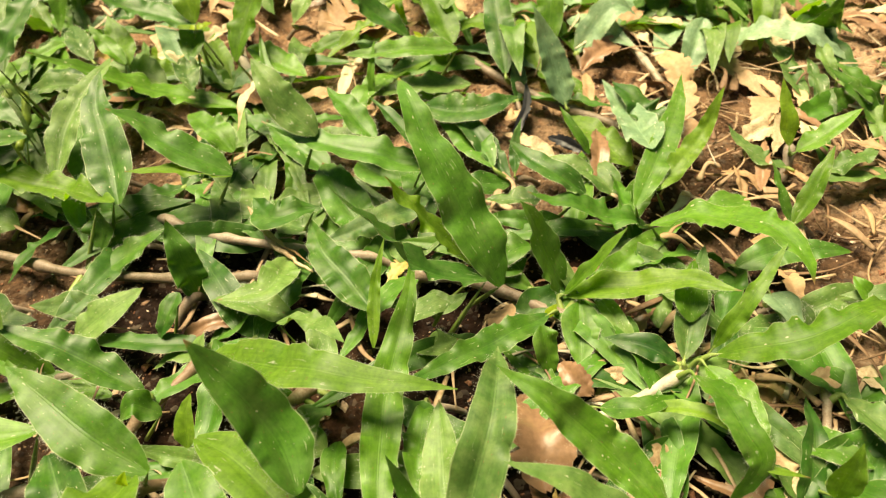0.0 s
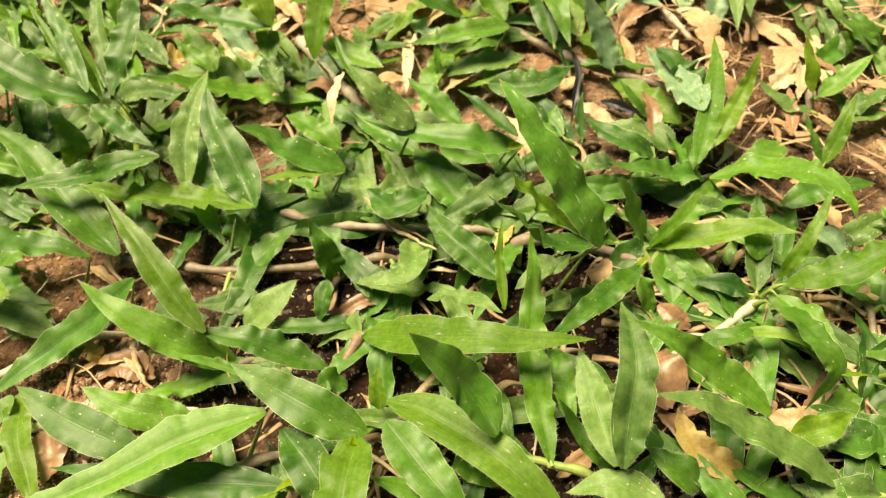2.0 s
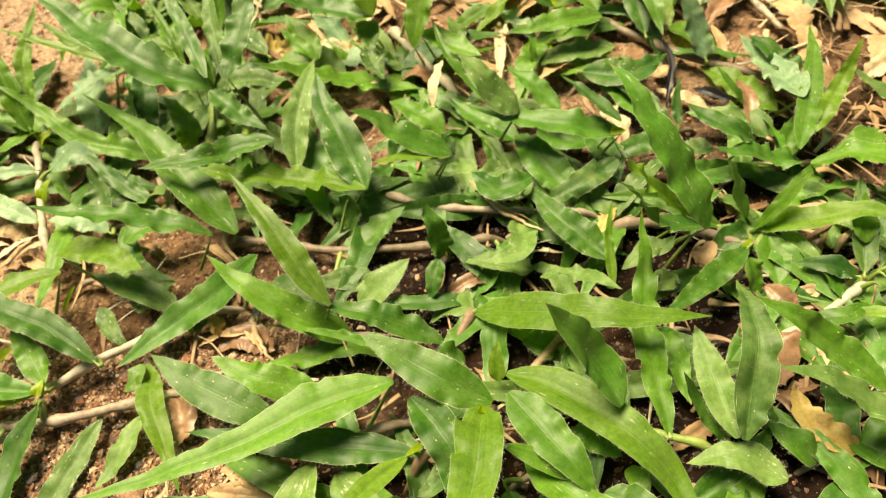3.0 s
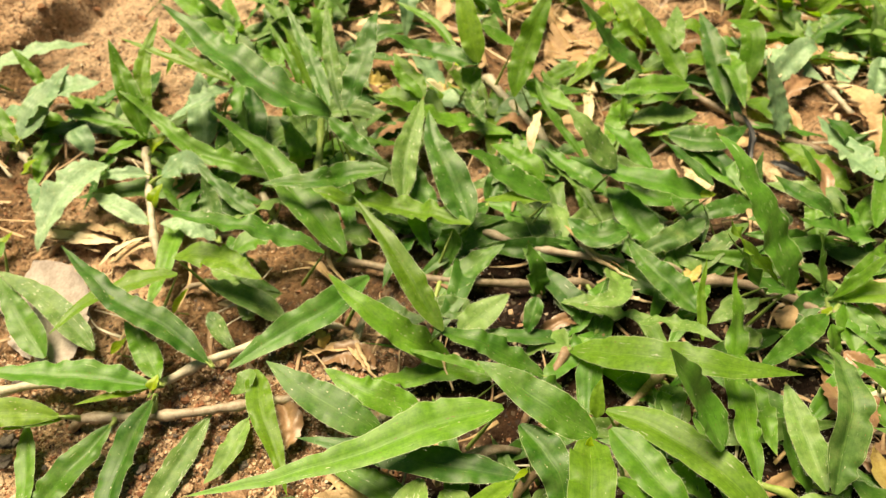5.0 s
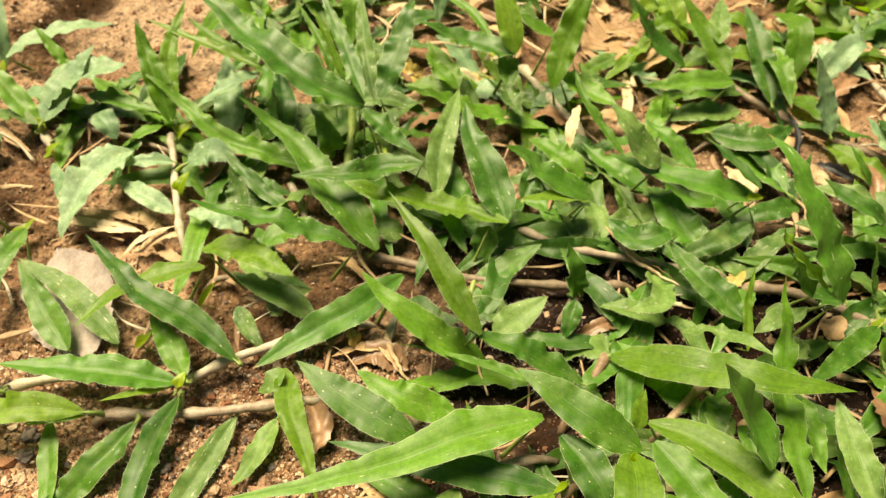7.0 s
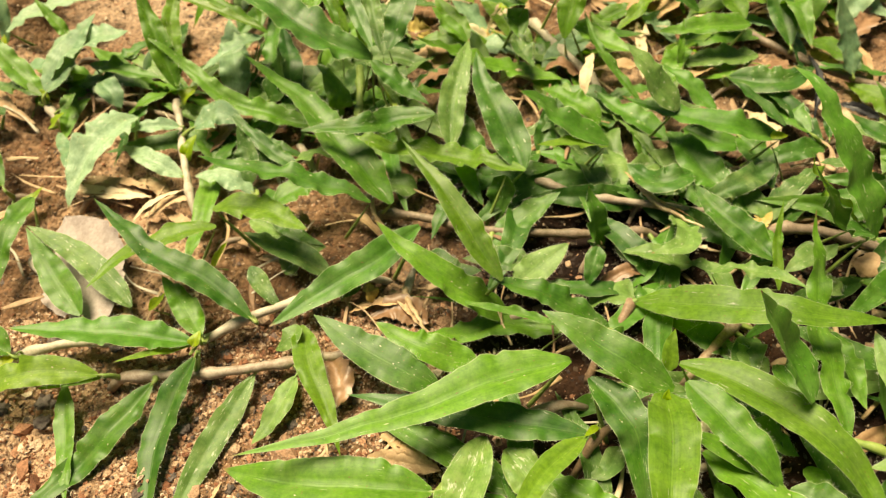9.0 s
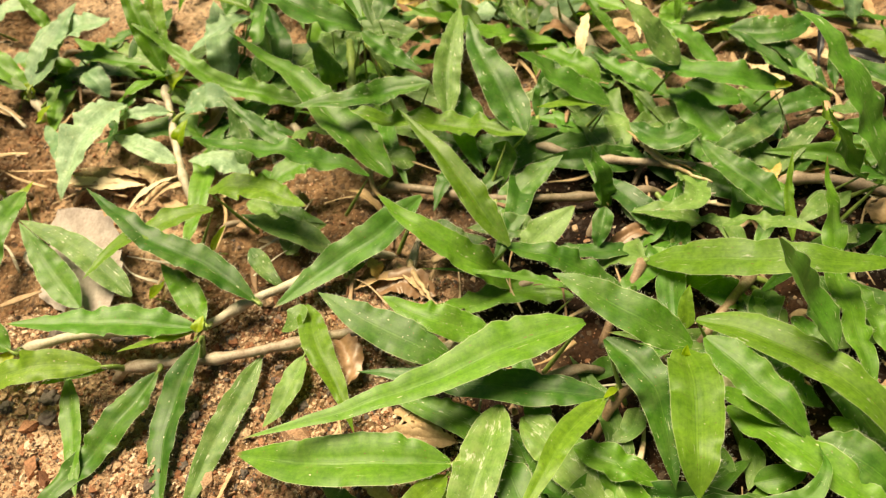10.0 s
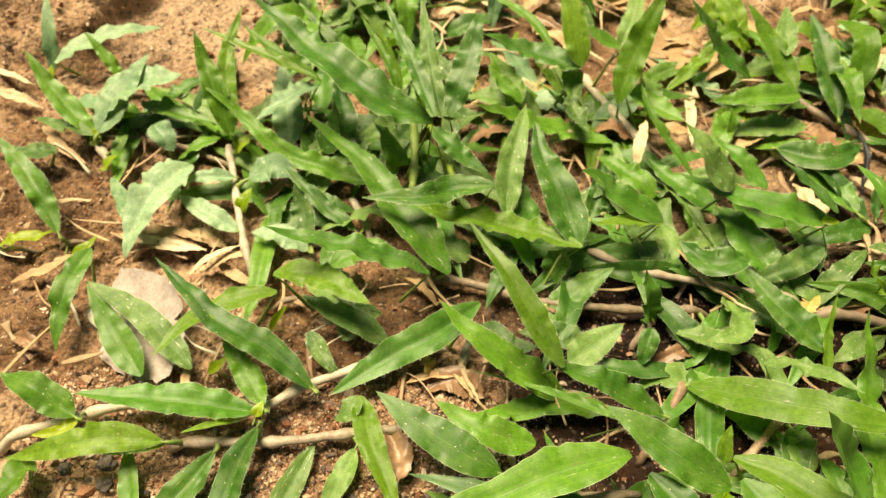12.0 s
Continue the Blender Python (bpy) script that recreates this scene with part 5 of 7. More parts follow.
p = runner('low grass shoot with dull green blades lying on the soil', STEM, 0.0010, (-0.0792, 0.1852, 0.0020), (-0.0712, 0.1872, 0.0030), (-0.0592, 0.1912, 0.0020))
blade(p, DEEP, 0.0153, (-0.0712, 0.1872, 0.0199), (-0.0881, 0.1888, 0.0304), (-0.0972, 0.1928, 0.0369), (-0.1056, 0.1920, 0.0434))
blade(p, GREEN, 0.0113, (-0.0731, 0.1982, 0.0200), (-0.0802, 0.2051, 0.0236), (-0.0940, 0.2197, 0.0212))
blade(p, DUSTY, 0.0118, (-0.0684, 0.1969, 0.0064), (-0.0663, 0.1837, 0.0072), (-0.0681, 0.1740, 0.0044))
p = runner('low grass shoot with dull green blades lying on the soil', STEM, 0.0010, (-0.1386, 0.1801, 0.0020), (-0.1306, 0.1821, 0.0030), (-0.1186, 0.1861, 0.0020))
blade(p, DUSTY, 0.0135, (-0.1310, 0.1890, 0.0180), (-0.1300, 0.2060, 0.0260), (-0.1260, 0.2220, 0.0310), (-0.1225, 0.2380, 0.0320))
blade(p, GREEN, 0.0112, (-0.1365, 0.1936, 0.0315), (-0.1532, 0.1929, 0.0291), (-0.1635, 0.1844, 0.0349), (-0.1854, 0.1836, 0.0351))
p = runner('low grass shoot with dull green blades lying on the soil', STEM, 0.0010, (-0.1118, 0.1694, 0.0020), (-0.1038, 0.1714, 0.0030), (-0.0918, 0.1754, 0.0020))
blade(p, FRESH, 0.0113, (-0.1038, 0.1714, 0.0232), (-0.1281, 0.1836, 0.0181), (-0.1445, 0.1860, 0.0201), (-0.1632, 0.1904, 0.0216), (-0.1877, 0.1937, 0.0228))
p = runner('low grass shoot with dull green blades lying on the soil', STEM, 0.0010, (-0.1622, 0.2192, 0.0020), (-0.1542, 0.2212, 0.0030), (-0.1422, 0.2252, 0.0020))
blade(p, DEEP, 0.0128, (-0.1542, 0.2212, 0.0406), (-0.1488, 0.2346, 0.0496), (-0.1449, 0.2496, 0.0557), (-0.1416, 0.2621, 0.0598))
blade(p, DEEP, 0.0067, (-0.1599, 0.2160, 0.0460), (-0.1695, 0.2394, 0.0540), (-0.1809, 0.2636, 0.0626))
blade(p, DEEP, 0.0091, (-0.1602, 0.2140, 0.0413), (-0.1510, 0.2056, 0.0381), (-0.1386, 0.1976, 0.0327))
p = runner('low grass shoot with dull green blades lying on the soil', STEM, 0.0010, (-0.2208, 0.2566, 0.0020), (-0.2128, 0.2586, 0.0030), (-0.2008, 0.2626, 0.0020))
blade(p, OLIVE, 0.0052, (-0.2128, 0.2586, 0.0257), (-0.2413, 0.2677, 0.0337), (-0.2663, 0.2797, 0.0357))
blade(p, FRESH, 0.0060, (-0.2118, 0.2619, 0.0207), (-0.2319, 0.2704, 0.0307), (-0.2482, 0.2827, 0.0347))
blade(p, CHALKY, 0.0102, (-0.2140, 0.2593, 0.0208), (-0.2250, 0.2463, 0.0244), (-0.2380, 0.2368, 0.0208))
p = runner('low grass shoot with dull green blades lying on the soil', STEM, 0.0010, (-0.2845, 0.1803, 0.0020), (-0.2765, 0.1823, 0.0030), (-0.2645, 0.1863, 0.0020))
blade(p, CHALKY, 0.0066, (-0.2765, 0.1823, 0.0143), (-0.2853, 0.1971, 0.0135), (-0.2964, 0.2135, 0.0103))
blade(p, GREEN, 0.0098, (-0.2914, 0.1734, 0.0141), (-0.2937, 0.1537, 0.0167), (-0.2951, 0.1333, 0.0061))
p = runner('low grass shoot with dull green blades lying on the soil', STEM, 0.0010, (-0.2187, 0.1820, 0.0020), (-0.2107, 0.1840, 0.0030), (-0.1987, 0.1880, 0.0020))
blade(p, DUSTY, 0.0120, (-0.2107, 0.1840, 0.0067), (-0.2124, 0.1947, 0.0141), (-0.2154, 0.2027, 0.0209))
blade(p, GREEN, 0.0115, (-0.1983, 0.1681, 0.0123), (-0.1857, 0.1740, 0.0155), (-0.1706, 0.1724, 0.0163))
blade(p, CHALKY, 0.0111, (-0.2094, 0.1798, 0.0061), (-0.2179, 0.1833, 0.0119), (-0.2316, 0.1836, 0.0121))
blade(p, DUSTY, 0.0116, (-0.2091, 0.1677, 0.0040), (-0.1908, 0.1565, 0.0059), (-0.1771, 0.1451, 0.0040))
p = runner('low grass shoot with dull green blades lying on the soil', STEM, 0.0010, (-0.3141, 0.2679, 0.0020), (-0.3061, 0.2699, 0.0030), (-0.2941, 0.2739, 0.0020))
blade(p, GREEN, 0.0060, (-0.3061, 0.2699, 0.0135), (-0.3127, 0.2760, 0.0206), (-0.3222, 0.2840, 0.0289))
blade(p, CHALKY, 0.0112, (-0.3069, 0.2620, 0.0107), (-0.3126, 0.2536, 0.0127), (-0.3286, 0.2595, 0.0087))
p = runner('low grass shoot with dull green blades lying on the soil', STEM, 0.0010, (-0.3500, 0.2793, 0.0020), (-0.3420, 0.2813, 0.0030), (-0.3300, 0.2853, 0.0020))
blade(p, CHALKY, 0.0108, (-0.3420, 0.2813, 0.0123), (-0.3228, 0.2956, 0.0170), (-0.2977, 0.3108, 0.0108))
blade(p, CHALKY, 0.0072, (-0.3468, 0.2832, 0.0044), (-0.3459, 0.2941, 0.0192), (-0.3496, 0.3134, 0.0304))
blade(p, YOUNG, 0.0041, (-0.3466, 0.2796, 0.0040), (-0.3469, 0.2821, 0.0060), (-0.3469, 0.2855, 0.0080))
p = runner('low grass shoot with dull green blades lying on the soil', STEM, 0.0010, (-0.3169, 0.1814, 0.0020), (-0.3089, 0.1834, 0.0030), (-0.2969, 0.1874, 0.0020))
blade(p, GREEN, 0.0100, (-0.3089, 0.1834, 0.0104), (-0.3198, 0.1998, 0.0192), (-0.3412, 0.2224, 0.0244))
blade(p, YOUNG, 0.0052, (-0.3042, 0.1761, 0.0041), (-0.2986, 0.1784, 0.0069), (-0.2939, 0.1839, 0.0091))
p = runner('low grass shoot with dull green blades lying on the soil', STEM, 0.0010, (-0.2245, 0.1561, 0.0020), (-0.2165, 0.1581, 0.0030), (-0.2045, 0.1621, 0.0020))
blade(p, FRESH, 0.0119, (-0.2165, 0.1581, 0.0223), (-0.2000, 0.1548, 0.0268), (-0.1792, 0.1420, 0.0293))
blade(p, FRESH, 0.0094, (-0.2147, 0.1518, 0.0199), (-0.2283, 0.1467, 0.0221), (-0.2398, 0.1378, 0.0248), (-0.2504, 0.1218, 0.0267))
blade(p, YOUNG, 0.0044, (-0.2190, 0.1437, 0.0060), (-0.2162, 0.1462, 0.0100), (-0.2119, 0.1495, 0.0140))
p = runner('low grass shoot with dull green blades lying on the soil', STEM, 0.0010, (-0.1434, 0.0885, 0.0020), (-0.1354, 0.0905, 0.0030), (-0.1234, 0.0945, 0.0020))
blade(p, GREEN, 0.0157, (-0.1354, 0.0905, 0.0119), (-0.1459, 0.0944, 0.0169), (-0.1613, 0.1033, 0.0190), (-0.1762, 0.1147, 0.0184))
p = runner('low grass shoot with dull green blades lying on the soil', STEM, 0.0010, (-0.1059, 0.2576, 0.0020), (-0.0979, 0.2596, 0.0030), (-0.0859, 0.2636, 0.0020))
blade(p, DEEP, 0.0161, (-0.0979, 0.2596, 0.0321), (-0.1193, 0.2669, 0.0325), (-0.1397, 0.2673, 0.0445))
blade(p, FRESH, 0.0120, (-0.0981, 0.2602, 0.0325), (-0.1024, 0.2710, 0.0461), (-0.1061, 0.2874, 0.0596))
blade(p, DUSTY, 0.0192, (-0.1138, 0.2513, 0.0107), (-0.1271, 0.2566, 0.0147), (-0.1488, 0.2632, 0.0127))
blade(p, DUSTY, 0.0110, (-0.1024, 0.2530, 0.0226), (-0.0999, 0.2429, 0.0208), (-0.0956, 0.2328, 0.0207))
blade(p, GREEN, 0.0104, (-0.1014, 0.2653, 0.0265), (-0.1011, 0.2581, 0.0242), (-0.1006, 0.2501, 0.0220))
blade(p, YOUNG, 0.0063, (-0.1084, 0.2763, 0.0201), (-0.1042, 0.2748, 0.0217), (-0.1012, 0.2765, 0.0221))
p = runner('low grass shoot with dull green blades lying on the soil', STEM, 0.0010, (-0.1315, 0.2441, 0.0020), (-0.1235, 0.2461, 0.0030), (-0.1115, 0.2501, 0.0020))
blade(p, GREEN, 0.0072, (-0.1235, 0.2461, 0.0243), (-0.1312, 0.2522, 0.0286), (-0.1385, 0.2587, 0.0333))
blade(p, FRESH, 0.0121, (-0.1234, 0.2479, 0.0226), (-0.1306, 0.2611, 0.0260), (-0.1371, 0.2722, 0.0300))
p = runner('low grass shoot with dull green blades lying on the soil', STEM, 0.0010, (-0.0522, 0.1957, 0.0020), (-0.0442, 0.1977, 0.0030), (-0.0322, 0.2017, 0.0020))
blade(p, DUSTY, 0.0192, (-0.0442, 0.1977, 0.0266), (-0.0547, 0.2023, 0.0379), (-0.0644, 0.2139, 0.0457))
blade(p, DEEP, 0.0107, (-0.0265, 0.2055, 0.0177), (-0.0358, 0.2153, 0.0216), (-0.0449, 0.2277, 0.0248))
blade(p, GREEN, 0.0049, (-0.0517, 0.2178, 0.0101), (-0.0615, 0.2312, 0.0178), (-0.0686, 0.2405, 0.0241), (-0.0734, 0.2574, 0.0300))
blade(p, DEEP, 0.0145, (-0.0439, 0.2030, 0.0060), (-0.0577, 0.2145, 0.0087), (-0.0699, 0.2288, 0.0098))
blade(p, DEEP, 0.0165, (-0.0344, 0.2105, 0.0040), (-0.0233, 0.2008, 0.0050), (-0.0095, 0.2012, 0.0040))
p = runner('low grass shoot with dull green blades lying on the soil', STEM, 0.0010, (-0.0193, 0.2343, 0.0020), (-0.0113, 0.2363, 0.0030), (0.0007, 0.2403, 0.0020))
blade(p, GREEN, 0.0166, (-0.0113, 0.2363, 0.0085), (0.0062, 0.2275, 0.0129), (0.0236, 0.2360, 0.0125))
blade(p, GREEN, 0.0031, (-0.0315, 0.2412, 0.0081), (-0.0314, 0.2471, 0.0177), (-0.0301, 0.2557, 0.0261))
p = runner('low grass shoot with dull green blades lying on the soil', STEM, 0.0010, (-0.0266, 0.2698, 0.0020), (-0.0186, 0.2718, 0.0030), (-0.0066, 0.2758, 0.0020))
blade(p, GREEN, 0.0132, (-0.0186, 0.2718, 0.0171), (-0.0303, 0.2753, 0.0247), (-0.0410, 0.2785, 0.0372), (-0.0534, 0.2813, 0.0527))
blade(p, DUSTY, 0.0107, (-0.0036, 0.2779, 0.0251), (-0.0003, 0.2933, 0.0266), (0.0041, 0.3115, 0.0270))
blade(p, GREEN, 0.0106, (-0.0243, 0.2600, 0.0067), (-0.0352, 0.2422, 0.0107), (-0.0409, 0.2229, 0.0087))
p = runner('low grass shoot with dull green blades lying on the soil', STEM, 0.0010, (-0.0617, 0.2718, 0.0020), (-0.0537, 0.2738, 0.0030), (-0.0417, 0.2778, 0.0020))
blade(p, FRESH, 0.0071, (-0.0537, 0.2738, 0.0063), (-0.0361, 0.2878, 0.0145), (-0.0136, 0.3101, 0.0203))
p = runner('low grass shoot with dull green blades lying on the soil', STEM, 0.0010, (-0.1294, 0.2009, 0.0020), (-0.1214, 0.2029, 0.0030), (-0.1094, 0.2069, 0.0020))
blade(p, DEEP, 0.0094, (-0.1214, 0.2029, 0.0105), (-0.1260, 0.1867, 0.0109), (-0.1189, 0.1694, 0.0065))
p = runner('low grass shoot with dull green blades lying on the soil', STEM, 0.0010, (-0.0672, 0.0650, 0.0020), (-0.0592, 0.0670, 0.0030), (-0.0472, 0.0710, 0.0020))
blade(p, GREEN, 0.0150, (-0.0590, 0.0690, 0.0120), (-0.0500, 0.0580, 0.0170), (-0.0380, 0.0460, 0.0180), (-0.0240, 0.0330, 0.0140), taper=2.2)
blade(p, GREEN, 0.0079, (-0.0431, 0.0627, 0.0123), (-0.0543, 0.0658, 0.0195), (-0.0667, 0.0704, 0.0243))
blade(p, GREEN, 0.0077, (-0.0556, 0.0492, 0.0064), (-0.0488, 0.0492, 0.0092), (-0.0400, 0.0519, 0.0084))
blade(p, DUSTY, 0.0071, (-0.0544, 0.0625, 0.0043), (-0.0537, 0.0551, 0.0055), (-0.0571, 0.0477, 0.0043))
blade(p, GREEN, 0.0093, (-0.0654, 0.0626, 0.0063), (-0.0640, 0.0536, 0.0073), (-0.0669, 0.0466, 0.0053))
p = runner('low grass shoot with dull green blades lying on the soil', STEM, 0.0010, (-0.0740, 0.0390, 0.0020), (-0.0660, 0.0410, 0.0030), (-0.0540, 0.0450, 0.0020))
blade(p, DEEP, 0.0070, (-0.0800, 0.0440, 0.0120), (-0.0630, 0.0390, 0.0170), (-0.0490, 0.0400, 0.0200), (-0.0420, 0.0470, 0.0210), (-0.0410, 0.0540, 0.0200))
blade(p, FRESH, 0.0097, (-0.0779, 0.0405, 0.0147), (-0.0913, 0.0361, 0.0207), (-0.1078, 0.0298, 0.0207))
blade(p, DUSTY, 0.0080, (-0.0546, 0.0444, 0.0085), (-0.0611, 0.0396, 0.0109), (-0.0692, 0.0351, 0.0085))
p = runner('low grass shoot with dull green blades lying on the soil', STEM, 0.0010, (-0.0149, 0.1082, 0.0020), (-0.0069, 0.1102, 0.0030), (0.0051, 0.1142, 0.0020))
blade(p, GREEN, 0.0086, (-0.0069, 0.1102, 0.0065), (-0.0080, 0.0926, 0.0109), (-0.0068, 0.0817, 0.0105))
blade(p, DUSTY, 0.0101, (-0.0068, 0.1307, 0.0064), (-0.0039, 0.1264, 0.0092), (0.0015, 0.1294, 0.0084))
p = runner('low grass shoot with dull green blades lying on the soil', STEM, 0.0010, (0.0171, 0.0604, 0.0020), (0.0251, 0.0624, 0.0030), (0.0371, 0.0664, 0.0020))
blade(p, GREEN, 0.0122, (0.0251, 0.0624, 0.0064), (0.0188, 0.0664, 0.0112), (0.0125, 0.0734, 0.0124))
p = runner('low grass shoot with dull green blades lying on the soil', STEM, 0.0010, (-0.0880, 0.2723, 0.0020), (-0.0800, 0.2743, 0.0030), (-0.0680, 0.2783, 0.0020))
blade(p, GREEN, 0.0152, (-0.0800, 0.2743, 0.0321), (-0.0894, 0.2731, 0.0373), (-0.0978, 0.2761, 0.0428))
p = runner('low grass shoot with dull green blades lying on the soil', STEM, 0.0010, (-0.0799, 0.3025, 0.0020), (-0.0719, 0.3045, 0.0030), (-0.0599, 0.3085, 0.0020))
blade(p, DUSTY, 0.0120, (-0.0719, 0.3045, 0.0063), (-0.0658, 0.3156, 0.0135), (-0.0575, 0.3434, 0.0183))
p = runner('low grass shoot with dull green blades lying on the soil', STEM, 0.0010, (-0.1040, 0.3217, 0.0020), (-0.0960, 0.3237, 0.0030), (-0.0840, 0.3277, 0.0020))
blade(p, DUSTY, 0.0047, (-0.0960, 0.3237, 0.0099), (-0.0986, 0.3339, 0.0143), (-0.1012, 0.3434, 0.0199))
p = runner('low grass shoot with dull green blades lying on the soil', STEM, 0.0010, (-0.3410, 0.1776, 0.0020), (-0.3330, 0.1796, 0.0030), (-0.3210, 0.1836, 0.0020))
blade(p, YOUNG, 0.0067, (-0.3330, 0.1796, 0.0061), (-0.3210, 0.1834, 0.0077), (-0.3099, 0.1862, 0.0081))
p = runner('low grass shoot with dull green blades lying on the soil', STEM, 0.0010, (-0.1590, 0.2698, 0.0020), (-0.1510, 0.2718, 0.0030), (-0.1390, 0.2758, 0.0020))
blade(p, DUSTY, 0.0132, (-0.1510, 0.2718, 0.0103), (-0.1605, 0.2838, 0.0115), (-0.1706, 0.3016, 0.0103))
p = runner('low grass shoot with dull green blades lying on the soil', STEM, 0.0010, (-0.1902, 0.2527, 0.0020), (-0.1822, 0.2547, 0.0030), (-0.1702, 0.2587, 0.0020))
blade(p, FRESH, 0.0068, (-0.1822, 0.2547, 0.0303), (-0.1958, 0.2604, 0.0335), (-0.2104, 0.2646, 0.0343))
p = runner('low grass shoot with dull green blades lying on the soil', STEM, 0.0010, (-0.2153, 0.2834, 0.0020), (-0.2073, 0.2854, 0.0030), (-0.1953, 0.2894, 0.0020))
blade(p, DUSTY, 0.0065, (-0.2073, 0.2854, 0.0124), (-0.2125, 0.2958, 0.0192), (-0.2261, 0.3108, 0.0224))
p = runner('low grass shoot with dull green blades lying on the soil', STEM, 0.0010, (-0.2176, 0.2295, 0.0020), (-0.2096, 0.2315, 0.0030), (-0.1976, 0.2355, 0.0020))
blade(p, GREEN, 0.0207, (-0.2096, 0.2315, 0.0081), (-0.2030, 0.2351, 0.0197), (-0.2020, 0.2403, 0.0301))
p = runner('low grass shoot with dull green blades lying on the soil', STEM, 0.0010, (-0.0223, 0.2005, 0.0020), (-0.0143, 0.2025, 0.0030), (-0.0023, 0.2065, 0.0020))
blade(p, DEEP, 0.0147, (-0.0143, 0.2025, 0.0060), (-0.0093, 0.1863, 0.0079), (-0.0091, 0.1734, 0.0060))
p = runner('low grass shoot with dull green blades lying on the soil', STEM, 0.0010, (0.0815, 0.1404, 0.0020), (0.0895, 0.1424, 0.0030), (0.1015, 0.1464, 0.0020))
blade(p, CHALKY, 0.0097, (0.0895, 0.1424, 0.0100), (0.0911, 0.1338, 0.0119), (0.0935, 0.1278, 0.0100))
p = runner('low grass shoot with dull green blades lying on the soil', STEM, 0.0010, (0.1578, 0.1362, 0.0020), (0.1658, 0.1382, 0.0030), (0.1778, 0.1422, 0.0020))
blade(p, DUSTY, 0.0094, (0.1658, 0.1382, 0.0080), (0.1581, 0.1414, 0.0109), (0.1490, 0.1462, 0.0090))


# ---- low old growth under the runners ----
def low_growth():
    rng = random.Random(41)
    plots = [(-0.15, 0.06, 0.09, 0.27, 33), (0.045, 0.105, 0.05, 0.19, 12), (-0.19, 0.15, 0.26, 0.46, 64),
             (-0.3, -0.17, 0.228, 0.26, 7), (-0.23, -0.14, 0.19, 0.26, 10), (-0.235, -0.17, 0.3, 0.38, 12), (0.1, 0.25, 0.19, 0.34, 18), (-0.14, 0.1, 0.015, 0.06, 18)]
    for x0, x1, y0, y1, many in plots:
        for _ in range(many):
            x, y, way = rng.uniform(x0, x1), rng.uniform(y0, y1), rng.uniform(0, 6.283)
            step = Vector((math.cos(way), math.sin(way), 0)) * 0.011
            at = Vector((x, y, 0.0022))
            p = runner("low old grass shoot with dusty blades flat on the litter", STEM, 0.0009, at - step, at, at + step)
            for k in range(rng.choice((2, 3, 3))):
                a = way + (k - 1) * 1.9 + rng.uniform(-0.6, 0.6)
                go = Vector((math.cos(a), math.sin(a), 0)) * rng.uniform(0.03, 0.058)
                up = rng.uniform(0.002, 0.006) if y < 0.27 or rng.random() < 0.5 else rng.uniform(0.012, 0.022)
                foot = at + Vector((0, 0, 0.0008))
                mid = foot + go * 0.5 + Vector((rng.uniform(-0.003, 0.003), rng.uniform(-0.003, 0.003), up))
                tip = foot + go + Vector((0, 0, rng.uniform(-0.001, up)))
                blade(p, rng.choice((DUSTY, GREEN, DEEP, GREEN) if x < -0.15 else (DUSTY, GREEN, DEEP, DEEP, DEEP) if y < 0.25 else (DUSTY, FRESH, CHALKY, FRESH, GREEN)), rng.uniform(0.0075, 0.011) * (1.0 if y < 0.25 else 1.3), foot, mid, tip, roll=rng.uniform(-0.5, 0.5), wave=0.24, full=0.52, hairs=False)


low_growth()


# ---- litter ----
def dry_leaf(name, label, mat, width, *points, group="", fold=0.0):
    """A dead leaf or a flat strip of straw, curled and rippled, lying loose."""
    count[0] += 1
    rng = random.Random(count[0] * 104729)
    verts, faces, uvs, _ = blade_data(points, width, rng, rng.uniform(-0.3, 0.3), rng.uniform(-0.7, 0.7), fold or rng.uniform(0.2, 0.7), fold or rng.uniform(0.2, 0.4), long=24, across=8, full=rng.uniform(0.6, 0.95))
    torn = random.Random(count[0])
    # ragged margins: each side is bitten back towards the middle by its own amount
    for k in range(25):
        mid = verts[9 * k + 4].copy()
        for j in range(9):
            bite = max(0.0, noise.noise(Vector((0.55 * k, 31.0 * count[0] % 97, 0.0 if j < 4 else 8.0))))
            verts[9 * k + j] = verts[9 * k + j].lerp(mid, 0.7 * bite)
    verts = [v + Vector((torn.uniform(-1, 1), torn.uniform(-1, 1), torn.uniform(-0.3, 1))) * min(width, 0.012) * 0.03 for v in verts]
    return tagged(mesh_object(name, verts, faces, mat, None, uvs), label, "straw" if name == "straw" else "dead leaf", group)


def litter_material():
    m, nodes, links = material("straw_litter")
    bsdf = nodes["Principled BSDF"]
    geo = nodes.new("ShaderNodeNewGeometry")
    where = nodes.new("ShaderNodeTexCoord")
    fine = node(nodes, "ShaderNodeTexNoise", Scale=700.0, Detail=4.0)
    links.new(where.outputs["Object"], fine.inputs["Vector"])
    colour = ramp(nodes, links, geo.outputs["Random Per Island"], [(0.0, (0.16, 0.085, 0.045)), (0.3, (0.33, 0.2, 0.115)), (0.6, (0.45, 0.3, 0.18)), (0.85, (0.58, 0.42, 0.27)), (1.0, (0.7, 0.58, 0.4))])
    shade = ramp(nodes, links, fine.outputs[0], [(0.3, (0.7,)), (0.7, (1.1,))])
    links.new(mixed(nodes, links, "MULTIPLY", 1.0, colour, shade), bsdf.inputs["Base Color"])
    bsdf.inputs["Roughness"].default_value = 0.7
    return m


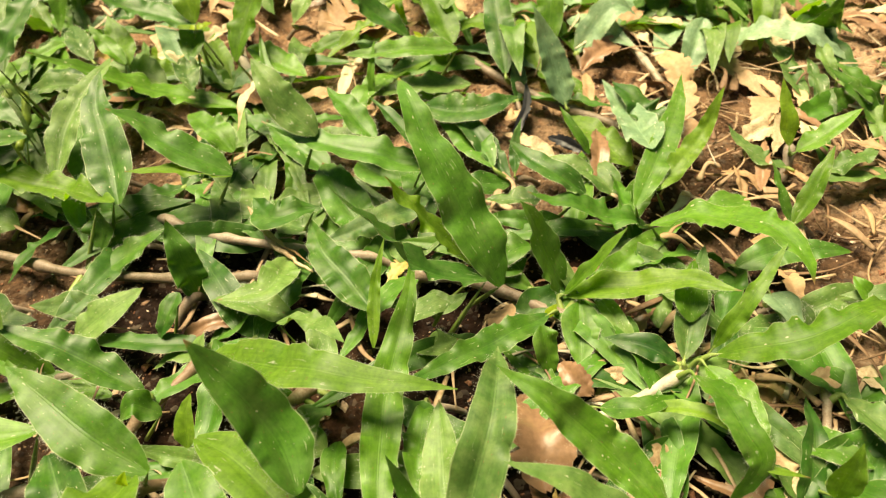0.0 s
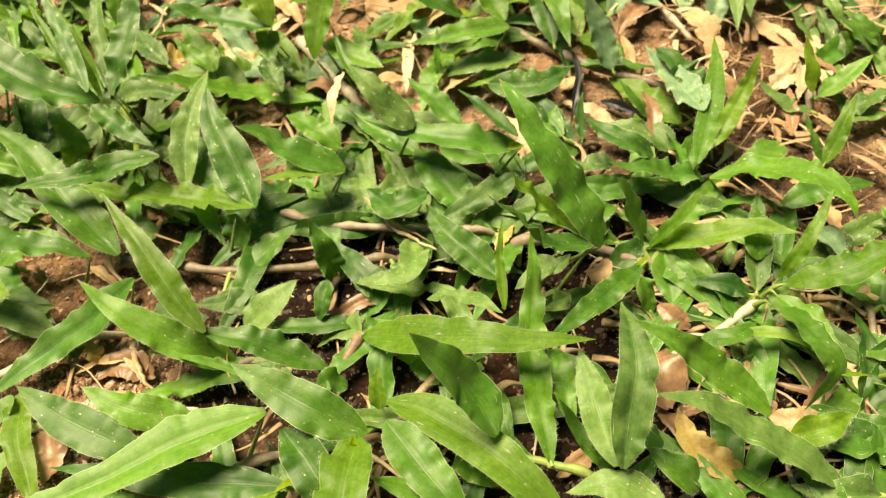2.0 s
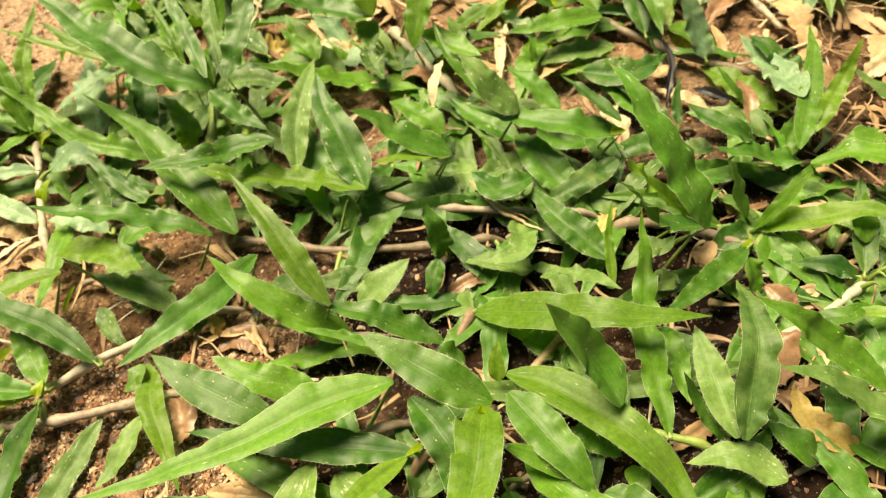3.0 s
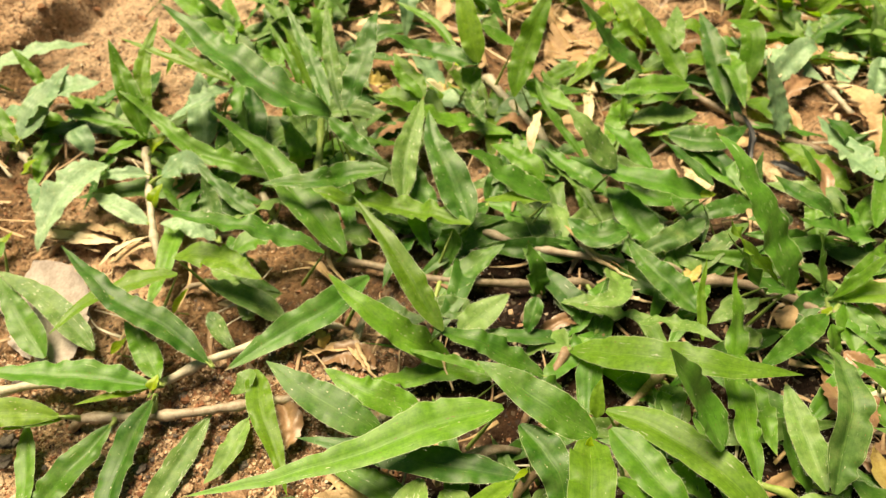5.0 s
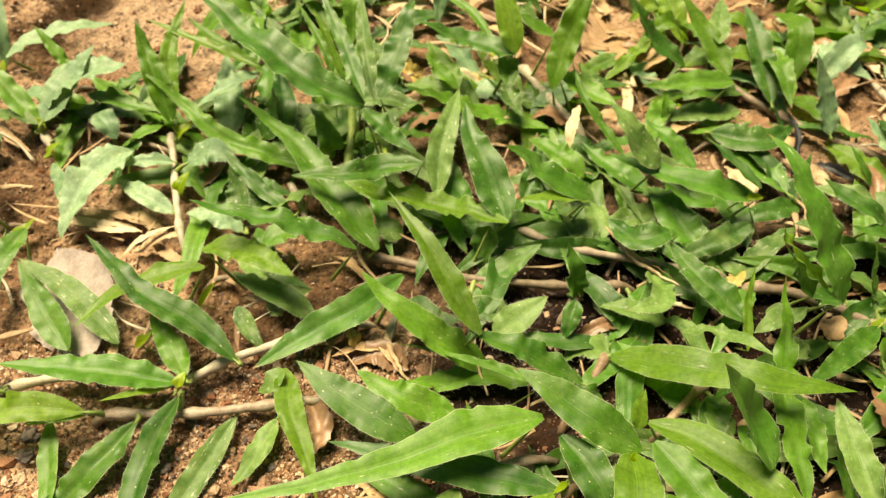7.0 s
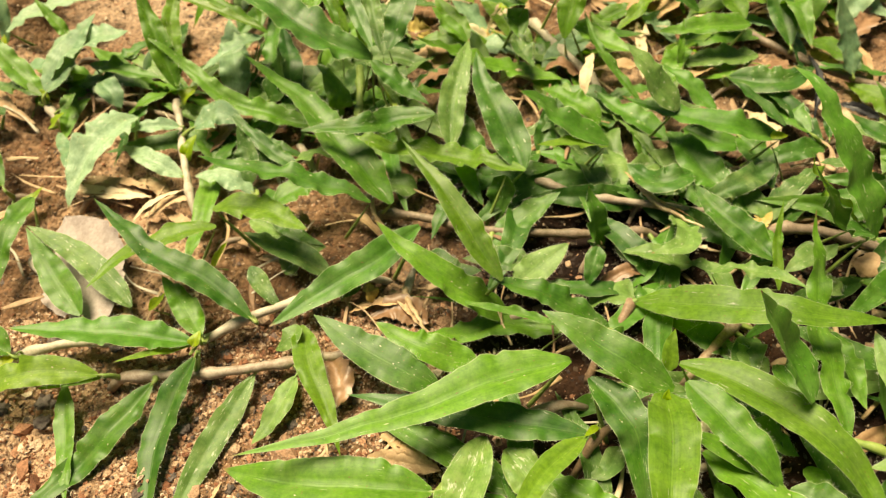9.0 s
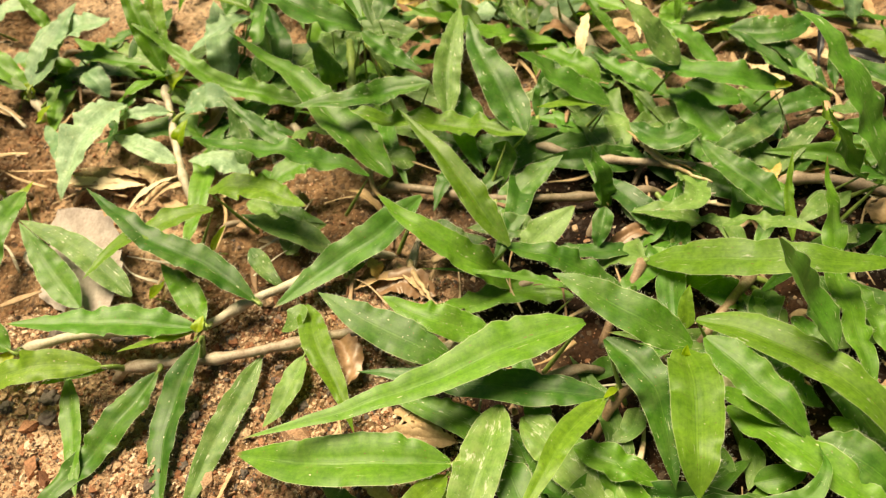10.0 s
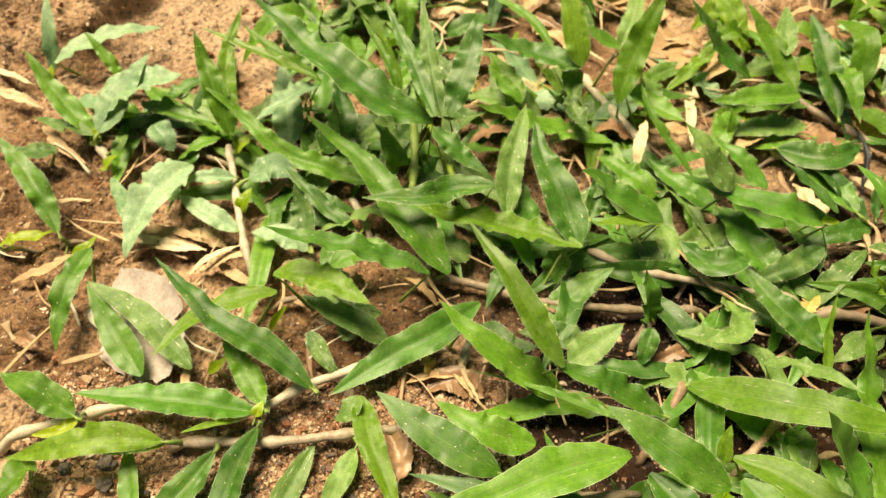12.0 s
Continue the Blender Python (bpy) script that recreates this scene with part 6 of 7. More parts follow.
def straw(rng, x, y):
    way, long = rng.uniform(0, 6.283), rng.uniform(0.008, 0.034)
    go = Vector((math.cos(way), math.sin(way), 0)) * long / 2
    bend = Vector((-go.y, go.x, 0)) * rng.uniform(-0.35, 0.35)
    z = rng.uniform(0.0012, 0.005 if y < 0.22 else 0.008)
    a, b, c = Vector((x, y, z)) - go, Vector((x, y, z + rng.uniform(0, 0.003))) + bend, Vector((x, y, z + rng.uniform(-0.0015, 0.003))) + go
    line, _ = glide([a, b, c], 12)
    thick = rng.uniform(0.0004, 0.0018) if long < 0.02 else rng.uniform(0.0003, 0.0009)
    verts, faces = tube_data(line, lambda s: thick * (0.75 + 0.35 * math.sin(5 * s + x * 90)), 6)
    # pressed flat
    verts = [Vector((v.x, v.y, line[k // 6].z + (v.z - line[k // 6].z) * 0.25)) for k, v in enumerate(verts)]
    return verts, faces


def scatter_straw():
    """The nearer pieces are things of their own, the rest is one mass."""
    rng = random.Random(77)
    mass, mass_faces = [], []
    plots = [(0.06, 0.2, 0.17, 0.27, 40, 50), (0.05, 0.11, 0.08, 0.17, 14, 30), (-0.18, 0.06, 0.06, 0.24, 56, 80), (-0.34, -0.18, 0.13, 0.25, 30, 20), (0.06, 0.3, 0.2, 0.38, 0, 130), (-0.18, 0.2, 0.26, 0.46, 0, 230), (-0.12, 0.08, 0.02, 0.06, 14, 0), (0.02, 0.13, 0.05, 0.15, 20, 70)]
    for x0, x1, y0, y1, single, rest in plots:
        for k in range(single + rest):
            verts, faces = straw(rng, rng.uniform(x0, x1), rng.uniform(y0, y1))
            if k < single:
                mat = rng.choice((STRAW, STRAW, PALE, DRY_LEAF))
                tagged(mesh_object("straw", verts, faces, mat), "dry tan piece of straw lying on the soil", "straw", "loose straw")
            else:
                first = len(mass)
                mass += verts
                mass_faces += [tuple(i + first for i in f) for f in faces]
    tagged(mesh_object("straw_litter", mass, mass_faces, litter_material()), "tangled dry tan straw litter over the soil", "straw litter", kind="stuff")


scatter_straw()


def root_tangle():
    """Fine dry roots and stalks that wind over the bare mound."""
    rng = random.Random(909)
    mats = (DRY_LEAF, STRAW, DRY_LEAF, BROWN_LEAF)
    for k in range(64):
        x, y, way = rng.uniform(0.09, 0.25), rng.uniform(0.13, 0.3), rng.uniform(0, 6.283)
        points, turn = [], rng.uniform(-0.9, 0.9)
        for _ in range(5):
            points.append((x, y, ground_height(x, y) + rng.uniform(0.001, 0.004)))
            way += turn * rng.uniform(0.2, 1.0)
            x, y = x + math.cos(way) * 0.008, y + math.sin(way) * 0.008
        line, _ = glide(points, 16)
        thick = rng.uniform(0.0002, 0.0006)
        verts, faces = tube_data(line, lambda s: thick * (1.1 - 0.6 * s), 6)
        tagged(mesh_object("root", verts, faces, rng.choice(mats)), "fine dry winding root on the bare soil", "root", "dry roots")


root_tangle()


def scatter_scraps():
    rng = random.Random(5150)
    for x0, x1, y0, y1, many in ((0.08, 0.25, 0.12, 0.32, 70), (-0.16, 0.2, 0.24, 0.4, 90), (-0.17, 0.08, 0.06, 0.28, 26), (-0.32, -0.18, 0.1, 0.22, 8), (0.02, 0.13, 0.05, 0.15, 30)):
        for _ in range(many):
            x, y, way = rng.uniform(x0, x1), rng.uniform(y0, y1), rng.uniform(0, 6.283)
            go = Vector((math.cos(way), math.sin(way), 0)) * rng.uniform(0.005, 0.013) * (1 if y < 0.2 else 1.4)
            a = Vector((x, y, 0.0015 if y < 0.2 else rng.uniform(0.0015, 0.006)))
            dry_leaf("dead_leaf", "small torn scrap of dry tan leaf", rng.choice((DRY_LEAF, STRAW, DRY_LEAF, BROWN_LEAF, BROWN_LEAF, DRY_LEAF, CREAM_LEAF)), rng.uniform(0.0025, 0.0065) * (1 if y < 0.2 else 1.7), a - go, a + Vector((0, 0, rng.uniform(0.0015, 0.005))), a + go, group="leaf scraps")


scatter_scraps()


def twig(label, mat, radius, *points):
    line, _ = glide(points, 20)
    wob = random.Random(5)
    line = [p + Vector((wob.uniform(-1, 1), wob.uniform(-1, 1), wob.uniform(-1, 1))) * radius * 0.35 for p in line]
    verts, faces = tube_data(line, lambda s: radius * (1.1 - 0.75 * s), 7)
    return tagged(mesh_object("twig", verts, faces, mat), label, "twig")


# ---- soil crumbs and stones ----
def lump_data(rng, at, size, rough):
    """An uneven little stone: twelve corners, twenty faces."""
    g = 1.618
    corners = [(-1, g, 0), (1, g, 0), (-1, -g, 0), (1, -g, 0), (0, -1, g), (0, 1, g), (0, -1, -g), (0, 1, -g), (g, 0, -1), (g, 0, 1), (-g, 0, -1), (-g, 0, 1)]
    turn = Euler((rng.uniform(0, 6), rng.uniform(0, 6), rng.uniform(0, 6))).to_matrix()
    flat = Vector((rng.uniform(0.7, 1.2), rng.uniform(0.7, 1.2), rng.uniform(0.5, 0.9)))
    out = []
    for c in corners:
        v = turn @ Vector(c) * (1 + rng.uniform(-rough, rough)) * size / 1.9
        out.append((at[0] + v.x * flat.x, at[1] + v.y * flat.y, at[2] + v.z * flat.z))
    return out


LUMP_FACES = [(0, 11, 5), (0, 5, 1), (0, 1, 7), (0, 7, 10), (0, 10, 11), (1, 5, 9), (5, 11, 4), (11, 10, 2), (10, 7, 6), (7, 1, 8),
              (3, 9, 4), (3, 4, 2), (3, 2, 6), (3, 6, 8), (3, 8, 9), (4, 9, 5), (2, 4, 11), (6, 2, 10), (8, 6, 7), (9, 8, 1)]


def crumb_material():
    m, nodes, links = material("crumbs")
    bsdf = nodes["Principled BSDF"]
    geo = nodes.new("ShaderNodeNewGeometry")
    where = nodes.new("ShaderNodeTexCoord")
    fine = node(nodes, "ShaderNodeTexNoise", Scale=1500.0, Detail=4.0)
    links.new(where.outputs["Object"], fine.inputs["Vector"])
    colour = ramp(nodes, links, geo.outputs["Random Per Island"], [(0.0, (0.07, 0.045, 0.035)), (0.1, (0.17, 0.14, 0.13)), (0.16, (0.24, 0.1, 0.055)), (0.36, (0.42, 0.21, 0.125)), (0.55, (0.4, 0.26, 0.17)), (0.78, (0.58, 0.39, 0.26)), (0.96, (0.68, 0.51, 0.38)), (1.0, (0.72, 0.6, 0.47))])
    shade = ramp(nodes, links, fine.outputs[0], [(0.3, (0.5,)), (0.7, (1.25,))])
    links.new(mixed(nodes, links, "MULTIPLY", 1.0, colour, shade), bsdf.inputs["Base Color"])
    bump = node(nodes, "ShaderNodeBump", Strength=0.9, Distance=0.0005)
    links.new(fine.outputs[0], bump.inputs["Height"])
    links.new(bump.outputs[0], bsdf.inputs["Normal"])
    bsdf.inputs["Roughness"].default_value = 0.9
    bsdf.inputs["Specular IOR Level"].default_value = 0.25
    return m


def build_crumbs():
    rng = random.Random(11)
    verts, faces = [], []
    plots = [(-0.3, -0.13, 0.03, 0.13, 46000), (-0.38, -0.18, 0.12, 0.36, 14000), (-0.19, 0.06, 0.04, 0.3, 11000), (0.05, 0.26, 0.06, 0.33, 9000), (-0.1, 0.12, 0.3, 0.42, 900)]
    for x0, x1, y0, y1, many in plots:
        for _ in range(many):
            x, y = rng.uniform(x0, x1), rng.uniform(y0, y1)
            size = (0.0002 if rng.random() < 0.93 else 0.0005) * math.exp(rng.gauss(0.15, 0.6))
            k = len(verts)
            verts += lump_data(rng, (x, y, ground_height(x, y) + size * 0.15), size, 0.62)
            faces += [(a + k, b + k, c + k) for a, b, c in LUMP_FACES]
    ob = mesh_object("soil_crumbs", verts, faces, crumb_material(), smooth=False)
    tagged(ob, "loose reddish brown soil crumbs and sand grains", "soil crumbs", kind="stuff")


build_crumbs()
CLOD = plain_material("clod", (0.13, 0.055, 0.028), (0.42, 0.22, 0.115), 330, 0.9, 0.0012, strength=1.0, third=(0.27, 0.125, 0.06))
DARK_STONE = plain_material("dark_stone", (0.045, 0.035, 0.032), (0.2, 0.16, 0.14), 420, 0.85, 0.0008, strength=1.0)


def lump(name, label, category, mat, x, y, size, seed, group):
    rng = random.Random(seed)
    bm = bmesh.new()
    bmesh.ops.create_icosphere(bm, subdivisions=4, radius=size)
    for v in bm.verts:
        n = v.co.normalized()
        v.co *= 1 + 0.5 * noise.noise(n * 1.7 + Vector((seed, 0, 0))) + 0.22 * noise.noise(n * 5 + Vector((0, seed, 0))) + 0.07 * noise.noise(n * 13)
        v.co.z *= 0.7
    for f in bm.faces:
        f.smooth = True
    data = bpy.data.meshes.new(name)
    bm.to_mesh(data)
    bm.free()
    data.materials.append(mat)
    ob = new(name, data)
    ob.location = (x, y, ground_height(x, y) + 0.25 * size)
    ob.rotation_euler = (0, 0, rng.uniform(0, 6))
    tagged(ob, label, category, group)


def scatter_lumps():
    rng = random.Random(23)
    for k in range(70):
        x0, x1, y0, y1 = rng.choice(((-0.3, -0.16, 0.04, 0.13), (-0.37, -0.22, 0.13, 0.35), (-0.37, -0.22, 0.13, 0.35), (0.08, 0.25, 0.1, 0.3), (-0.18, 0.05, 0.1, 0.3)))
        lump("soil_clod", "small rough clod of reddish brown earth", "clod", CLOD, rng.uniform(x0, x1), rng.uniform(y0, y1), 0.0011 * math.exp(rng.gauss(0.35, 0.45)), k, "earth clods")
    for k in range(40):
        lump("stone", "small dark grey stone in the soil", "stone", DARK_STONE, rng.uniform(-0.29, -0.15), rng.uniform(0.04, 0.12), 0.00115 * math.exp(rng.gauss(0.3, 0.45)), 100 + k, "dark stones")


scatter_lumps()

# ---- dead leaves where they lie ----
dry_leaf('dead_leaf', 'large papery grey dead leaf lying flat on the soil', GREY_LEAF, 0.037, (-0.2545, 0.1240, 0.0040), (-0.2660, 0.1440, 0.0062), (-0.2800, 0.1690, 0.0075), fold=0.06)
dry_leaf('dead_leaf', 'glossy brown dead leaf among the grass', BROWN_LEAF, 0.0182, (0.0224, 0.0858, 0.0067), (0.0213, 0.0990, 0.0087), (0.0193, 0.1133, 0.0047))
dry_leaf('dead_leaf', 'yellowing dead leaf with brown spots', YELLOW_LEAF, 0.0097, (0.0399, 0.0637, 0.0042), (0.0301, 0.0688, 0.0074), (0.0249, 0.0767, 0.0086), (0.0240, 0.0843, 0.0118))
dry_leaf('dead_leaf', 'bleached cream dry leaf', CREAM_LEAF, 0.0054, (-0.0705, 0.2400, 0.0207), (-0.0749, 0.2259, 0.0207), (-0.0771, 0.2164, 0.0147))
dry_leaf('dead_leaf', 'glossy brown dead leaf among the grass', BROWN_LEAF, 0.0076, (0.0289, 0.1211, 0.0083), (0.0318, 0.1157, 0.0095), (0.0365, 0.1110, 0.0083))
dry_leaf('straw', 'flat dry straw strip', STRAW, 0.0071, (-0.2900, 0.1870, 0.0031), (-0.2669, 0.1851, 0.0047), (-0.2503, 0.1799, 0.0051), group='loose straw')
dry_leaf('straw', 'flat dry straw strip', STRAW, 0.0059, (-0.2524, 0.1702, 0.0035), (-0.2409, 0.1753, 0.0071), (-0.2314, 0.1767, 0.0065), group='loose straw')
dry_leaf('straw', 'flat dry straw strip', STRAW, 0.0048, (-0.2453, 0.1754, 0.0031), (-0.2369, 0.1691, 0.0037), (-0.2288, 0.1655, 0.0031), group='loose straw')
dry_leaf('dead_leaf', 'glossy brown dead leaf among the grass', BROWN_LEAF, 0.0109, (-0.1735, 0.1084, 0.0034), (-0.1686, 0.0969, 0.0052), (-0.1699, 0.0879, 0.0034))
dry_leaf('dead_leaf', 'curled tan dry leaf on the soil', DRY_LEAF, 0.0079, (-0.1545, 0.0795, 0.0023), (-0.1421, 0.0766, 0.0043), (-0.1309, 0.0787, 0.0033))
dry_leaf('straw', 'flat dry straw strip', STRAW, 0.0067, (-0.1577, 0.0732, 0.0023), (-0.1464, 0.0716, 0.0035), (-0.1354, 0.0684, 0.0023), group='loose straw')
dry_leaf('straw', 'flat dry straw strip', STRAW, 0.0089, (0.0538, 0.1063, 0.0043), (0.0526, 0.0958, 0.0053), (0.0472, 0.0889, 0.0033), group='loose straw')
dry_leaf('straw', 'flat dry straw strip', STRAW, 0.0063, (0.0685, 0.1232, 0.0031), (0.0737, 0.1165, 0.0037), (0.0791, 0.1106, 0.0031), group='loose straw')
dry_leaf('dead_leaf', 'bleached cream dry leaf', CREAM_LEAF, 0.0084, (0.1088, 0.1217, 0.0023), (0.1135, 0.1157, 0.0035), (0.1176, 0.1096, 0.0023))
dry_leaf('dead_leaf', 'curled tan dry leaf on the soil', DRY_LEAF, 0.0337, (-0.0609, 0.3006, 0.0034), (-0.0490, 0.3052, 0.0052), (-0.0322, 0.3196, 0.0034))
dry_leaf('dead_leaf', 'curled tan dry leaf on the soil', DRY_LEAF, 0.0321, (-0.0694, 0.3419, 0.0023), (-0.0573, 0.3401, 0.0035), (-0.0420, 0.3365, 0.0023))
dry_leaf('dead_leaf', 'curled tan dry leaf on the soil', DRY_LEAF, 0.0141, (0.0610, 0.2918, 0.0034), (0.0730, 0.2943, 0.0052), (0.0893, 0.2920, 0.0034))
dry_leaf('straw', 'flat dry straw strip', STRAW, 0.0081, (0.1051, 0.2767, 0.0031), (0.1121, 0.2577, 0.0037), (0.1203, 0.2409, 0.0031), group='loose straw')
dry_leaf('straw', 'flat dry straw strip', STRAW, 0.0055, (0.1307, 0.2516, 0.0034), (0.1300, 0.2342, 0.0052), (0.1247, 0.2179, 0.0034), group='loose straw')
dry_leaf('straw', 'flat dry straw strip', STRAW, 0.0041, (0.1449, 0.2064, 0.0043), (0.1460, 0.1927, 0.0053), (0.1436, 0.1814, 0.0033), group='loose straw')
dry_leaf('straw', 'flat dry straw strip', STRAW, 0.0076, (0.0510, 0.0803, 0.0065), (0.0574, 0.0767, 0.0089), (0.0659, 0.0792, 0.0065), group='loose straw')
dry_leaf('straw', 'flat dry straw strip', STRAW, 0.0073, (0.0546, 0.1024, 0.0033), (0.0546, 0.0958, 0.0045), (0.0503, 0.0902, 0.0033), group='loose straw')
dry_leaf('dead_leaf', 'curled tan dry leaf on the soil', DRY_LEAF, 0.0099, (0.0114, 0.1417, 0.0034), (0.0133, 0.1378, 0.0052), (0.0108, 0.1347, 0.0034))
dry_leaf('dead_leaf', 'yellowing dead leaf with brown spots', YELLOW_LEAF, 0.0062, (-0.0201, 0.1539, 0.0032), (-0.0160, 0.1598, 0.0046), (-0.0123, 0.1656, 0.0042))
dry_leaf('dead_leaf', 'glossy brown dead leaf among the grass', BROWN_LEAF, 0.0094, (-0.1569, 0.1980, 0.0034), (-0.1513, 0.1900, 0.0052), (-0.1458, 0.1963, 0.0034))
dry_leaf('dead_leaf', 'glossy brown dead leaf among the grass', BROWN_LEAF, 0.0106, (-0.1606, 0.1225, 0.0024), (-0.1503, 0.1263, 0.0042), (-0.1396, 0.1202, 0.0024))
dry_leaf('straw', 'flat dry straw strip', STRAW, 0.0034, (-0.1531, 0.1341, 0.0033), (-0.1459, 0.1237, 0.0045), (-0.1403, 0.1156, 0.0033), group='loose straw')
dry_leaf('dead_leaf', 'yellowing dead leaf with brown spots', YELLOW_LEAF, 0.0067, (-0.1583, 0.1302, 0.0041), (-0.1599, 0.1302, 0.0077), (-0.1613, 0.1333, 0.0101))
dry_leaf('straw', 'flat dry straw strip', STRAW, 0.0051, (-0.2036, 0.1501, 0.0023), (-0.1898, 0.1494, 0.0035), (-0.1757, 0.1423, 0.0023), group='loose straw')
dry_leaf('dead_leaf', 'glossy brown dead leaf among the grass', BROWN_LEAF, 0.0109, (-0.1009, 0.1908, 0.0031), (-0.0918, 0.1832, 0.0037), (-0.0789, 0.1789, 0.0031))
dry_leaf('dead_leaf', 'curled tan dry leaf on the soil', DRY_LEAF, 0.0127, (-0.1499, 0.1907, 0.0023), (-0.1408, 0.1925, 0.0035), (-0.1298, 0.1889, 0.0023))
dry_leaf('dead_leaf', 'yellowing dead leaf with brown spots', YELLOW_LEAF, 0.0137, (-0.1560, 0.2838, 0.0043), (-0.1473, 0.2795, 0.0055), (-0.1402, 0.2829, 0.0043))
dry_leaf('dead_leaf', 'yellowing dead leaf with brown spots', YELLOW_LEAF, 0.0106, (-0.1273, 0.2816, 0.0033), (-0.1132, 0.2734, 0.0053), (-0.1032, 0.2768, 0.0043))
dry_leaf('dead_leaf', 'curled tan dry leaf on the soil', DRY_LEAF, 0.0134, (-0.1221, 0.2780, 0.0023), (-0.1121, 0.2669, 0.0035), (-0.1033, 0.2629, 0.0023))
dry_leaf('dead_leaf', 'curled tan dry leaf on the soil', DRY_LEAF, 0.0245, (-0.0427, 0.2898, 0.0022), (-0.0288, 0.2938, 0.0036), (-0.0139, 0.3069, 0.0032))
dry_leaf('dead_leaf', 'bleached cream dry leaf', CREAM_LEAF, 0.0052, (-0.0417, 0.2839, 0.0033), (-0.0438, 0.2637, 0.0053), (-0.0465, 0.2413, 0.0043))
dry_leaf('dead_leaf', 'curled tan dry leaf on the soil', DRY_LEAF, 0.0111, (0.0189, 0.2355, 0.0023), (0.0236, 0.2351, 0.0035), (0.0286, 0.2410, 0.0023))
dry_leaf('dead_leaf', 'bleached cream dry leaf', CREAM_LEAF, 0.0080, (0.0788, 0.0864, 0.0033), (0.0838, 0.0870, 0.0045), (0.0903, 0.0886, 0.0033))
dry_leaf('straw', 'flat dry straw strip', STRAW, 0.0056, (-0.1693, 0.0649, 0.0020), (-0.1608, 0.0571, 0.0027), (-0.1529, 0.0493, 0.0020), group='loose straw')
dry_leaf('dead_leaf', 'curled tan dry leaf on the soil', DRY_LEAF, 0.0090, (-0.1505, 0.0803, 0.0023), (-0.1401, 0.0775, 0.0043), (-0.1314, 0.0790, 0.0033))
dry_leaf('straw', 'flat dry straw strip', STRAW, 0.0019, (-0.2022, 0.0660, 0.0020), (-0.2048, 0.0594, 0.0020), (-0.2080, 0.0522, 0.0020), group='loose straw')
dry_leaf('straw', 'flat dry straw strip', STRAW, 0.0058, (-0.1584, 0.0729, 0.0020), (-0.1472, 0.0703, 0.0034), (-0.1357, 0.0680, 0.0023), group='loose straw')
dry_leaf('dead_leaf', 'bleached cream dry leaf', CREAM_LEAF, 0.0070, (0.1056, 0.0896, 0.0033), (0.1132, 0.0893, 0.0045), (0.1222, 0.0918, 0.0033))
dry_leaf('straw', 'flat dry straw strip', STRAW, 0.0079, (0.0868, 0.1000, 0.0034), (0.0809, 0.0956, 0.0052), (0.0813, 0.0890, 0.0034), group='loose straw')
dry_leaf('straw', 'flat dry straw strip', STRAW, 0.0044, (0.0942, 0.1059, 0.0022), (0.1001, 0.0952, 0.0036), (0.1098, 0.0887, 0.0032), group='loose straw')
dry_leaf('dead_leaf', 'curled tan dry leaf on the soil', DRY_LEAF, 0.0080, (0.0493, 0.0904, 0.0034), (0.0542, 0.0969, 0.0052), (0.0584, 0.1024, 0.0034))
dry_leaf('straw', 'flat dry straw strip', STRAW, 0.0095, (-0.2436, 0.1828, 0.0023), (-0.2558, 0.1882, 0.0043), (-0.2674, 0.1872, 0.0033), group='loose straw')
dry_leaf('dead_leaf', 'curled tan dry leaf on the soil', CREAM_LEAF, 0.0058, (-0.3770, 0.2860, 0.0043), (-0.3623, 0.2776, 0.0055), (-0.3527, 0.2752, 0.0043))
dry_leaf('dead_leaf', 'curled tan dry leaf on the soil', CREAM_LEAF, 0.0055, (-0.3721, 0.2719, 0.0034), (-0.3549, 0.2645, 0.0052), (-0.3441, 0.2602, 0.0034))
dry_leaf('straw', 'flat dry straw strip', STRAW, 0.0058, (-0.3421, 0.2519, 0.0032), (-0.3268, 0.2350, 0.0046), (-0.3124, 0.2249, 0.0042), group='loose straw')
dry_leaf('dead_leaf', 'bleached cream dry leaf', CREAM_LEAF, 0.0041, (-0.2808, 0.1938, 0.0031), (-0.2653, 0.1882, 0.0039), (-0.2505, 0.1827, 0.0041))
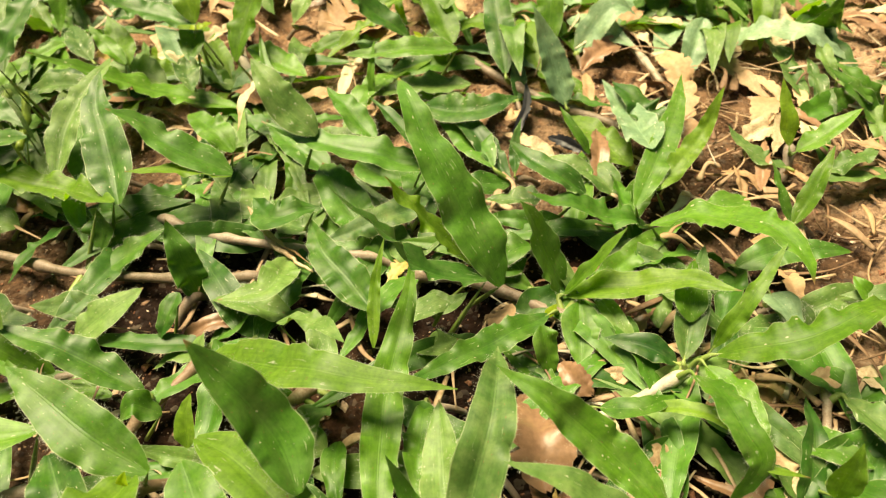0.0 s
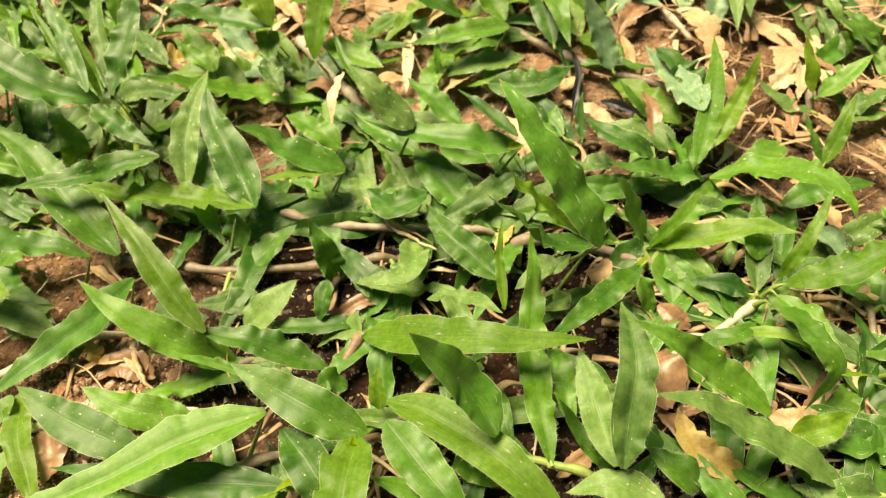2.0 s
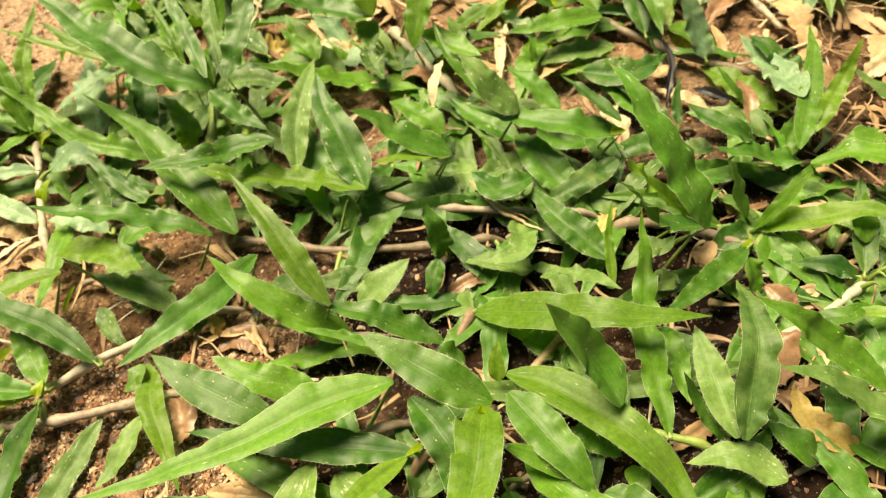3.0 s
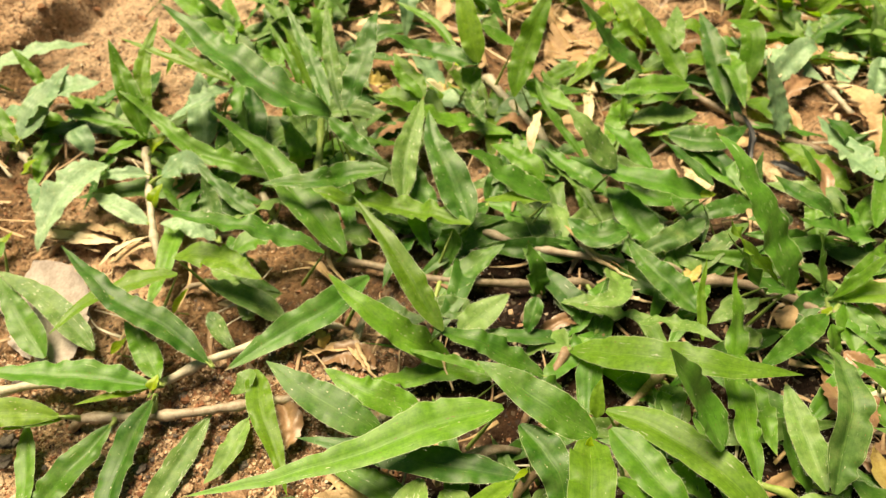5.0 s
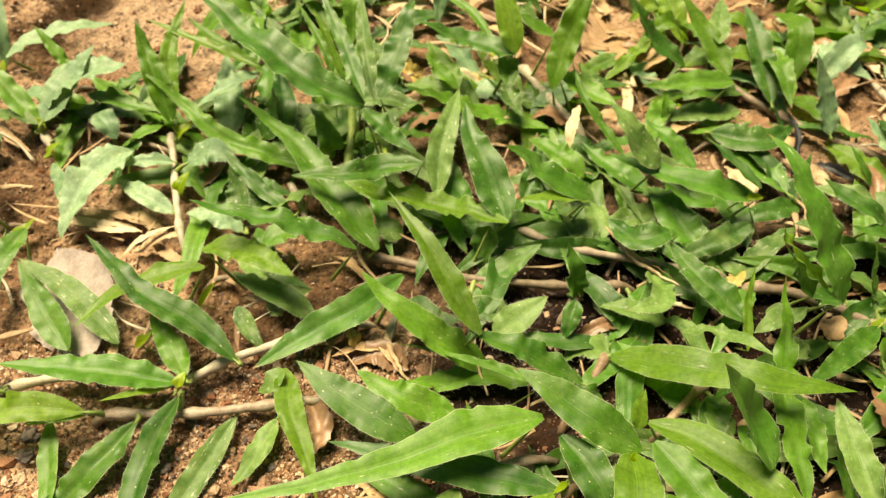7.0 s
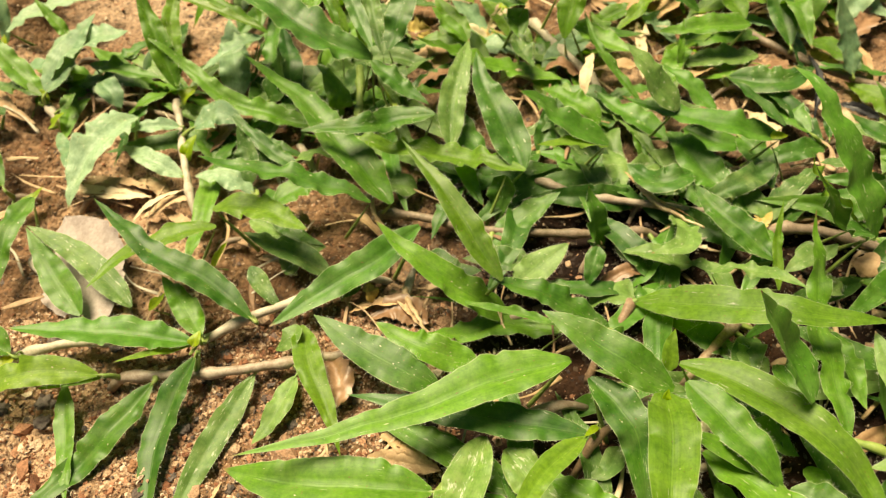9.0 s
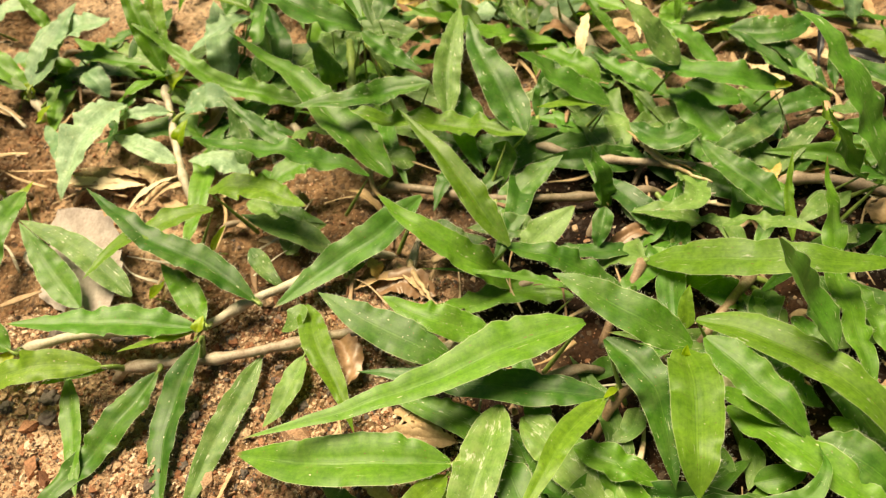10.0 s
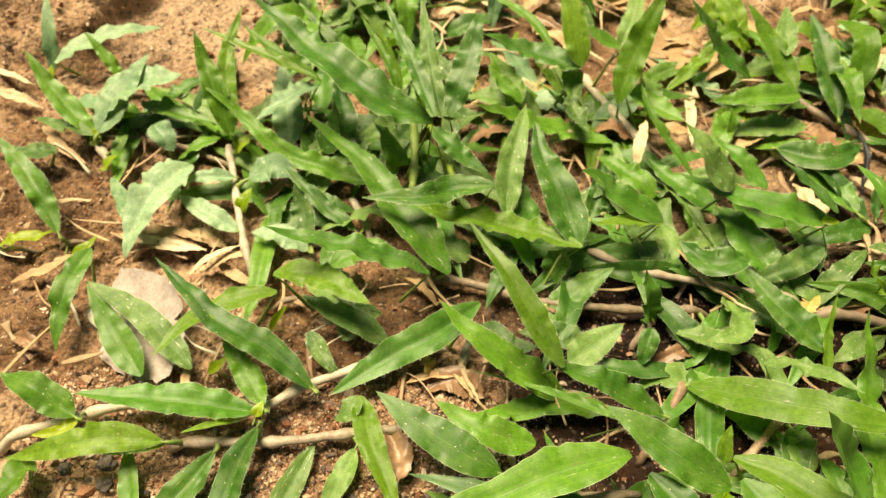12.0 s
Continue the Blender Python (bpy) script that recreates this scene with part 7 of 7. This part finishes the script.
dry_leaf('dead_leaf', 'curled tan dry leaf on the soil', DRY_LEAF, 0.0030, (-0.0657, 0.1779, 0.0140), (-0.0576, 0.1669, 0.0130), (-0.0424, 0.1546, 0.0120))
dry_leaf('dead_leaf', 'glossy brown dead leaf among the grass', BROWN_LEAF, 0.0095, (-0.0048, 0.1562, 0.0034), (0.0037, 0.1598, 0.0052), (0.0116, 0.1570, 0.0034))
dry_leaf('dead_leaf', 'bleached cream dry leaf', CREAM_LEAF, 0.0057, (-0.2879, 0.1868, 0.0041), (-0.2677, 0.1821, 0.0057), (-0.2499, 0.1794, 0.0061))
dry_leaf('straw', 'flat dry straw strip', STRAW, 0.0037, (-0.2712, 0.1908, 0.0053), (-0.2590, 0.1859, 0.0073), (-0.2489, 0.1821, 0.0063), group='loose straw')
dry_leaf('dead_leaf', 'bleached cream dry leaf', CREAM_LEAF, 0.0028, (-0.2544, 0.1680, 0.0054), (-0.2468, 0.1735, 0.0092), (-0.2322, 0.1813, 0.0094))
dry_leaf('dead_leaf', 'curled tan dry leaf on the soil', DRY_LEAF, 0.0051, (-0.3249, 0.1648, 0.0022), (-0.3135, 0.1695, 0.0036), (-0.3031, 0.1787, 0.0032))
twig('thin bleached twig lying across the leaves', CREAM_LEAF, 0.0011, (-0.0611, 0.1726, 0.0120), (-0.0550, 0.1630, 0.0120), (-0.0484, 0.1569, 0.0120), (-0.0409, 0.1506, 0.0130))
twig('thin curved dry root stalk', STRAW, 0.0012, (-0.1487, 0.1337, 0.0040), (-0.1435, 0.1205, 0.0060), (-0.1382, 0.1141, 0.0030))
dry_leaf('dead_leaf', 'black shrivelled strip of dead leaf', BLACK, 0.0034, (0.0277, 0.2535, 0.0060), (0.0269, 0.2364, 0.0080), (0.0230, 0.2243, 0.0070), (0.0190, 0.2125, 0.0030))
dry_leaf('dead_leaf', 'black shrivelled strip of dead leaf', BLACK, 0.0045, (0.0342, 0.2246, 0.0020), (0.0395, 0.2191, 0.0040), (0.0480, 0.2132, 0.0030))
